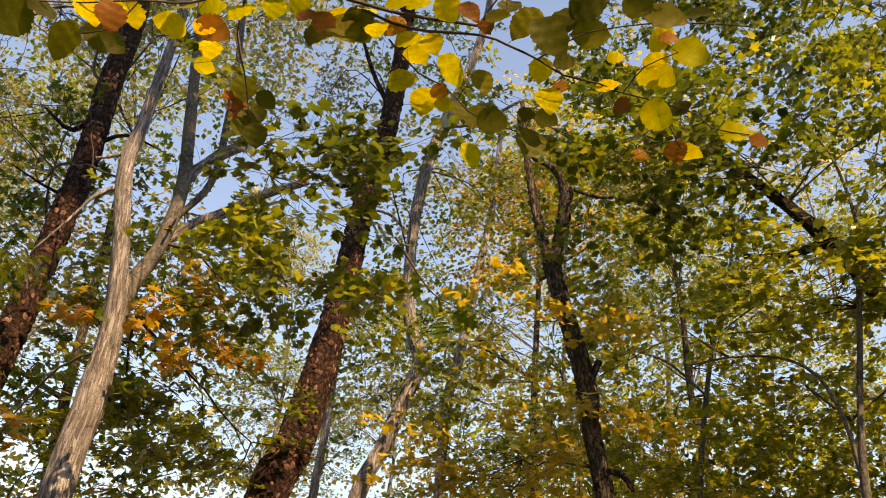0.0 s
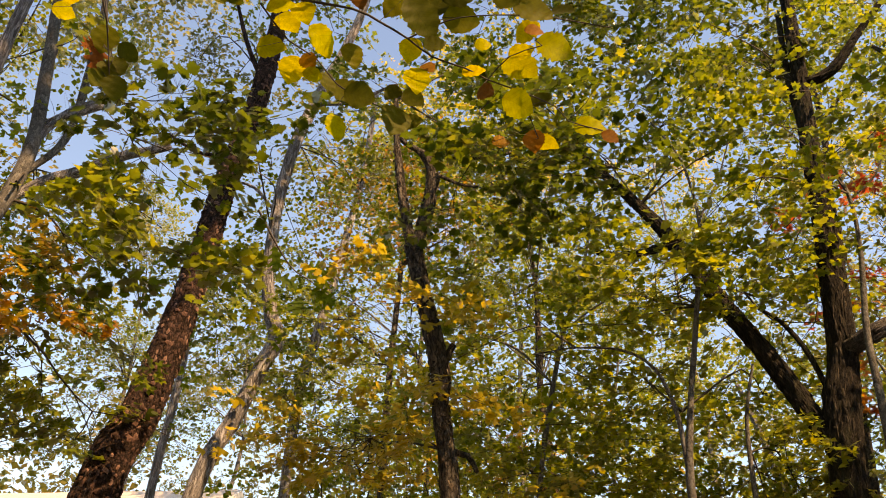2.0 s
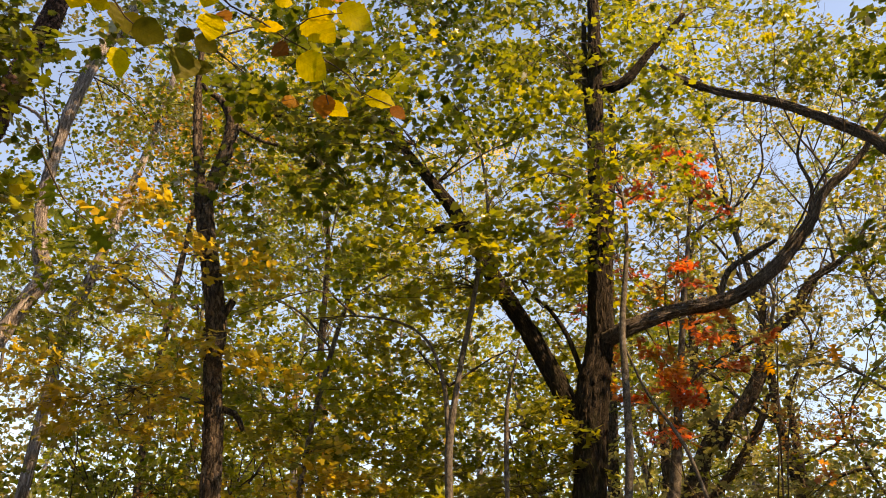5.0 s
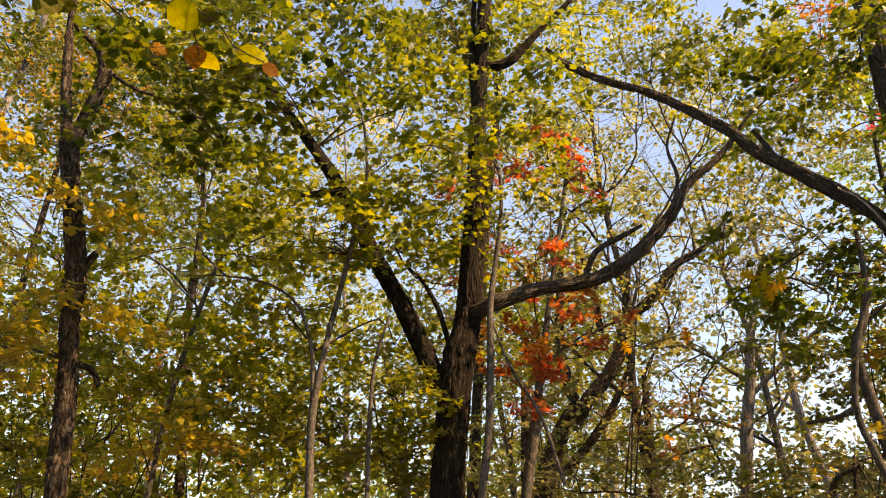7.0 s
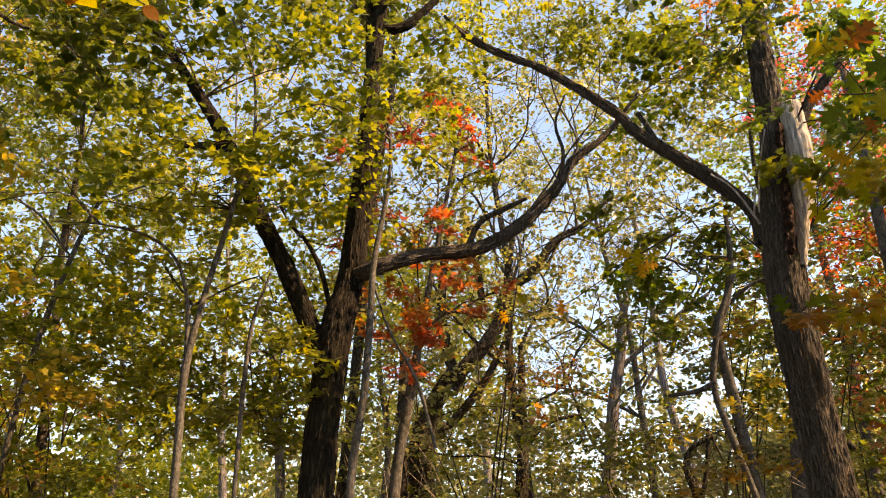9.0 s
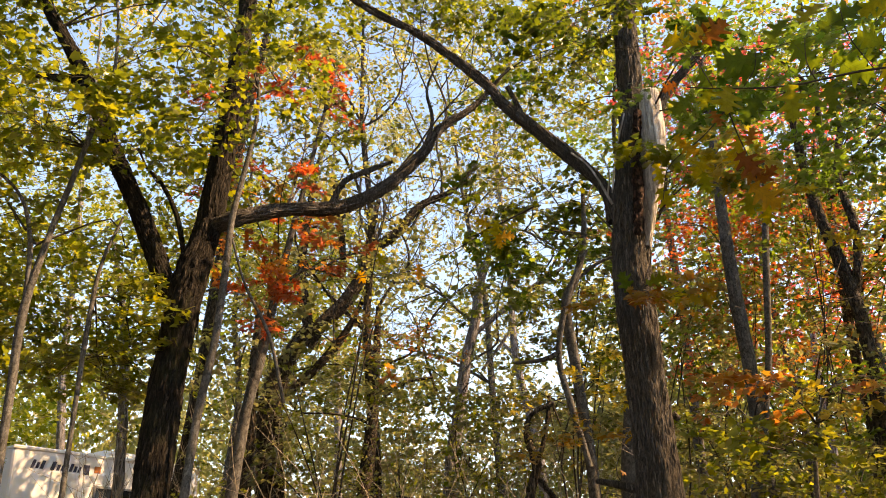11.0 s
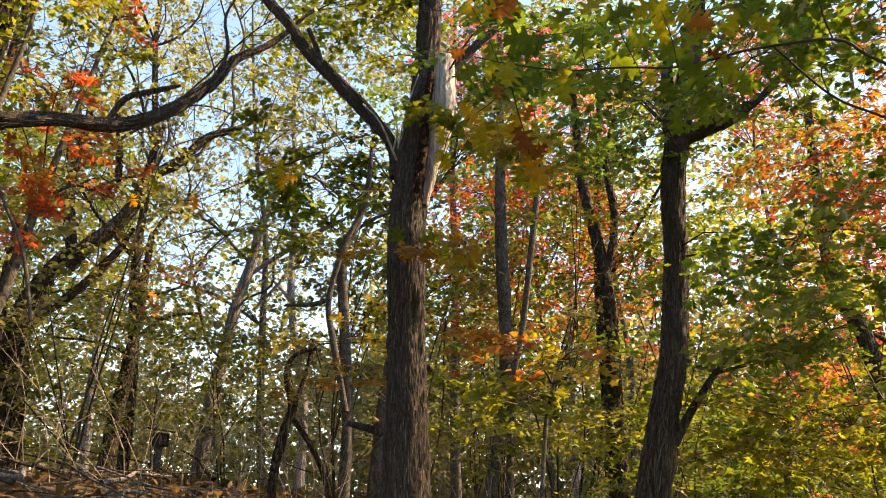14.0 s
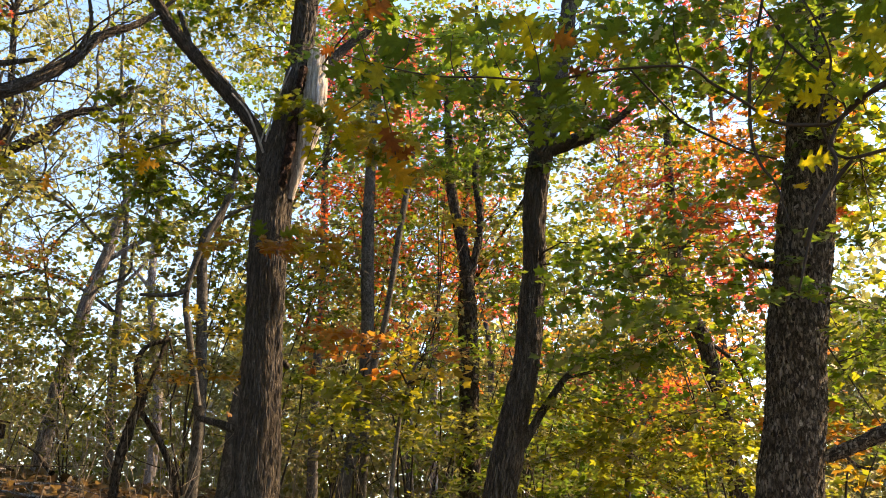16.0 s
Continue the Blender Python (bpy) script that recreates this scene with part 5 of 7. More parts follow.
crown(it, [
    ((8.45, -2.19, 4.79), (1.18, 0.56, 1.17), 34, 'deep', 'maple', 0.081, 0.8, 0.0, (7.82, -1.76, 5.10)),
    ((8.99, -2.05, 3.09), (1.19, 0.55, 0.82), 26, 'deep', 'trefoil', 0.0952, 0.9, 0.0, (7.86, -1.47, 3.26)),
    ((6.50, -1.76, 5.20), (0.79, 0.54, 0.29), 16, 'deep', 'oak', 0.13, 0.7, 0.0, (7.81, -1.83, 5.67)),
    ((7.08, -1.16, 5.56), (0.90, 0.63, 0.36), 24, 'deep', 'maple_near', 0.085, 0.8, 0.0, (7.80, -1.83, 5.66)),
    ((8.97, -2.13, 2.31), (0.99, 0.43, 0.52), 12, 'gold', 'trefoil', 0.0952, 0.8, 0.1, None)], 17)
crown(it, [
    ((7.61, -2.30, 5.25), (0.50, 0.45, 0.60), 14, 'lime', 'maple_near', 0.085, 0.7, 0.0, (7.81, -1.83, 5.67)),
    ((9.25, -2.45, 4.83), (0.70, 0.50, 0.60), 18, 'lime', 'trefoil', 0.095, 0.8, 0.0, None),
    ((9.25, -1.70, 5.75), (0.90, 0.55, 0.60), 26, 'orange', 'trefoil', 0.085, 0.8, 0.0, (7.81, -1.80, 5.60)),
    ((9.30, -1.35, 6.55), (0.90, 0.60, 0.50), 22, 'orange', 'trefoil', 0.085, 0.8, 0.0, None),
    ((9.90, -1.30, 4.75), (0.80, 0.50, 0.40), 16, 'red', 'trefoil', 0.08, 0.8, 0.1, None)], 117)
# tall slim trunk behind with twin tops
it = tree('tall slim trunk behind with twin tops', 'dark', [[(12.73, 2.58, 1.92, 0.139), (12.72, 2.61, 3.55, 0.129), (12.72, 2.59, 4.40, 0.095), (12.70, 2.67, 5.46, 0.088), (12.64, 2.91, 6.77, 0.078), (12.63, 2.96, 7.46, 0.064), (12.61, 3.02, 8.69, 0.044)]], ridge=0.01, sides=18)
limb(it, [(12.71, 2.64, 5.28, 0.063), (12.75, 2.47, 6.20, 0.057), (12.73, 2.55, 7.17, 0.051), (12.77, 2.39, 7.97, 0.034)])
crown(it, [
    ((13.50, 3.53, 6.27), (1.48, 1.25, 0.85), 40, 'red', 'mite', 0.0705, 0.9, 0.15, (12.70, 2.67, 5.46)),
    ((13.24, 2.59, 6.59), (1.28, 0.78, 0.83), 40, 'lime', 'mite', 0.0705, 0.9, 0.15, (12.75, 2.47, 6.20)),
    ((12.84, 3.93, 7.06), (1.28, 1.14, 0.75), 30, 'red', 'mite', 0.0705, 0.9, 0.2, None),
    ((12.68, 2.74, 7.77), (1.47, 1.05, 0.83), 43, 'deep', 'mite', 0.086, 0.9, 0.1, (12.64, 2.91, 7.16)),
    ((13.83, 5.51, 6.54), (1.47, 1.35, 0.91), 40, 'deep', 'mite', 0.103, 1, 0.1, None)], 18)
crown(it, [
    ((14.82, 4.34, 6.02), (1.48, 1.27, 0.93), 40, 'orange', 'mite', 0.0846, 1, 0.15, None),
    ((15.00, 1.27, 6.50), (1.49, 1.12, 1.01), 43, 'deep', 'mite', 0.103, 1, 0.1, None),
    ((15.72, 2.96, 6.42), (1.48, 1.09, 0.96), 31, 'lime', 'mite', 0.103, 1, 0.1, None),
    ((12.29, 2.28, 9.35), (1.39, 1.15, 0.76), 50, 'deep', 'mite', 0.0946, 1, 0.0, None),
    ((13.01, 1.08, 9.83), (1.40, 1.19, 0.79), 50, 'deep', 'mite', 0.0946, 1, 0.0, None)], 118)
crown(it, [
    ((12.60, -0.03, 9.18), (1.40, 1.03, 0.85), 46, 'deep', 'mite', 0.0946, 1, 0.0, None),
    ((13.44, 1.57, 8.31), (1.39, 1.17, 0.77), 43, 'deep', 'mite', 0.0946, 1, 0.0, None)], 218)
# smooth grey trunk among red foliage
it = tree('smooth grey trunk among red foliage', 'grey', [[(11.69, 4.16, 1.87, 0.094), (11.77, 3.94, 3.27, 0.092), (11.79, 3.90, 4.24, 0.095), (11.77, 3.95, 5.52, 0.098), (11.76, 3.96, 6.71, 0.080), (11.77, 3.95, 7.86, 0.062), (11.77, 3.94, 9.29, 0.044)]], ridge=0.004, sides=16)
limb(it, [(11.33, 3.70, 1.85, 0.050), (11.34, 3.66, 3.43, 0.050), (11.40, 3.50, 4.38, 0.043), (11.47, 3.32, 5.98, 0.045), (11.52, 3.15, 7.25, 0.031)])
crown(it, [
    ((12.05, 4.59, 6.79), (1.26, 1.04, 0.81), 30, 'red', 'mite', 0.0705, 0.9, 0.2, (11.76, 3.97, 5.97)),
    ((12.02, 4.66, 5.03), (1.27, 1.15, 0.60), 25, 'deep', 'mite', 0.0774, 0.8, 0.15, None),
    ((12.68, 4.36, 9.14), (1.27, 1.12, 0.79), 33, 'pink', 'mite', 0.0705, 0.9, 0.25, (11.77, 3.95, 7.86)),
    ((10.16, 3.91, 3.16), (1.23, 0.89, 0.78), 16, 'lime', 'maple', 0.076, 0.8, 0.05, (11.77, 3.95, 3.59)),
    ((11.04, 3.02, 2.77), (1.26, 0.87, 0.66), 28, 'lime', 'mite', 0.086, 0.8, 0.0, None)], 19)
# young maple with pale orange and yellow autumn leaves
it = tree('young maple with pale orange and yellow autumn leaves', 'grey', [[(8.43, 2.31, 1.71, 0.023), (8.44, 2.28, 2.26, 0.023), (8.46, 2.23, 2.70, 0.018), (8.50, 2.09, 3.16, 0.011), (8.57, 1.88, 3.34, 0.005)]], ridge=0.002, sides=8)
crown(it, [
    ((8.25, 2.18, 3.20), (0.55, 0.45, 0.14), 9, 'orange', 'maple', 0.08, 0.6, 0.0, (8.47, 2.19, 2.93)),
    ((8.39, 1.77, 3.12), (0.59, 0.51, 0.20), 9, 'yellow', 'maple', 0.076, 0.6, 0.0, (8.50, 2.09, 3.16)),
    ((8.04, 2.22, 2.80), (0.48, 0.35, 0.33), 10, 'lime', 'maple', 0.093, 0.6, 0.0, (8.46, 2.23, 2.70)),
    ((8.80, 1.78, 4.57), (0.30, 0.28, 0.09), 4, 'yellow', 'maple', 0.076, 0.5, 0.0, None),
    ((7.82, 2.24, 5.30), (0.29, 0.22, 0.41), 7, 'yellow', 'oak', 0.13, 0.5, 0.0, None)], 20)
# leaning trunk in front of the bright clearing
it = tree('leaning trunk in front of the bright clearing', 'dark', [[(14.10, -1.00, 3.17, 0.129), (14.11, -0.88, 3.85, 0.130), (14.11, -0.75, 4.56, 0.122), (14.11, -0.51, 5.11, 0.119), (14.11, -0.43, 6.06, 0.104), (14.11, -0.41, 7.15, 0.081), (14.11, -0.44, 8.29, 0.055)]], ridge=0.01, sides=18)
limb(it, [(14.11, -0.75, 4.56, 0.030), (14.10, -1.17, 4.18, 0.032), (14.09, -1.37, 3.66, 0.030)])
limb(it, [(14.11, -0.42, 5.97, 0.035), (14.11, -0.93, 6.40, 0.035), (14.09, -1.34, 7.05, 0.023)])
crown(it, [
    ((11.11, -0.45, 6.63), (1.40, 1.09, 0.85), 38, 'orange', 'trefoil', 0.0781, 0.9, 0.05, (14.11, -0.42, 7.97)),
    ((10.61, -0.80, 5.43), (1.20, 0.86, 0.50), 26, 'red', 'trefoil', 0.0781, 0.8, 0.1, (14.11, -0.43, 6.06)),
    ((10.07, -1.44, 6.30), (1.40, 0.79, 0.78), 20, 'deep', 'trefoil', 0.0952, 0.9, 0.1, None),
    ((12.09, -1.30, 6.22), (1.40, 0.91, 0.74), 28, 'deep', 'mite', 0.086, 0.9, 0.2, None),
    ((17.09, 0.20, 5.19), (2.00, 1.22, 0.55), 15, 'yellow', 'mite', 0.112, 1.1, 0.1, (14.11, -0.62, 4.56))], 21)
crown(it, [
    ((18.11, -0.38, 6.45), (2.00, 1.19, 0.60), 13, 'yellow', 'mite', 0.112, 1.1, 0.1, None),
    ((16.09, -1.39, 4.00), (2.00, 0.93, 0.52), 18, 'orange', 'mite', 0.0846, 1.1, 0.0, None),
    ((15.07, 0.57, 6.89), (1.60, 0.92, 1.12), 46, 'lime', 'mite', 0.0946, 1, 0.0, None),
    ((13.09, 0.10, 7.26), (1.40, 0.91, 0.82), 36, 'deep', 'mite', 0.086, 0.9, 0.0, None),
    ((18.09, 0.19, 4.50), (1.00, 0.81, 0.23), 13, 'pink', 'mite', 0.0846, 1, 0.0, None)], 121)
crown(it, [
    ((17.11, -0.86, 4.29), (1.50, 0.99, 0.44), 13, 'orange', 'mite', 0.0846, 1, 0.1, None)], 221)
# low spreading maple with mixed green and red leaves
it = tree('low spreading maple with mixed green and red leaves', 'grey', [[(11.57, 0.34, 1.87, 0.041), (11.58, 0.27, 2.58, 0.041), (11.59, 0.18, 3.00, 0.029), (11.60, -0.08, 3.35, 0.017)]], ridge=0.003, sides=10)
limb(it, [(11.58, 0.27, 2.65, 0.015), (11.60, -0.20, 2.99, 0.017), (11.61, -0.61, 3.12, 0.010)])
crown(it, [
    ((10.10, -0.06, 2.71), (1.00, 0.90, 0.26), 16, 'lime', 'maple', 0.085, 0.8, 0.0, (11.59, 0.18, 3.00)),
    ((11.06, 0.47, 2.40), (1.20, 0.85, 0.42), 12, 'lime', 'trefoil', 0.0952, 0.8, 0.1, (11.58, 0.27, 2.58)),
    ((10.61, -0.57, 2.46), (1.20, 0.81, 0.54), 18, 'lime', 'trefoil', 0.0952, 0.8, 0.0, None),
    ((10.50, 0.93, 2.47), (0.99, 0.62, 0.54), 14, 'lime', 'trefoil', 0.0952, 0.8, 0.0, None),
    ((9.06, 0.36, 3.14), (0.80, 0.36, 0.29), 8, 'deep', 'maple', 0.076, 0.7, 0.1, None)], 22)
crown(it, [
    ((6.91, -0.44, 3.16), (0.60, 0.31, 0.18), 6, 'deep', 'oak', 0.13, 0.7, 0.0, None)], 122)
# pale forked trunk far behind on the bank
it = tree('pale forked trunk far behind on the bank', 'pale', [[(13.30, 10.39, 2.52, 0.150), (13.36, 10.32, 4.00, 0.131), (13.44, 10.22, 4.75, 0.121), (13.55, 10.08, 5.87, 0.111), (13.67, 9.92, 6.69, 0.102), (13.76, 9.81, 7.53, 0.082), (13.92, 9.59, 8.41, 0.051)]], ridge=0.006, sides=16)
limb(it, [(13.64, 9.96, 6.45, 0.049), (14.00, 9.47, 6.94, 0.049), (14.35, 8.96, 7.41, 0.053), (14.69, 8.42, 7.80, 0.032)])
limb(it, [(13.75, 9.81, 5.77, 0.032), (14.01, 9.46, 6.35, 0.034), (14.13, 9.28, 6.71, 0.022)])
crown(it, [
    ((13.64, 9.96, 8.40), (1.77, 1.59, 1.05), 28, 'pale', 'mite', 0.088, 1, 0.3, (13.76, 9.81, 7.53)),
    ((12.38, 9.93, 5.27), (1.51, 1.46, 0.63), 15, 'lime', 'mite', 0.086, 1, 0.1, (13.50, 10.15, 5.31)),
    ((11.66, 9.24, 3.59), (1.37, 1.31, 0.68), 18, 'lime', 'mite', 0.086, 0.9, 0.1, None),
    ((11.20, 9.76, 5.90), (0.88, 0.85, 0.40), 13, 'orange', 'mite', 0.0705, 0.8, 0.1, None)], 23)
bare_branches(it, [((13.67, 9.92, 6.69), (-0.6, 0.5, 0.9), 2.6, 0.045), ((13.92, 9.59, 8.41), (0.2, -0.3, 1.0), 2.6, 0.04), ((14.35, 8.96, 7.41), (0.6, -0.8, 0.5), 2.4, 0.035), ((14.69, 8.42, 7.80), (0.4, -0.7, 0.9), 2.2, 0.03), ((13.44, 10.22, 4.75), (-0.7, 0.6, 0.7), 2.4, 0.035), ((13.55, 10.08, 5.87), (0.8, -0.9, 0.4), 2.4, 0.035)], 43, "grey", 3)
# slender dark trunk on the bank
it = tree('slender dark trunk on the bank', 'dark', [[(11.52, 10.88, 2.43, 0.141), (11.56, 10.84, 3.42, 0.122), (11.64, 10.76, 4.51, 0.105), (11.68, 10.72, 5.54, 0.078), (11.71, 10.69, 6.74, 0.050)]], ridge=0.008, sides=14)
limb(it, [(11.66, 10.74, 4.81, 0.027), (11.98, 10.39, 5.25, 0.039), (12.38, 9.94, 5.38, 0.024)])
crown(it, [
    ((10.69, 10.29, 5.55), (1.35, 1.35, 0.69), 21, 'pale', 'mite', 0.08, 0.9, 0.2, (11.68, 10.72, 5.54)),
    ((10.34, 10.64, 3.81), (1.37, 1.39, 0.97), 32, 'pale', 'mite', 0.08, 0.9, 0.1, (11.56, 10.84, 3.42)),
    ((9.67, 11.22, 3.24), (1.26, 1.34, 0.58), 25, 'lime', 'mite', 0.086, 0.9, 0.1, None)], 24)
bare_branches(it, [((11.71, 10.69, 6.74), (0.1, -0.2, 1.0), 2.6, 0.035), ((11.68, 10.72, 5.54), (0.7, -0.7, 0.6), 2.4, 0.035), ((11.64, 10.76, 4.51), (-0.7, 0.7, 0.7), 2.4, 0.03)], 44, "twig", 3)
# pale trunk glimpsed through yellow-green saplings
it = tree('pale trunk glimpsed through yellow-green saplings', 'pale', [[(8.38, 13.45, 4.16, 0.086), (8.33, 13.48, 4.93, 0.087), (8.27, 13.51, 5.82, 0.079), (8.12, 13.60, 6.75, 0.059), (7.89, 13.73, 7.81, 0.040)]], ridge=0.004, sides=12)
crown(it, [
    ((7.40, 12.85, 5.23), (1.43, 1.55, 1.08), 50, 'lime', 'mite', 0.086, 0.9, 0.05, (8.26, 13.52, 5.82)),
    ((5.83, 11.42, 5.98), (1.31, 1.54, 0.96), 54, 'lime', 'mite', 0.086, 0.9, 0.05, None)], 25)
# slim tree on the open slope with upturned limbs
it = tree('slim tree on the open slope with upturned limbs', 'grey', [[(10.82, 5.31, 3.21, 0.107), (10.89, 5.16, 4.42, 0.095), (10.95, 5.05, 5.29, 0.074), (10.99, 4.97, 6.21, 0.061), (11.03, 4.88, 6.86, 0.039)]], ridge=0.006, sides=14)
crown(it, [
    ((10.77, 5.40, 5.20), (1.11, 0.85, 0.72), 31, 'green', 'mite', 0.086, 0.9, 0.1, (10.95, 5.05, 5.29)),
    ((11.97, 7.33, 6.19), (1.11, 0.96, 0.56), 18, 'lime', 'mite', 0.086, 0.8, 0.15, None),
    ((9.97, 5.81, 6.68), (0.97, 0.92, 0.56), 26, 'dark', 'maple', 0.1, 0.8, 0.0, None),
    ((7.86, 3.62, 7.58), (0.80, 0.80, 0.54), 30, 'dark', 'maple', 0.085, 0.8, 0.0, None),
    ((8.96, 5.53, 9.55), (1.03, 1.07, 0.67), 24, 'green', 'trefoil', 0.0952, 0.8, 0.0, None)], 26)
crown(it, [
    ((9.69, 5.30, 8.19), (1.00, 0.99, 0.49), 18, 'green', 'trefoil', 0.0952, 0.8, 0.0, None)], 126)
# young beech-like sapling with layered yellow-green leaves
it = tree('young beech-like sapling with layered yellow-green leaves', 'grey', [[(3.01, 10.06, 4.53, 0.032), (3.16, 10.01, 5.50, 0.033), (3.38, 9.94, 6.51, 0.027), (3.71, 9.82, 7.59, 0.021), (3.86, 9.76, 8.26, 0.015)]], ridge=0.002, sides=10)
limb(it, [(3.24, 9.99, 5.92, 0.013), (2.84, 10.11, 6.41, 0.017), (2.45, 10.21, 6.60, 0.010)])
limb(it, [(3.41, 9.93, 6.66, 0.011), (3.96, 9.73, 7.05, 0.014), (4.34, 9.56, 7.13, 0.011)])
crown(it, [
    ((2.91, 10.09, 7.04), (1.13, 1.10, 0.45), 13, 'lime', 'maple', 0.076, 0.8, 0.0, (3.38, 9.94, 6.51)),
    ((4.04, 9.69, 7.19), (1.07, 1.09, 0.45), 13, 'lime', 'maple', 0.076, 0.8, 0.0, (3.69, 9.83, 7.43)),
    ((3.06, 10.56, 6.16), (1.14, 1.20, 0.45), 13, 'lime', 'trefoil', 0.0851, 0.8, 0.0, (3.24, 9.99, 5.92)),
    ((4.33, 10.11, 6.01), (1.08, 1.18, 0.53), 13, 'lime', 'trefoil', 0.0851, 0.8, 0.0, None),
    ((3.60, 10.39, 5.23), (1.31, 1.21, 0.44), 15, 'lime', 'trefoil', 0.0851, 0.8, 0.0, None)], 27)
crown(it, [
    ((3.19, 11.57, 8.92), (1.08, 1.19, 0.63), 18, 'olive', 'mite', 0.0774, 0.9, 0.1, None),
    ((2.34, 10.24, 5.27), (0.66, 0.99, 0.57), 10, 'lime', 'trefoil', 0.0851, 0.8, 0.0, None)], 127)

# ---- woods behind ----
def far_tree(x, y, height, bark, colours, n, seed, label, spread=2.4, leaf=0.12, gaps=0.25, bare=True):
    """A tree of the woods further off: bent trunk, rising limbs, several leaf clumps."""
    rng = np.random.default_rng(seed)
    g = ground_height(x, y)
    r = 0.0065 * height + 0.025
    lean = rng.normal(0, 0.05, 2)
    line = []
    for k in range(7):
        u = k / 6
        line.append((x + lean[0] * height * u + rng.normal(0, 0.12) * (k > 0), y + lean[1] * height * u + rng.normal(0, 0.12) * (k > 0), g - 0.2 + height * u, r * (1 - 0.82 * u)))
    stems = [line]
    clumps = []
    tall = [(line[3], 0), (line[4], 1), (line[5], 2), (line[6], 3), (line[2], 4), (line[4], 5), (line[5], 6)]
    for k, (b, q) in enumerate(tall):
        a = rng.uniform(0, 6.28)
        ln = spread * rng.uniform(0.55, 1.1) * (1.0 if k != 3 else 0.3)
        e = (b[0] + math.cos(a) * ln, b[1] + math.sin(a) * ln, b[2] + ln * rng.uniform(0.3, 0.9))
        m = ((b[0] + e[0]) / 2 + rng.normal(0, 0.15), (b[1] + e[1]) / 2 + rng.normal(0, 0.15), (b[2] + e[2]) / 2 + 0.15)
        if k != 3:
            stems.append([(*b[:3], b[3] * 0.55), (*m, b[3] * 0.38), (*e, b[3] * 0.15)])
        rr = spread * rng.uniform(0.45, 0.7)
        clumps.append((e, (rr, rr, rr * 0.75), n, colours[k % len(colours)], "mite", leaf, 1.0, gaps, b[:3]))
    it = tree(label, bark, stems, ridge=0.006, sides=12, step=0.3, lump=0.05, rooting=False, plated=False)
    crown(it, clumps, seed)
    if bare:
        bare_branches(it, [(c[0], (c[0][0] - x, c[0][1] - y, 1.2), 1.8, 0.022) for c in clumps[::2]], seed + 1, "grey" if seed % 2 else "twig")
    return it


rng = np.random.default_rng(21)
for k in range(30):
    az = -42 + 148 * (k + rng.uniform(0.1, 0.9)) / 30
    d = (16.0, 21.0, 26.0)[k % 3] + rng.uniform(-1.5, 1.5)
    x, y = d * math.sin(radians(az)), d * math.cos(radians(az))
    if 6.3 < x < 14 and 18 < y < 22.2:
        y += 4.5
    if -10 < x < 1.5 and 19 < y < 31:
        y += 11
    if -13 < az < -5.5 or az > 84:
        continue
    if az < 5:
        cols, lab, gp = ["olive", "green", "haze", "lime"], "woodland tree with olive and green foliage", 0.2
    elif az < 40:
        cols, lab, gp = ["lime", "green", "lime", "yellow"], "woodland tree with yellow-green foliage", 0.28
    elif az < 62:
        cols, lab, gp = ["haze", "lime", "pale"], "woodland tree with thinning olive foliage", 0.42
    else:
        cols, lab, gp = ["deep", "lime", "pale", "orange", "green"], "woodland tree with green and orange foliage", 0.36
    far_tree(x, y, rng.uniform(11, 17) + (d - 15) * 0.3, ("dark", "grey", "pale")[k % 3], cols, 20 if 40 <= az < 62 else 22 if az > 70 else 52 if az < -13 else 40, 100 + k, lab, 2.6, leaf=0.105, gaps=gp)


def shrub(x, y, height, colour, n, seed, label, leaf=0.105):
    """An understorey bush: several stems from the ground and leafy sprays at all heights."""
    r = np.random.default_rng(seed)
    g = ground_height(x, y)
    stems = []
    for k in range(3):
        a, s = r.uniform(0, 6.28), r.uniform(0.3, 0.7) * height * 0.5
        j = r.normal(0, 0.09, (4, 2))
        stems.append([(x + j[0, 0], y + j[0, 1], g - 0.1, 0.017)] + [(x + math.cos(a) * s * u ** 1.5 + j[i, 0] * 1.6, y + math.sin(a) * s * u ** 1.5 + j[i, 1] * 1.6, g + height * 0.95 * u, 0.017 - 0.013 * u) for i, u in ((1, 0.3), (2, 0.65), (3, 1.0))])
    it = tree(label, "twig", stems, name="shrub", ridge=0, sides=6, step=0.25, lump=0.02, rooting=False, plated=False)
    tagged(it, category="shrub")
    w = height * 0.42
    crown(it, [((x, y, g + height * 0.42), (w, w, height * 0.38), n, colour, "mite", leaf, 0.8, 0.12, (x, y, g + 0.3)),
               ((x, y, g + height * 0.8), (w * 0.8, w * 0.8, height * 0.3), n, colour, "mite", leaf, 0.8, 0.2, (x, y, g + height * 0.5))], seed)
    return it


# understorey between the trunks
for k in range(54):
    az = -36 + 142 * (k + rng.uniform(0.0, 1.0)) / 54
    d = (12.5, 16.5, 20.5)[k % 3] + rng.uniform(-1.2, 1.2)
    x, y = d * math.sin(radians(az)), d * math.cos(radians(az))
    if 20 < az < 38 and d < 23 or -19 < az < 3 or 84 < az < 93:
        continue
    col = ("green", "lime", "green")[k % 3] if az < 34 else ("haze", "green", "olive")[k % 3] if az < 62 else ("pale", "lime", "haze", "lime")[k % 4]
    if az > 34 and k % 2:
        continue
    shrub(x, y, rng.uniform(3.0, 5.5), col, 30, 300 + k, "leafy understorey shrub with %s foliage" % {"green": "green", "lime": "yellow-green", "olive": "olive", "haze": "grey-green", "orange": "orange", "dark": "deep green", "gold": "golden brown", "pale": "pale green", "yellow": "yellow"}[col])

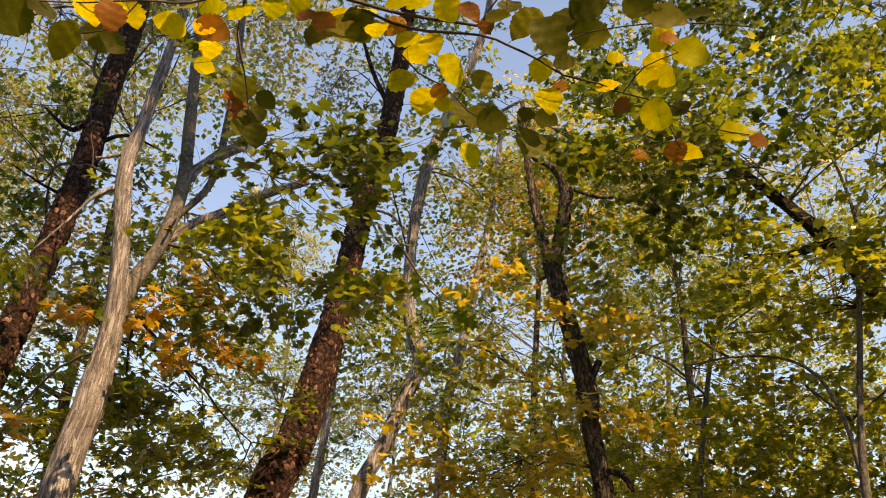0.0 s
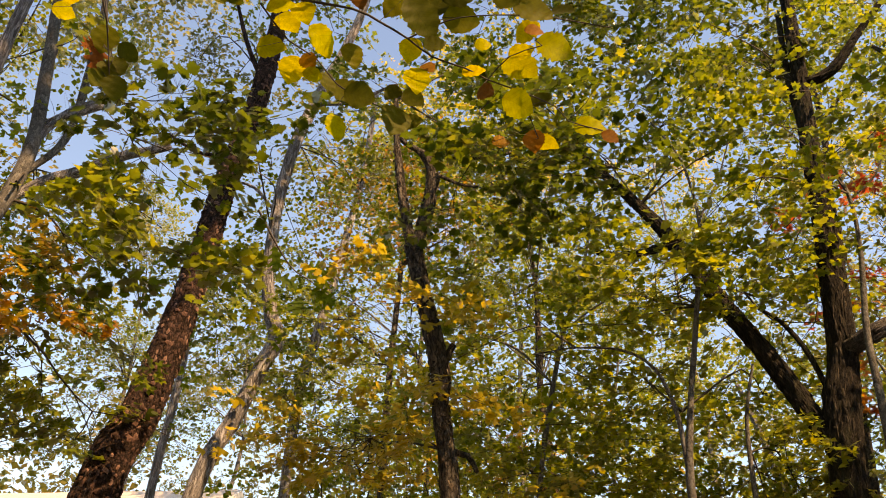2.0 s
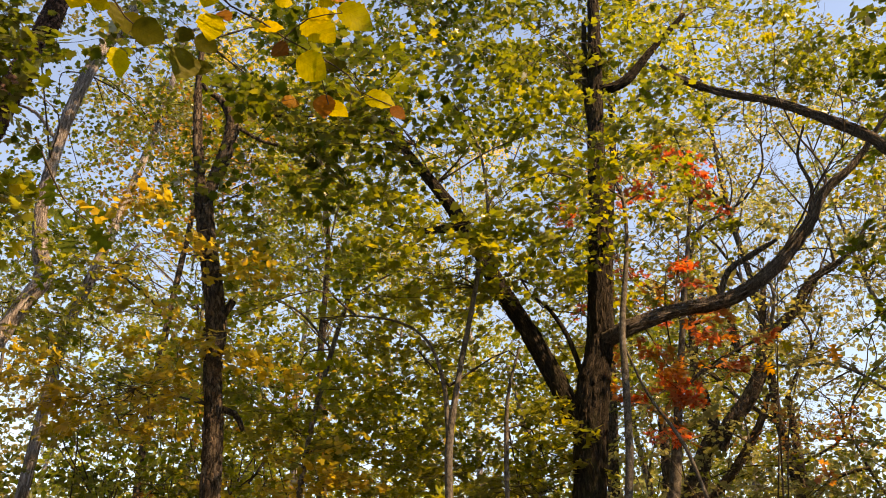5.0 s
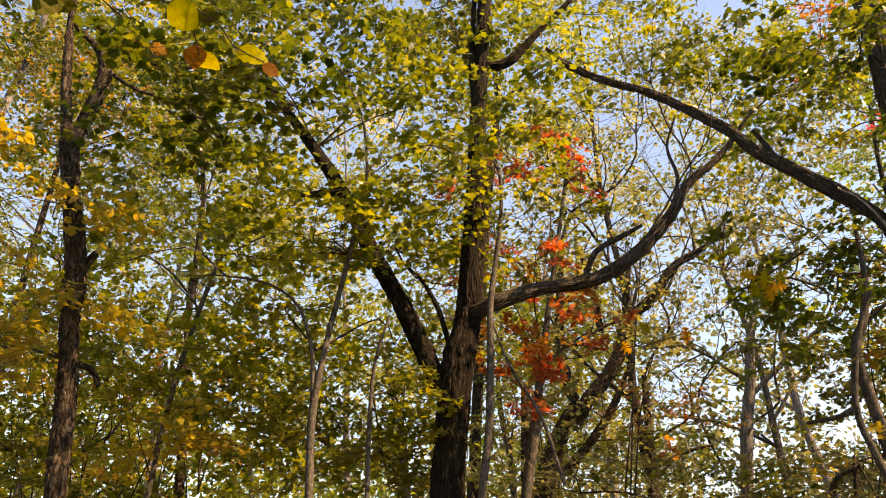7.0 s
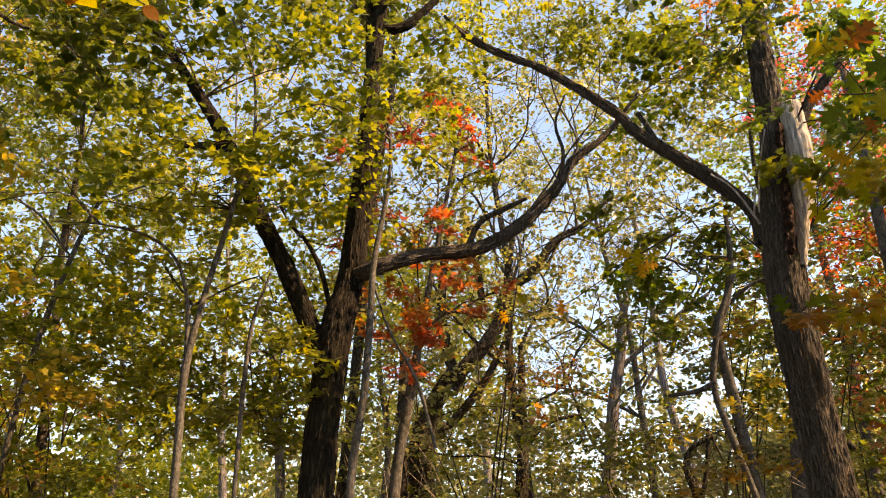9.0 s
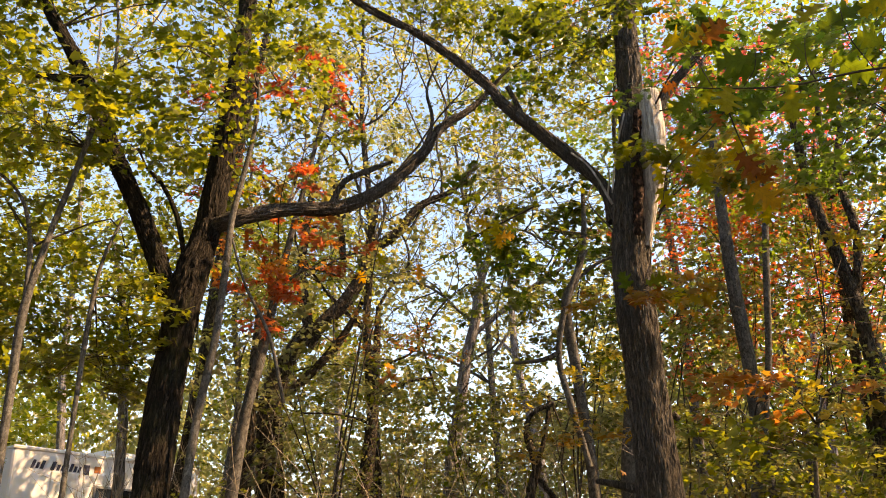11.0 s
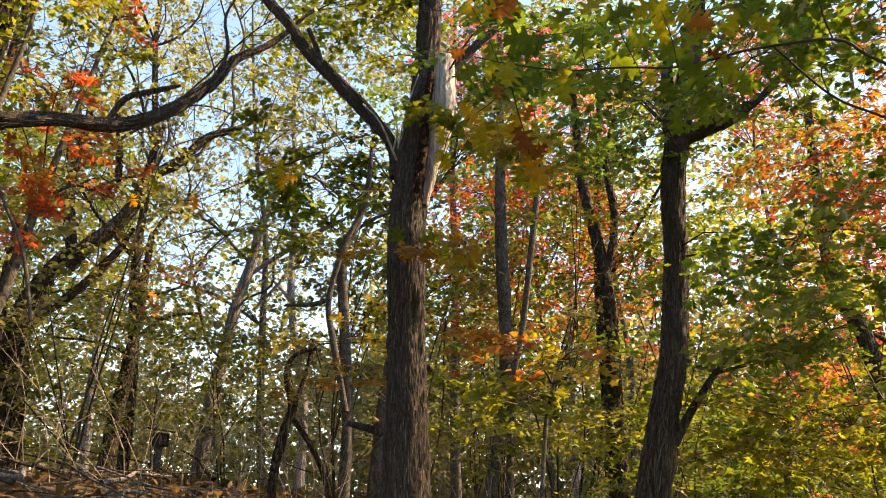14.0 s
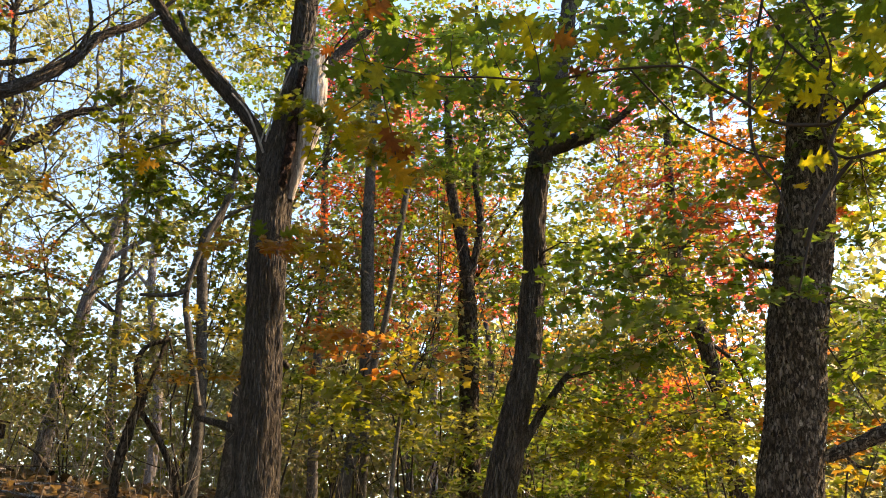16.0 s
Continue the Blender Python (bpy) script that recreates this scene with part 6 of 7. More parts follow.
for x, y, h, n, col, seed in ((3.4, 13.4, 2.0, 10, "lime", 802), (-1.2, 15.5, 3.4, 9, "green", 803)):
    shrub(x, y, h, col, n, seed, "small sparse leafy bush on the rise")

for k, (az, d, h, col) in enumerate([(4, 13.5, 5.0, "lime"), (8, 14.5, 5.5, "yellow"), (12, 13, 5.0, "lime"), (16, 14, 5.5, "gold"), (19, 12.5, 4.0, "lime"),
                                     (60, 14.5, 4.6, "pale"), (66, 13.5, 4.4, "green"), (71, 15, 6.0, "deep"), (76, 14, 5.5, "green"), (81, 15, 6.0, "deep"), (94, 12, 6.0, "lime"), (99, 11, 5.5, "green")]):
    shrub(d * math.sin(radians(az)), d * math.cos(radians(az)), h, col, 26 if az < 30 else 17 if az < 90 else 30, 900 + k, "tall understorey bush with %s leaves" % {"lime": "yellow-green", "yellow": "yellow", "gold": "golden brown", "green": "green", "deep": "fresh green", "orange": "orange", "pale": "pale green"}[col])

# low brush along the foot of the woods
for k in range(9):
    az = 81 + 16 * (k + rng.uniform(0.1, 0.9)) / 9
    d = (13.5, 17.0, 22.0)[k % 3] + rng.uniform(-1.0, 1.0)
    col = ("deep", "lime", "deep", "deep", "orange")[k % 5]
    shrub(d * math.sin(radians(az)), d * math.cos(radians(az)), rng.uniform(2.2, 3.2), col, 24, 1000 + k, "low brush with %s leaves at the foot of the woods" % {"deep": "fresh green", "lime": "yellow-green", "orange": "orange"}[col], 0.115)

# red and crimson maples among the woods
for az, d, h, cols, lab, seed in ((74, 19, 10, ["red", "lime", "deep", "pink"], "green and red", 195), (79, 21.5, 11.5, ["pink", "orange", "yellow"], "crimson and orange", 196), (88.5, 21, 11.5, ["pink", "red", "orange"], "crimson and red", 197), (92.5, 23, 15.5, ["orange", "yellow", "orange", "pink"], "orange and yellow", 198)):
    far_tree(d * math.sin(radians(az)), d * math.cos(radians(az)), h, "grey", cols, 30, seed, "slender maple with %s autumn leaves" % lab, 2.1, leaf=0.11, gaps=0.2)

# tree added sunward of the camper to shade it
far_tree(14.0, 16.2, 8.5, "grey", ["lime", "green", "lime"], 40, 190, "leafy tree with yellow-green foliage added to shade the camper", 2.4, leaf=0.12, gaps=0.1)

# unseen canopy added sunward, above and behind the walk, to dapple the light
for k, (x, y, h) in enumerate([(6, -8.5, 12.5), (-1, -10, 13), (2.8, -2.4, 13), (-2.5, -4.5, 12)]):
    it = far_tree(x, y, h, ("oak", "dark", "grey")[k % 3], ["green", "lime", "green"], 15, 500 + k, "tall unseen canopy tree with green foliage, added for shade", 3.4 if k != 2 else 5.4, leaf=0.20, gaps=0.3)
    # extra clumps overhead, out of view, placed only to cast shade
    if k == 2:
        crown(it, [((px, py, 12.6 + 0.5 * q), (1.7, 1.7, 0.7), 27, ("green", "lime")[q % 2], "mite", 0.21, 1.2, 0.3, None) for q, (px, py) in enumerate([(-1.2, 4.6), (1.0, 5.6), (-1.5, 1.8), (1.4, 2.6), (4.6, 5.6), (6.4, 4.4), (0.1, 3.5), (2.7, 3.7), (-0.4, 0.2), (3.0, -0.4), (1.6, 0.6), (2.2, -1.6), (3.8, 1.6), (4.5, -0.8), (3.6, 2.9), (4.7, 3.2), (2.8, 5.4), (5.6, 6.3), (3.4, -2.8)])], 61)
    # out-of-view clumps added to shade the crowns on the right
    if k == 0:
        crown(it, [((px, py, pz), (1.5, 1.5, 0.7), 26, "green", "mite", 0.21, 1.2, 0.2, None) for px, py, pz in ((11.3, -3.0, 11.8), (10.2, -4.4, 11.2), (12.6, -4.6, 12.0))], 63)

# unseen woods added behind and beside the walk to cut the sky light
for k in range(26):
    az = 124 + 172 * (k + rng.uniform(0.2, 0.8)) / 26
    d = (8.5, 13.0)[k % 2] + rng.uniform(-1, 1)
    if az < 172:
        d = 25 + 4 * (k % 2)
    far_tree(d * math.sin(radians(az)), d * math.cos(radians(az)), rng.uniform(9, 11) + 0.25 * (d - 8), ("oak", "dark", "grey")[k % 3], ["green", "lime", "olive"], 5, 600 + k, "unseen leafy tree added behind the path to cut sky light", 3.3, leaf=0.42, gaps=0.1, bare=False)

# distant woods, their haze put into the leaf colours
dr = np.random.default_rng(77)
nd = 345000
daz = np.radians(dr.uniform(-46, 112, nd))
dd = dr.uniform(29, 48, nd)
dz = np.where(dr.random(nd) < 0.62, dr.uniform(-0.5, 8.0, nd), dr.gamma(2.4, 3.6, nd))
P = np.column_stack([dd * np.sin(daz), dd * np.cos(daz), dz + 1.6])
lump = np.array([noise.noise(Vector((p[0] * 0.25, p[1] * 0.25, p[2] * 0.35))) for p in P])
paz = np.degrees(np.arctan2(P[:, 0], P[:, 1]))
sure = np.where((paz > 61) & (paz < 92), 14.0, np.where(paz > 33, 2.2, np.where(paz > 6, 6.0, 2.5)))
ok = ((dz < sure) & ((lump > -0.28) | (paz < 63))) | (lump > np.where(paz > 61, -0.30, -0.2) + 0.014 * dz)
ok &= (paz < 92.3) | (paz > 98.0) | (dz < 2.6) | (dr.random(nd) < 0.25)
P, paz, dz = P[ok], paz[ok], dz[ok]
dw = dr.normal(0, 1, P.shape)
dn = dr.normal(0, 0.6, P.shape) + np.array([0, 0, 1.0])
half = paz > 61
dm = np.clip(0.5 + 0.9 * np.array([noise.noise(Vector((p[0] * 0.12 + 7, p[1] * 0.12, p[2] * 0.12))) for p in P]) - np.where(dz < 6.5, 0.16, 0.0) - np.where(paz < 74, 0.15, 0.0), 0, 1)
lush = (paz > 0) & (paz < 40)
for mask, col, lab in ((~lush & ((~half & ((paz > 0) | (dm < 0.2))) | (half & (dm < 0.36))), "haze", "distant woods of leaves greyed for haze"), ((lush & (dm < 0.28)) | (half & (dm >= 0.36) & (dm < 0.54)), "pale", "distant woods of leaves paled for sunlit haze"), ((lush & (dm >= 0.28)) | (half & (dm >= 0.54) & (dm < 0.74)), "lime", "distant woods of yellow-green leaves"), (half & (dm >= 0.74) & (dm < 0.88), "orange", "distant woods of orange leaves"), ((paz <= 0) & (dm >= 0.2), "olive", "distant woods of dull olive leaves"), (half & (dm >= 0.88), "pink", "distant woods of crimson leaves")):
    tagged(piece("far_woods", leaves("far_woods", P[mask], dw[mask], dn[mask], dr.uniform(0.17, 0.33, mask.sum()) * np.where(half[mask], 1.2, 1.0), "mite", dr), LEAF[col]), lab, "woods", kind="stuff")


# ---- house and camper beyond the trees ----
def box_bm(bm, lo, hi, bevel=0.0):
    r = bmesh.ops.create_cube(bm, size=1.0)
    for v in r["verts"]:
        v.co = Vector([lo[k] + (v.co[k] + 0.5) * (hi[k] - lo[k]) for k in range(3)])
    if bevel:
        es = list({e for v in r["verts"] for e in v.link_edges})
        bmesh.ops.bevel(bm, geom=es, offset=bevel, segments=3, affect="EDGES", profile=0.5)
    return bm


def slab_bm(bm, corners, thick):
    """A slab from four corners, thickened downwards."""
    n = (Vector(corners[1]) - Vector(corners[0])).cross(Vector(corners[3]) - Vector(corners[0])).normalized()
    if n.z < 0:
        n = -n
    top = [bm.verts.new(c) for c in corners]
    low = [bm.verts.new(Vector(c) - n * thick) for c in corners]
    bm.faces.new(top)
    bm.faces.new(low[::-1])
    for k in range(4):
        bm.faces.new((top[k], low[k], low[(k + 1) % 4], top[(k + 1) % 4]))
    bmesh.ops.recalc_face_normals(bm, faces=bm.faces[:])
    return bm


SHINGLE = plain_material("tan_shingles", (0.62, 0.54, 0.46), 0.9, 30, 0.25, bump=0.4)
WHITE = plain_material("white_trim_paint", (0.78, 0.78, 0.76), 0.55, 3, 0.08)
BROWN = plain_material("brown_siding", (0.20, 0.12, 0.075), 0.8, 5, 0.2)
house = new("house")
HO = Vector((-4.6, 24.8, ground_height(-4.6, 24.8)))
house.location = HO
tagged(house, "house with a tan shingled roof and white fascia behind the trees", "house")
ridge_a, ridge_b = Vector((-1.1, 24.0, 8.35)), Vector((-8.6, 25.9, 8.35))
slope_f, slope_b = Vector((-1.05, -4.1, -2.3)), Vector((1.05, 4.1, -2.3))
A, B = ridge_a - HO, ridge_b - HO
part("roof", slab_bm(bmesh.new(), [A, B, B + slope_f, A + slope_f], 0.12), SHINGLE, house, "sunlit tan shingle roof slope")
part("roof", slab_bm(bmesh.new(), [A, B, B + slope_b, A + slope_b], 0.12), SHINGLE, house)
out = (A - B).normalized()
for sl in (slope_f, slope_b):
    part("fascia", slab_bm(bmesh.new(), [A + out * 0.06 + Vector((0, 0, -0.01)), A + out * 0.005 + Vector((0, 0, -0.01)), A + sl + out * 0.005 + Vector((0, 0, -0.01)), A + sl + out * 0.06 + Vector((0, 0, -0.01))], 0.26), WHITE, house, "white painted fascia board")
for sl in (slope_f, slope_b):
    e = sl * 1.0
    part("gutter", slab_bm(bmesh.new(), [A + e, B + e, B + e + Vector((sl.x, sl.y, 0)).normalized() * 0.12, A + e + Vector((sl.x, sl.y, 0)).normalized() * 0.12], 0.1), WHITE, house)
wall = bmesh.new()
ins = 0.92
pts = []
for P0 in (A - out * 0.3, B + out * 0.3):
    f0, b0 = P0 + slope_f * ins, P0 + slope_b * ins
    pts.append([wall.verts.new(v) for v in (Vector((f0.x, f0.y, -0.5)), f0 + Vector((0, 0, -0.16)), P0 + Vector((0, 0, -0.18)), b0 + Vector((0, 0, -0.16)), Vector((b0.x, b0.y, -0.5)))])
wall.faces.new(pts[0])
wall.faces.new(pts[1][::-1])
for k in range(5):
    wall.faces.new((pts[0][k], pts[1][k], pts[1][(k + 1) % 5], pts[0][(k + 1) % 5]))
bmesh.ops.recalc_face_normals(wall, faces=wall.faces[:])
part("wall", wall, BROWN, house, "brown sided house wall")

CAMPER_WHITE = plain_material("white_camper_skin", (0.82, 0.83, 0.85), 0.4, 1.2, 0.12)
NAVY = plain_material("navy_decal", (0.02, 0.025, 0.07), 0.5, 3, 0.1)
GLASS = plain_material("dark_tinted_glass", (0.015, 0.017, 0.02), 0.08, 2, 0.1)
GREYTRIM = plain_material("grey_trim", (0.25, 0.25, 0.26), 0.5, 3, 0.1)
ORANGE = plain_material("orange_decal", (0.55, 0.16, 0.03), 0.5, 3, 0.1)
RUBBER = plain_material("tyre_rubber", (0.02, 0.02, 0.02), 0.9, 20, 0.2)
camper = new("camper")
CX, CY = 9.2, 19.0
CG = ground_height(10, 20)
camper.location = (CX, CY, CG)
tagged(camper, "white travel trailer with dark blue side lettering parked on the rise", "camper")
CL, CW, CT = 4.8, 2.3, 4.9 - CG
part("body", box_bm(bmesh.new(), (0, 0, 0.42), (CL, CW, CT), 0.09), CAMPER_WHITE, camper)
part("roof_edge", box_bm(bmesh.new(), (-0.02, -0.03, CT - 0.1), (CL + 0.02, CW + 0.03, CT - 0.03), 0.02), WHITE, camper, "white rounded roof rail")
part("air_conditioner", box_bm(bmesh.new(), (2.5, 0.7, CT - 0.01), (3.4, 1.5, CT + 0.24), 0.07), WHITE, camper, "white rooftop air conditioner housing")
for wx in (1.95,):
    w = part("window", box_bm(bmesh.new(), (wx, -0.035, CT - 1.25), (wx + 1.15, 0.01, CT - 0.72), 0.03), GREYTRIM, camper, "tinted window in a dark frame")
    part("pane", box_bm(bmesh.new(), (wx + 0.05, -0.046, CT - 1.2), (wx + 1.1, -0.03, CT - 0.77), 0.004), GLASS, w)
door = part("door", box_bm(bmesh.new(), (0.9, -0.03, 0.55), (1.5, 0.01, CT - 0.5), 0.02), WHITE, camper)
part("handle", box_bm(bmesh.new(), (1.4, -0.06, 1.35), (1.46, -0.02, 1.5), 0.008), GREYTRIM, door)
part("stripe", box_bm(bmesh.new(), (0.1, -0.012, 0.95), (CL - 0.1, 0.005, 1.05), 0.002), NAVY, camper, "dark blue side stripe")
# maker's lettering on the side stands as plain slanted bars
lx = 0.42
for wd in (0.11, 0.10, 0.12, -0.12, 0.14, 0.10, 0.10, 0.09, 0.11, 0.10, 0.09):
    if wd > 0:
        bm = box_bm(bmesh.new(), (lx, -0.013, CT - 0.47), (lx + wd * 0.62, 0.004, CT - 0.29 - (0.05 if wd < 0.11 else 0)), 0.0015)
        for v in bm.verts:
            v.co.x += (v.co.z - CT + 0.47) * 0.3
        part("lettering_bar", bm, NAVY, camper)
    lx += abs(wd)
part("decal", box_bm(bmesh.new(), (lx + 0.05, -0.013, CT - 0.5), (lx + 0.2, 0.004, CT - 0.28), 0.01), NAVY, camper, "dark blue badge shape")
part("decal", box_bm(bmesh.new(), (lx + 0.32, -0.013, CT - 0.44), (lx + 0.48, 0.004, CT - 0.29), 0.01), ORANGE, camper, "orange badge shape")
for wx in (2.0, 2.8):
    for yy in (0.02, CW - 0.24):
        bm = bmesh.new()
        bmesh.ops.create_cone(bm, cap_ends=True, segments=24, radius1=0.34, radius2=0.34, depth=0.22, matrix=Matrix.Translation((wx, yy + 0.11, 0.3)) @ Matrix.Rotation(radians(90), 4, "X"))
        wh = part("wheel", bm, RUBBER, camper)
        bm = bmesh.new()
        bmesh.ops.create_cone(bm, cap_ends=True, segments=20, radius1=0.19, radius2=0.16, depth=0.24, matrix=Matrix.Translation((wx, yy + 0.11, 0.3)) @ Matrix.Rotation(radians(90), 4, "X"))
        part("rim", bm, GREYTRIM, wh)

# nesting box on a post at the bank
nest = new("birdhouse")
NG = ground_height(8.67, 7.24)
nest.location = (8.67, 7.24, NG)
tagged(nest, "small weathered wooden birdhouse on a post", "birdhouse")
NZ = 2.52 - NG
part("post", box_bm(bmesh.new(), (-0.035, -0.035, -0.3), (0.035, 0.035, NZ), 0.006), BARK["grey"], nest)
part("box", box_bm(bmesh.new(), (-0.085, -0.085, NZ), (0.085, 0.085, NZ + 0.16), 0.005), BARK["dark"], nest)
part("roof", slab_bm(bmesh.new(), [(-0.12, -0.13, NZ + 0.19), (0.12, -0.13, NZ + 0.19), (0.12, 0.12, NZ + 0.23), (-0.12, 0.12, NZ + 0.23)], 0.02), BARK["dark"], nest)


# ---- bank: dry leaves, fallen wood, dead stalks ----
lr = np.random.default_rng(9)
lx = lr.uniform(1.0, 13.0, 9000)
ly = lr.uniform(1.5, 13.0, 9000)
ok = (np.hypot(lx, ly) > 4.5) & (np.hypot(lx, ly) < 14.5)
lx, ly = lx[ok], ly[ok]
lp = np.array([(x, y, ground_height(x, y) + lr.uniform(0.0, 0.06)) for x, y in zip(lx, ly)])
DRY = leaf_material("dry_leaf", [(0, (0.085, 0.055, 0.036)), (0.5, (0.16, 0.11, 0.075)), (1, (0.28, 0.215, 0.155))], 1.0)
lit = leaves("leaf_litter", lp, lr.normal(0, 1, lp.shape) * (1, 1, 0.35), lr.normal(0, 0.55, lp.shape) + (0, 0, 1), lr.uniform(0.07, 0.15, len(lp)), "simple", lr)
tagged(piece("leaf_litter", lit, DRY), "dry brown fallen leaves on the bank", "leaf litter", kind="stuff")
pr = np.random.default_rng(19)
pp = np.array([(x, y, ground_height(x, y) + pr.uniform(0.0, 0.05)) for x, y in pr.uniform(-7, 7, (9000, 2)) if x < 1 or y < 1.5 or x * x + y * y < 20.25])
tagged(piece("leaf_litter", leaves("leaf_litter", pp, pr.normal(0, 1, pp.shape) * (1, 1, 0.35), pr.normal(0, 0.55, pp.shape) + (0, 0, 1), pr.uniform(0.06, 0.13, len(pp)), "mite", pr), DRY), "dry brown fallen leaves beside the path", "leaf litter", kind="stuff")


def fallen(points, label, bark="pale"):
    V, F = tube(points, 9, 0.06, 0.15, 0.002, seed=points[0][0])
    ob = piece("fallen_branch", mesh_from("fallen_branch", V - np.array(points[0][:3]), F), BARK[bark], at=points[0][:3])
    tagged(ob, label, "fallen branch", "fallen wood on the bank")


for k in range(64):
    a, d = radians(lr.uniform(34, 54)), lr.uniform(8.8, 11.2)
    x, y, w, ln = d * math.sin(a), d * math.cos(a), lr.uniform(0, 6.28), lr.uniform(0.5, 1.9)
    row, lay, crook = [], 0.02 + 0.0045 * k * lr.uniform(0.3, 1.0), lr.normal(0, 0.12)
    for u in (0, 0.35, 0.7, 1.0):
        xx, yy = x + math.cos(w + crook * u * 6) * ln * u + lr.normal(0, 0.04), y + math.sin(w + crook * u * 6) * ln * u + lr.normal(0, 0.04)
        row.append((xx, yy, ground_height(xx, yy) + lay + 0.10 * u * (k % 3), (0.014 + 0.016 * (k % 4 == 0)) * (1.1 - 0.8 * u)))
    fallen(row, "fallen %s branch lying in a brush pile on dry leaves" % ("pale dead", "grey weathered", "dark rotting")[k % 3], ("pale", "grey", "dark")[k % 3])

stalks = []
for k in range(330):
    a, d = radians(lr.uniform(30, 84)), lr.uniform(9.5, 17)
    x, y = d * math.sin(a), d * math.cos(a)
    g = ground_height(x, y)
    h = lr.uniform(0.7, 2.4)
    p0 = np.array((x, y, g - 0.05))
    bend = lr.normal(0, 0.17, 2)
    for q in range(4):
        p1 = p0 + np.array((bend[0] * (q + 1) * 0.4 + lr.normal(0, 0.05), bend[1] * (q + 1) * 0.4, h / 4))
        stalks.append((p0, p1, 0.0065 * (1 - q * 0.2)))
        if q > 0 and lr.random() < 0.8:
            stalks.append((p0, p0 + lr.normal(0, 0.22, 3) + np.array((0, 0, 0.22)), 0.004))
        p0 = p1
tagged(piece("dry_brush", twig_mesh("dry_brush", stalks), plain_material("dry_stalk", (0.30, 0.255, 0.205), 0.9, 6, 0.4)), "thicket of dry brown stalks along the bank", "brush", kind="stuff")


# ---- leaves close to the walk, each one its own ----
LOBED = ((0.0, 0.0), (0.03, 0.10), (0.20, 0.15), (0.21, 0.20), (0.10, 0.25), (0.11, 0.31), (0.37, 0.42), (0.36, 0.49), (0.15, 0.48), (0.15, 0.56), (0.40, 0.72), (0.35, 0.78), (0.15, 0.71), (0.13, 0.78), (0.21, 0.92), (0.08, 0.90), (0.0, 1.0))


def toothed(teeth, lobes, rng):
    """A near leaf: midrib fold, toothed or lobed rim, and a bend."""
    if lobes:
        half = [(x * rng.uniform(0.88, 1.12), u + rng.normal(0, 0.008)) for x, u in LOBED]
    else:
        half = [(0.41 * math.sin(math.pi * (k / 17) ** 0.85) ** 0.75 * (1 + teeth * (k % 2) - teeth * 0.5) * rng.uniform(0.93, 1.07) if 0 < k < 17 else 0.0, k / 17) for k in range(18)]
    n = len(half) - 1
    droop, fold, twist = rng.uniform(0.05, 0.4), rng.uniform(0.04, 0.28), rng.uniform(-0.3, 0.3)

    def lift(x, u):
        return (x, u, -droop * (u - 0.3) ** 2 + fold * abs(x) * (1 - 0.6 * abs(x)) + twist * x * u + 0.02 * math.sin(u * 23 + x * 9))

    V, F = [], []
    for k, (x, u) in enumerate(half):
        m = k / n
        V += [lift(-x, u), lift(-x * 0.5, (u + m) / 2), lift(0, m), lift(x * 0.5, (u + m) / 2), lift(x, u)]
    for k in range(n):
        for j in range(4):
            q = k * 5 + j
            F.append((q, q + 1, q + 6, q + 5))
    return mesh_from("leaf", V, F)


nr = np.random.default_rng(31)
LEAFMESH = {"hazel": [toothed(0.10, False, nr) for _ in range(8)], "shadehazel": [toothed(0.10, False, nr) for _ in range(4)], "brownhazel": [toothed(0.14, False, nr) for _ in range(4)], "oakleaf": [toothed(0, True, nr) for _ in range(6)], "goldleaf": [toothed(0, True, nr) for _ in range(5)], "brownleaf": [toothed(0.16, True, nr) for _ in range(5)]}
for kind, meshes in LEAFMESH.items():
    for me in meshes:
        me.materials.append(LEAF[kind])
BRANCH_LINES = {}


def branch(name, label, line):
    """A leafy branch, begun with its main twig."""
    base = new(name)
    base.location = line[0][:3]
    base.empty_display_size = 0.1
    tagged(base, label, "branch")
    BRANCH_LINES[base.name] = np.zeros((0, 3))
    twig(base, line)
    return base


def twig(base, line):
    """One twig of a branch as a thin tube (x, y, z, radius)."""
    had = BRANCH_LINES[base.name]
    V, F = tube(line, 7, 0.05, 0.12, 0, seed=len(had) * 0.37 + len(base.name))
    piece("twig", mesh_from("twig", V - np.array(base.location), F), BARK["twig"], base)
    BRANCH_LINES[base.name] = np.vstack([had, spline(line, 0.04)[:, :3]])


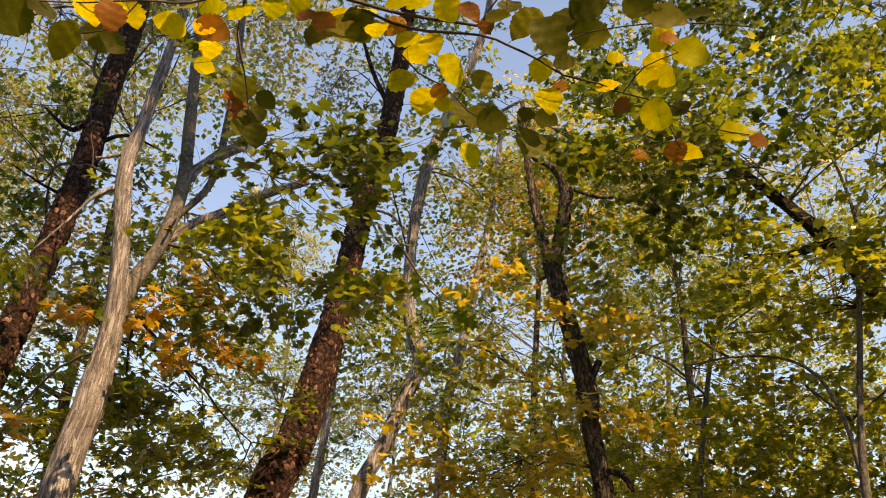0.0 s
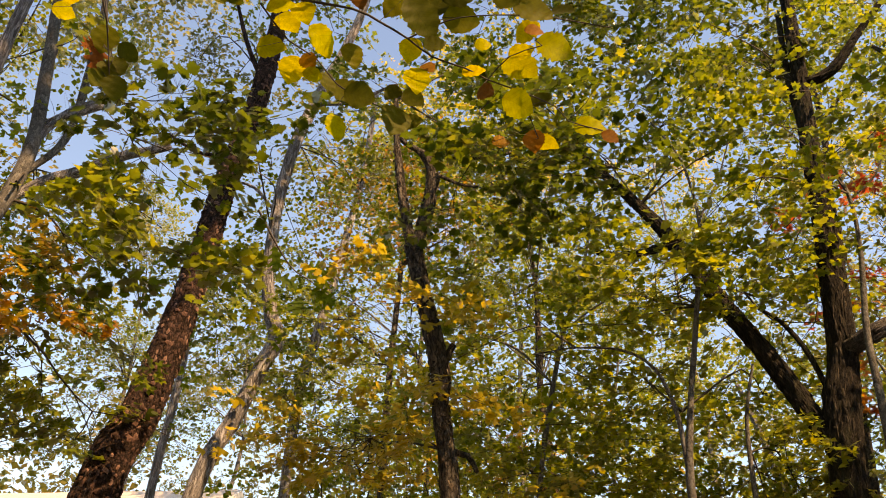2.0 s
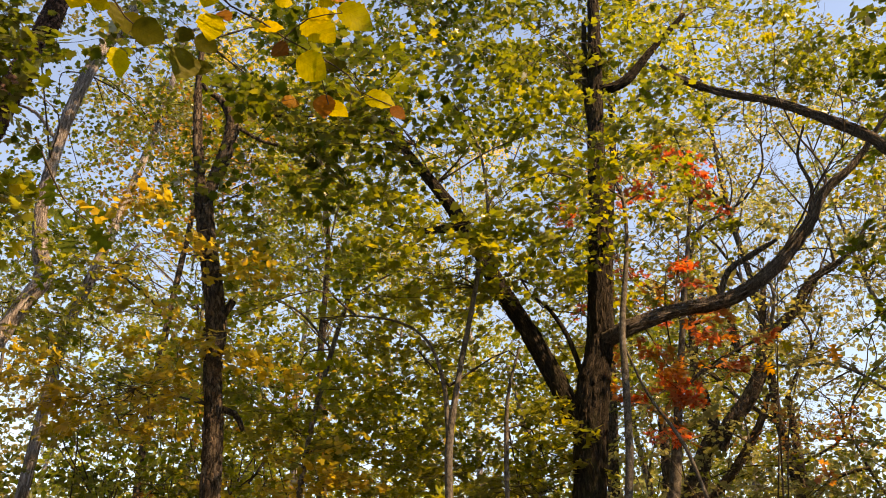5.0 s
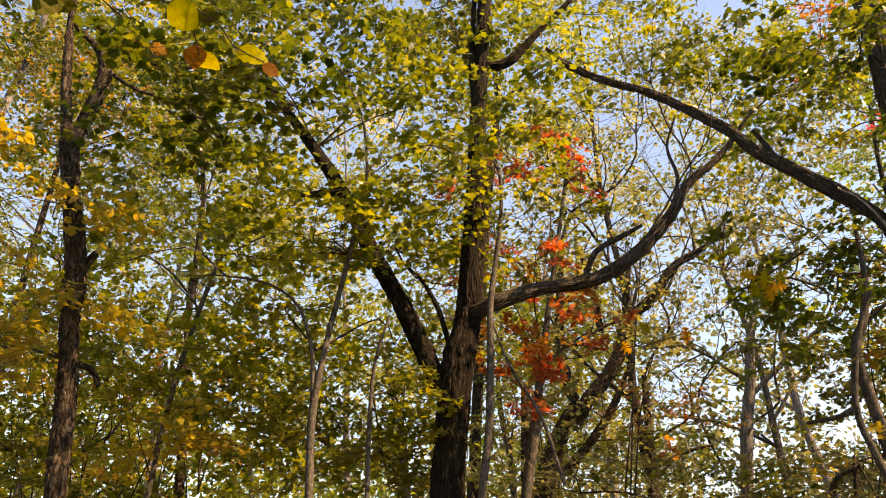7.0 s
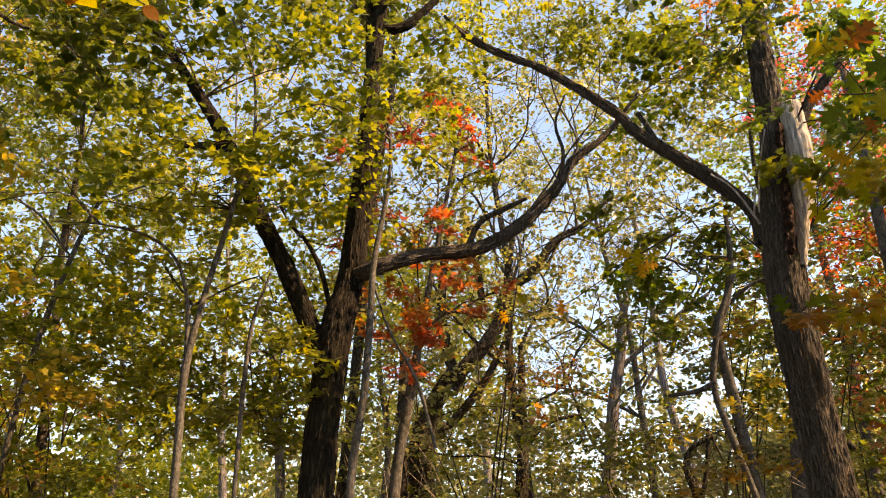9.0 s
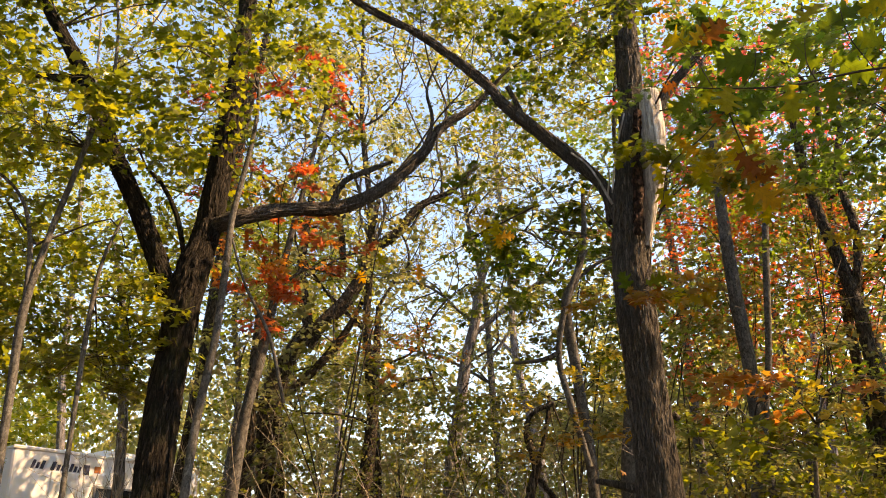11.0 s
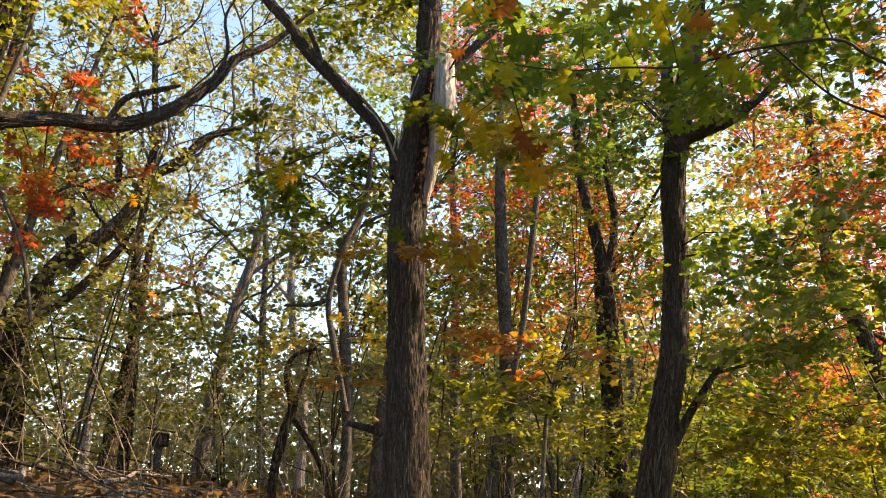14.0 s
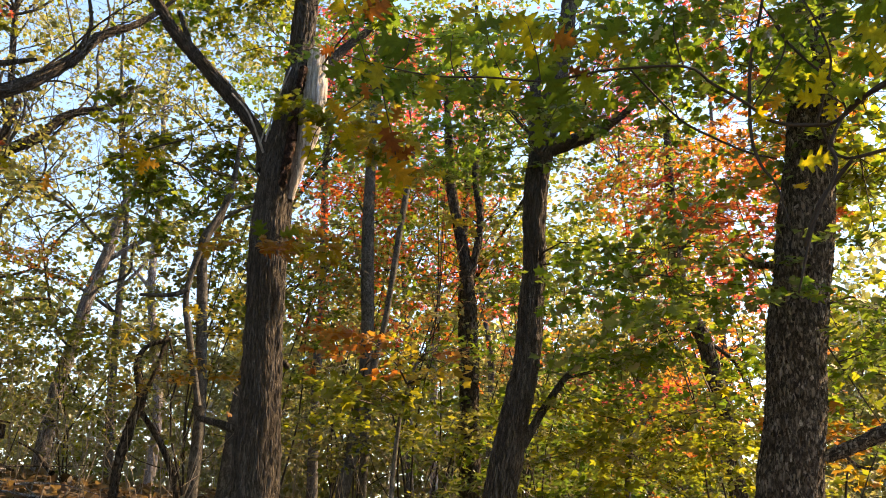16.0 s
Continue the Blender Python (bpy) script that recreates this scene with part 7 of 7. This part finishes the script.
def leafy(owner, kind, spots):
    """Leaves of a branch at given centres and lengths, each tied to the twig by its stalk."""
    o = np.array(owner.location)
    stalks = []
    pts = BRANCH_LINES[owner.name]
    for x, y, z, s, *tip in spots:
        c = np.array((x, y, z))
        near = pts[np.argmin(((pts - c) ** 2).sum(1))]
        d = c - near
        d = d / (np.linalg.norm(d) + 1e-6) + nr.normal(0, 0.45, 3) + np.array([0, 0, -0.25])
        if tip:
            # tip direction, degrees from level towards up, seen across the branch
            a = radians(tip[0] + nr.normal(0, 8))
            d = math.cos(a) * np.array((y, -x, 0)) / math.hypot(x, y) + np.array((0, 0, math.sin(a))) + nr.normal(0, 0.25, 3)
        way = Vector(d).normalized()
        up = Vector((nr.normal(0, 0.28), nr.normal(0, 0.28), nr.uniform(-0.5, 0.25))) - Vector((c[0], c[1], 0)).normalized() * 1.1
        side = way.cross(up).normalized()
        nrm = side.cross(way)
        m = Matrix((side, way, nrm)).transposed().to_4x4()
        m.translation = Vector(c - o) - way * s * 0.5
        ob = new("leaf", LEAFMESH[kind][int(nr.integers(0, len(LEAFMESH[kind])))])
        ob.parent = owner
        ob.matrix_basis = m @ Matrix.Diagonal((s * nr.uniform(0.85, 1.15), s, s, 1))
        stalks.append((near - o, np.array(m.translation), 0.0013))
    tagged(piece("leaf_stalk", twig_mesh("leaf_stalk", stalks), BARK["twig"], owner), kind="stuff")


it = branch('hazel_branch', 'hazel branch with glowing yellow-green toothed leaves', [(-0.54, 1.87, 3.88, 0.0073), (-0.43, 1.97, 3.82, 0.0065), (-0.27, 2.02, 3.8, 0.0065), (-0.14, 2.05, 3.79, 0.0061), (-0.01, 2.06, 3.78, 0.0057), (0.1, 2.07, 3.77, 0.0049)])
twig(it, [(-0.29, 2.03, 3.79, 0.0049), (-0.13, 2.08, 3.76, 0.0049), (0.1, 2.09, 3.75, 0.0041), (0.19, 2.11, 3.73, 0.0041), (0.29, 2.13, 3.69, 0.0036), (0.38, 2.16, 3.65, 0.0032), (0.49, 2.16, 3.62, 0.0032), (0.57, 2.17, 3.59, 0.0028), (0.67, 2.17, 3.56, 0.0024), (0.8, 2.17, 3.51, 0.0024), (0.85, 2.19, 3.47, 0.002), (0.96, 2.17, 3.43, 0.0016)])
twig(it, [(-0.2, 2.1, 3.73, 0.0032), (-0.1, 2.18, 3.66, 0.0028), (-0.01, 2.21, 3.63, 0.0024), (0.07, 2.26, 3.57, 0.0024), (0.15, 2.28, 3.54, 0.0024), (0.26, 2.3, 3.51, 0.002), (0.32, 2.32, 3.47, 0.0016)])
twig(it, [(0.29, 2.13, 3.69, 0.0032), (0.38, 2.08, 3.72, 0.0028), (0.46, 2.05, 3.74, 0.0024), (0.62, 2.01, 3.74, 0.0024), (0.77, 1.98, 3.72, 0.002), (0.94, 1.95, 3.68, 0.0016)])
twig(it, [(-0.43, 1.97, 3.82, 0.0049), (-0.64, 1.95, 3.79, 0.0049), (-0.81, 1.96, 3.72, 0.0041), (-0.96, 1.93, 3.69, 0.0032), (-1.11, 1.9, 3.64, 0.0028), (-1.28, 1.85, 3.59, 0.0024)])
twig(it, [(-0.64, 1.95, 3.79, 0.0032), (-0.68, 2.05, 3.68, 0.0028), (-0.66, 2.14, 3.6, 0.0024), (-0.64, 2.26, 3.46, 0.0016)])
twig(it, [(-0.96, 1.93, 3.69, 0.0024), (-1.05, 1.97, 3.6, 0.0024), (-1.17, 1.95, 3.56, 0.0016)])
twig(it, [(0.57, 2.17, 3.59, 0.0024), (0.63, 2.1, 3.64, 0.002), (0.73, 2.05, 3.66, 0.0016)])
twig(it, [(0.67, 2.17, 3.56, 0.002), (0.72, 2.21, 3.49, 0.0016), (0.76, 2.25, 3.43, 0.0016)])
twig(it, [(0.1, 2.07, 3.77, 0.0032), (0.15, 2.01, 3.83, 0.0028), (0.29, 1.96, 3.86, 0.0024), (0.47, 1.95, 3.83, 0.0024), (0.68, 1.95, 3.78, 0.002)])
leafy(it, 'hazel', [(-1.1, 1.92, 3.63, 0.11, -60), (-1.02, 2.02, 3.73, 0.122, -60), (-0.85, 1.94, 3.6, 0.109, 160), (-0.78, 2.05, 3.8, 0.097, -20), (-0.75, 2.04, 3.6, 0.096, -80), (-0.66, 1.99, 3.72, 0.103, 20), (-0.8, 2.16, 3.64, 0.074, -40), (-0.56, 1.99, 3.74, 0.09, -90), (-0.49, 2.01, 3.79, 0.082, -90), (-0.23, 2.0, 3.67, 0.09, -70), (-0.16, 2.24, 3.68, 0.105, 10), (-0.08, 2.25, 3.6, 0.119, -85), (-0.01, 2.22, 3.56, 0.071, 0), (-0.11, 2.19, 3.75, 0.122, -50), (-0.13, 2.07, 3.7, 0.102, -20), (-0.06, 2.1, 3.72, 0.109, -60), (-0.01, 1.97, 3.74, 0.1, -40), (-0.1, 2.01, 3.8, 0.096, 0)])
leafy(it, 'hazel', [(-0.17, 1.97, 3.76, 0.092, 180), (0.01, 2.13, 3.63, 0.126, -45), (0.31, 2.2, 3.71, 0.093, -110), (0.33, 2.18, 3.56, 0.111, -85), (0.52, 2.16, 3.61, 0.084, 0), (0.7, 2.11, 3.78, 0.101, -150), (0.8, 2.12, 3.73, 0.143, -10), (0.68, 2.15, 3.65, 0.143, -15), (0.67, 2.09, 3.66, 0.097, 20), (0.67, 2.16, 3.49, 0.117, -50), (0.08, 2.29, 3.41, 0.1, -110), (0.81, 2.34, 3.49, 0.107, -30), (0.92, 2.18, 3.45, 0.113, -10), (-0.75, 1.96, 3.62, 0.091, 60), (-1.04, 1.95, 3.67, 0.095, 90), (0.55, 2.14, 3.72, 0.064, 0), (-0.27, 2.05, 3.81, 0.079, 20), (-0.37, 2.11, 3.84, 0.084, -70)])
# leaves out of the sun take the shaded hazel colour
leafy(it, 'shadehazel', [(-1.27, 1.83, 3.52, 0.169, -120), (-1.15, 1.93, 3.51, 0.139, -80), (-1.09, 2.04, 3.63, 0.144, -60), (-0.81, 1.9, 3.63, 0.094, -120), (-0.35, 2.09, 3.76, 0.139, -70), (-0.3, 2.1, 3.79, 0.131, -50), (0.11, 2.14, 3.59, 0.101, -90), (0.15, 1.97, 3.71, 0.084, -20), (0.32, 2.04, 3.7, 0.166, -40), (0.25, 2.08, 3.8, 0.143, -150), (0.46, 2.07, 3.75, 0.129, -20), (0.37, 2.07, 3.62, 0.079, 0), (0.68, 1.97, 3.73, 0.143, 0), (0.45, 2.02, 3.83, 0.143, 30), (0.59, 1.96, 3.77, 0.115, 150), (0.76, 2.19, 3.55, 0.082, 0), (0.1, 2.36, 3.63, 0.123, -20), (0.04, 2.3, 3.6, 0.095, -80)])
leafy(it, 'shadehazel', [(0.15, 2.26, 3.53, 0.109, 10), (0.27, 2.26, 3.44, 0.14, -90), (0.33, 2.28, 3.46, 0.08, 0), (0.26, 2.26, 3.56, 0.078, -120), (0.34, 2.33, 3.61, 0.09, 0), (0.38, 2.08, 3.82, 0.128, 60), (0.19, 1.99, 3.78, 0.108, 100), (-0.45, 2.15, 3.79, 0.097, -90), (-1.22, 1.87, 3.59, 0.125, -90), (0.79, 1.99, 3.77, 0.095, -30)])
leafy(it, 'brownhazel', [(-0.73, 1.96, 3.61, 0.118, 0), (-1.02, 1.9, 3.59, 0.107, -70), (-0.48, 2.08, 3.81, 0.083, -100), (-0.41, 2.07, 3.76, 0.094, -80), (0.06, 1.97, 3.73, 0.091, -60), (0.12, 2.05, 3.76, 0.081, -90), (-0.18, 2.07, 3.76, 0.094, -120), (0.68, 1.97, 3.64, 0.067, -20), (0.76, 2.3, 3.46, 0.086, -100), (0.55, 2.13, 3.5, 0.073, -60), (0.98, 2.16, 3.4, 0.065, -20), (0.64, 2.29, 3.43, 0.066, 0), (-0.03, 2.21, 3.61, 0.075, -60), (0.37, 2.2, 3.64, 0.063, -70)])
leafy(it, 'brownleaf', [(-0.7, 2.27, 3.57, 0.116, -90), (-0.72, 2.24, 3.59, 0.08, -140)])
leafy(it, 'shadehazel', [(-0.68, 2.23, 3.61, 0.1, -100), (-0.62, 2.25, 3.43, 0.09, -80), (-0.66, 2.28, 3.52, 0.086, -40), (-0.61, 2.27, 3.6, 0.08, -30), (-0.63, 2.26, 3.53, 0.082, -60), (-0.68, 2.26, 3.47, 0.072, -100)])
it = branch('maple_sprig', 'maple sprig with sunlit and shaded lobed leaves', [(-0.43, 6.71, 5.94, 0.011), (-0.24, 6.87, 5.69, 0.0079), (-0.08, 6.97, 5.52, 0.0063), (0.1, 7.02, 5.43, 0.0047), (0.25, 7.06, 5.35, 0.0032)])
leafy(it, 'oakleaf', [(-0.24, 7.01, 5.64, 0.257, -80), (-0.12, 7.03, 5.42, 0.265, -70), (0.1, 7.05, 5.57, 0.237, -20), (0.21, 6.92, 5.43, 0.252, -80), (0.0, 7.14, 5.25, 0.296, -60), (0.21, 7.06, 5.31, 0.284, -30), (-0.4, 6.96, 5.64, 0.205, 150), (-0.39, 7.11, 5.1, 0.202, -120)])
it = branch('oak_branch', 'oak branch with large lobed green leaves', [(6.03, -2.15, 4.48, 0.0218), (6.13, -1.9, 4.4, 0.019), (6.25, -1.66, 4.25, 0.0163), (6.28, -1.53, 4.25, 0.015), (6.28, -1.25, 4.31, 0.0136), (6.23, -1.07, 4.46, 0.0122), (6.16, -0.85, 4.61, 0.0109), (6.09, -0.66, 4.74, 0.0109), (6.16, -0.12, 4.83, 0.0097), (6.15, 0.12, 4.81, 0.0097), (6.13, 0.41, 4.79, 0.0083), (6.04, 0.81, 4.83, 0.0083), (5.93, 1.22, 4.84, 0.0069), (5.76, 1.62, 4.9, 0.0055), (5.64, 1.85, 4.95, 0.0041)])
twig(it, [(6.37, -1.54, 4.29, 0.011), (6.29, -1.59, 4.43, 0.0097), (6.15, -1.66, 4.67, 0.0083), (6.04, -1.6, 4.88, 0.0083), (5.94, -1.5, 5.07, 0.0069)])
twig(it, [(6.37, -1.58, 4.27, 0.011), (6.43, -1.63, 4.13, 0.011), (6.44, -1.73, 4.04, 0.0124), (6.39, -1.98, 4.06, 0.0138)])
twig(it, [(6.14, -0.27, 4.80, 0.0080), (6.33, -0.59, 4.45, 0.0090), (6.40, -0.82, 4.30, 0.0090), (6.45, -1.08, 4.16, 0.0085), (6.46, -1.26, 4.10, 0.0060)])
twig(it, [(6.38, -1.75, 4.00, 0.0160), (6.46, -1.63, 3.88, 0.0180), (6.54, -1.51, 3.72, 0.0190), (6.64, -1.40, 3.47, 0.0140)])
twig(it, [(6.32, -0.59, 4.44, 0.0050), (6.23, -0.56, 4.61, 0.0050), (6.20, -0.72, 4.65, 0.0040)])
twig(it, [(6.18, -0.66, 4.79, 0.0069), (6.08, -0.61, 4.97, 0.0055), (5.97, -0.61, 5.14, 0.0041)])
twig(it, [(6.33, -1.12, 4.47, 0.0055), (6.11, -1.37, 4.82, 0.0069), (5.96, -1.23, 5.08, 0.0055)])
twig(it, [(5.97, 1.05, 4.84, 0.0055), (5.9, 1.07, 4.96, 0.0041), (5.81, 1.03, 5.1, 0.0028)])
twig(it, [(5.81, 1.5, 4.89, 0.0041), (5.79, 1.4, 4.98, 0.0035), (5.73, 1.35, 5.08, 0.0028)])
twig(it, [(5.72, 1.69, 4.92, 0.0041), (5.59, 1.73, 5.09, 0.0035), (5.45, 1.79, 5.25, 0.0028)])
twig(it, [(6.13, 0.41, 4.79, 0.0055), (6.02, 0.42, 4.97, 0.0041), (5.9, 0.46, 5.15, 0.0028)])
twig(it, [(6.15, 0.12, 4.81, 0.0055), (6.22, 0.27, 4.66, 0.0041), (6.32, 0.43, 4.43, 0.0028)])
twig(it, [(6.07, 0.69, 4.82, 0.0041), (5.91, 0.77, 5.04, 0.0041), (5.8, 0.77, 5.22, 0.0028)])
leafy(it, 'oakleaf', [(5.99, 1.44, 5.18, 0.287, 100), (6.1, 1.12, 5.16, 0.334, -70), (5.85, 1.51, 5.04, 0.271, 160), (5.68, 1.49, 5.04, 0.31, 150), (5.66, 1.58, 4.75, 0.269, -100), (5.7, 1.92, 4.86, 0.268, -120), (5.87, 0.79, 5.19, 0.367, 0), (5.83, 1.2, 4.66, 0.304, -60), (5.75, 1.44, 4.67, 0.304, -120), (6.35, 0.87, 5.07, 0.376, -40), (6.23, 0.45, 5.0, 0.375, -70), (6.12, 0.29, 4.71, 0.318, -60), (6.36, 0.26, 4.53, 0.323, -80), (6.61, -0.02, 4.79, 0.291, -30), (6.61, 0.51, 4.6, 0.28, -100), (6.46, 0.55, 4.8, 0.288, -60), (6.05, -0.15, 5.08, 0.322, 40), (6.16, -0.41, 5.03, 0.28, 0)])
leafy(it, 'oakleaf', [(6.25, -0.6, 5.08, 0.321, 60), (5.91, 0.96, 4.65, 0.261, -80), (6.08, 0.68, 5.06, 0.318, 120), (6.16, 0.05, 4.72, 0.266, -60), (5.93, 1.82, 5.16, 0.233, -60), (6.08, -0.22, 4.65, 0.261, -70), (6.42, -0.44, 4.8, 0.229, -60), (6.38, 0.66, 4.93, 0.261, -90), (5.67, 1.17, 5.14, 0.265, 30), (6.02, 1.0, 5.42, 0.327, 90), (5.99, 1.84, 5.04, 0.233, -100), (5.89, 0.24, 4.85, 0.26, 60), (5.95, -1.39, 4.91, 0.273, -60), (5.87, -1.68, 4.81, 0.27, -90), (5.83, -1.89, 4.83, 0.314, 0), (6.11, -1.73, 4.4, 0.253, -30), (6.2, -1.96, 4.67, 0.226, -60), (6.11, -1.83, 4.58, 0.203, -90)])
leafy(it, 'oakleaf', [(6.45, -1.51, 4.05, 0.266, 0), (6.05, -1.36, 4.58, 0.217, 100), (6.08, -1.18, 4.86, 0.266, -80), (5.82, -1.88, 4.66, 0.258, -40)])
leafy(it, 'goldleaf', [(5.49, 1.83, 5.26, 0.278, 150), (5.63, 1.7, 5.34, 0.237, 40), (5.99, 0.48, 5.22, 0.317, -60), (5.77, 0.56, 5.12, 0.228, -120), (5.88, 0.3, 5.07, 0.273, -80), (6.09, 0.5, 5.12, 0.273, -100), (5.91, -0.22, 4.87, 0.251, -60), (6.15, -0.02, 5.08, 0.254, -60), (6.03, -1.54, 4.43, 0.25, 60), (6.19, -1.49, 4.42, 0.202, 160), (6.1, -1.61, 4.27, 0.163, -90), (6.18, -1.28, 4.42, 0.174, -80), (6.24, -1.16, 4.35, 0.175, -60)])
leafy(it, 'brownleaf', [(5.66, 1.6, 5.33, 0.264, 20), (5.51, 1.93, 4.92, 0.123, 180), (6.03, 0.22, 5.07, 0.269, -60), (6.24, 0.12, 4.88, 0.226, -20), (5.89, 1.76, 4.77, 0.18, -80)])
it = branch('oak_sprig', 'oak sprig with yellow and orange lobed leaves', [(6.85, 2.01, 5.49, 0.0082), (7.02, 2.0, 5.22, 0.0065), (7.15, 1.97, 4.99, 0.0057), (7.27, 1.96, 4.76, 0.0049), (7.34, 1.96, 4.61, 0.0033)])
twig(it, [(6.9, 2.03, 5.4, 0.0065), (6.91, 2.26, 5.23, 0.0049), (6.88, 2.59, 5.04, 0.0041), (6.96, 2.72, 4.78, 0.0033)])
leafy(it, 'goldleaf', [(7.19, 2.06, 5.17, 0.268, -100), (7.23, 1.92, 4.67, 0.345, -20), (7.36, 2.1, 4.7, 0.278, -120), (6.81, 2.36, 5.11, 0.219, -60), (7.01, 2.36, 5.0, 0.243, -90), (6.98, 2.32, 4.83, 0.219, -80), (6.91, 2.71, 5.02, 0.223, -100), (7.04, 2.74, 4.84, 0.224, -80), (6.82, 2.45, 5.22, 0.19, -60), (7.48, 2.0, 4.62, 0.236, -90), (7.18, 2.11, 5.06, 0.214, 150)])
leafy(it, 'brownleaf', [(7.06, 1.96, 4.92, 0.292, -60), (7.22, 1.98, 4.86, 0.274, -40), (7.28, 1.88, 4.87, 0.212, 0), (6.96, 1.87, 5.11, 0.176, 60)])
it = branch('maple_sprig', 'bright yellow maple sprig hanging in a gap', [(7.86, 4.65, 5.62, 0.0118), (7.76, 4.89, 5.52, 0.0099), (7.65, 5.13, 5.41, 0.0079), (7.53, 5.35, 5.33, 0.0059)])
twig(it, [(7.65, 5.13, 5.41, 0.0059), (7.46, 5.55, 5.18, 0.0059), (7.28, 5.87, 5.01, 0.0049), (6.87, 6.38, 4.92, 0.0039)])
leafy(it, 'goldleaf', [(7.63, 5.03, 5.4, 0.215, -60), (7.88, 5.07, 5.38, 0.219, -20), (7.58, 5.13, 5.31, 0.202, -100), (7.51, 5.12, 5.44, 0.189, 150), (7.72, 5.06, 5.27, 0.19, -80), (7.23, 5.83, 4.96, 0.214, -80), (6.9, 6.41, 4.95, 0.192, -90), (6.89, 6.1, 5.07, 0.163, -60), (7.87, 4.98, 5.48, 0.18, 20)])
it = branch('vine', 'thin dark vine hanging in front of the broad oak', [(6.26, -1.31, 5.63, 0.0128), (6.27, -1.26, 5.28, 0.0128), (6.28, -1.14, 4.82, 0.0128), (6.29, -1.09, 4.27, 0.0128), (6.28, -1.13, 3.99, 0.0114), (6.27, -1.22, 3.81, 0.0085), (6.27, -1.28, 3.50, 0.0071)])
twig(it, [(6.27, -1.30, 5.22, 0.0114), (6.25, -1.39, 4.96, 0.0114), (6.23, -1.52, 4.74, 0.0099), (6.21, -1.67, 4.52, 0.0085), (6.20, -1.73, 4.28, 0.0071)])
twig(it, [(5.95, -1.94, 4.34, 0.0165), (6.19, -1.77, 4.34, 0.0156), (6.21, -1.64, 4.17, 0.0128), (6.22, -1.59, 4.04, 0.0128)])
twig(it, [(6.22, -1.59, 4.04, 0.0128), (6.22, -1.61, 3.87, 0.0114), (6.25, -1.42, 3.48, 0.0099), (6.27, -1.28, 3.02, 0.0071)])
leafy(it, 'goldleaf', [(6.28, -1.21, 4.25, 0.156), (6.25, -1.38, 3.78, 0.152)])
it = branch('oak_sprig', 'small oak sprig against the stout trunk', [(7.63, 3.41, 3.99, 0.0078), (7.67, 3.34, 4.29, 0.0078), (7.74, 3.19, 4.28, 0.0058), (7.82, 3.03, 4.20, 0.0058)])
leafy(it, 'oakleaf', [(7.59, 3.49, 4.35, 0.241), (7.73, 3.22, 4.35, 0.277), (7.80, 3.06, 4.20, 0.240)])
leafy(it, 'brownleaf', [(7.64, 3.38, 4.17, 0.264), (7.72, 3.23, 4.21, 0.216)])
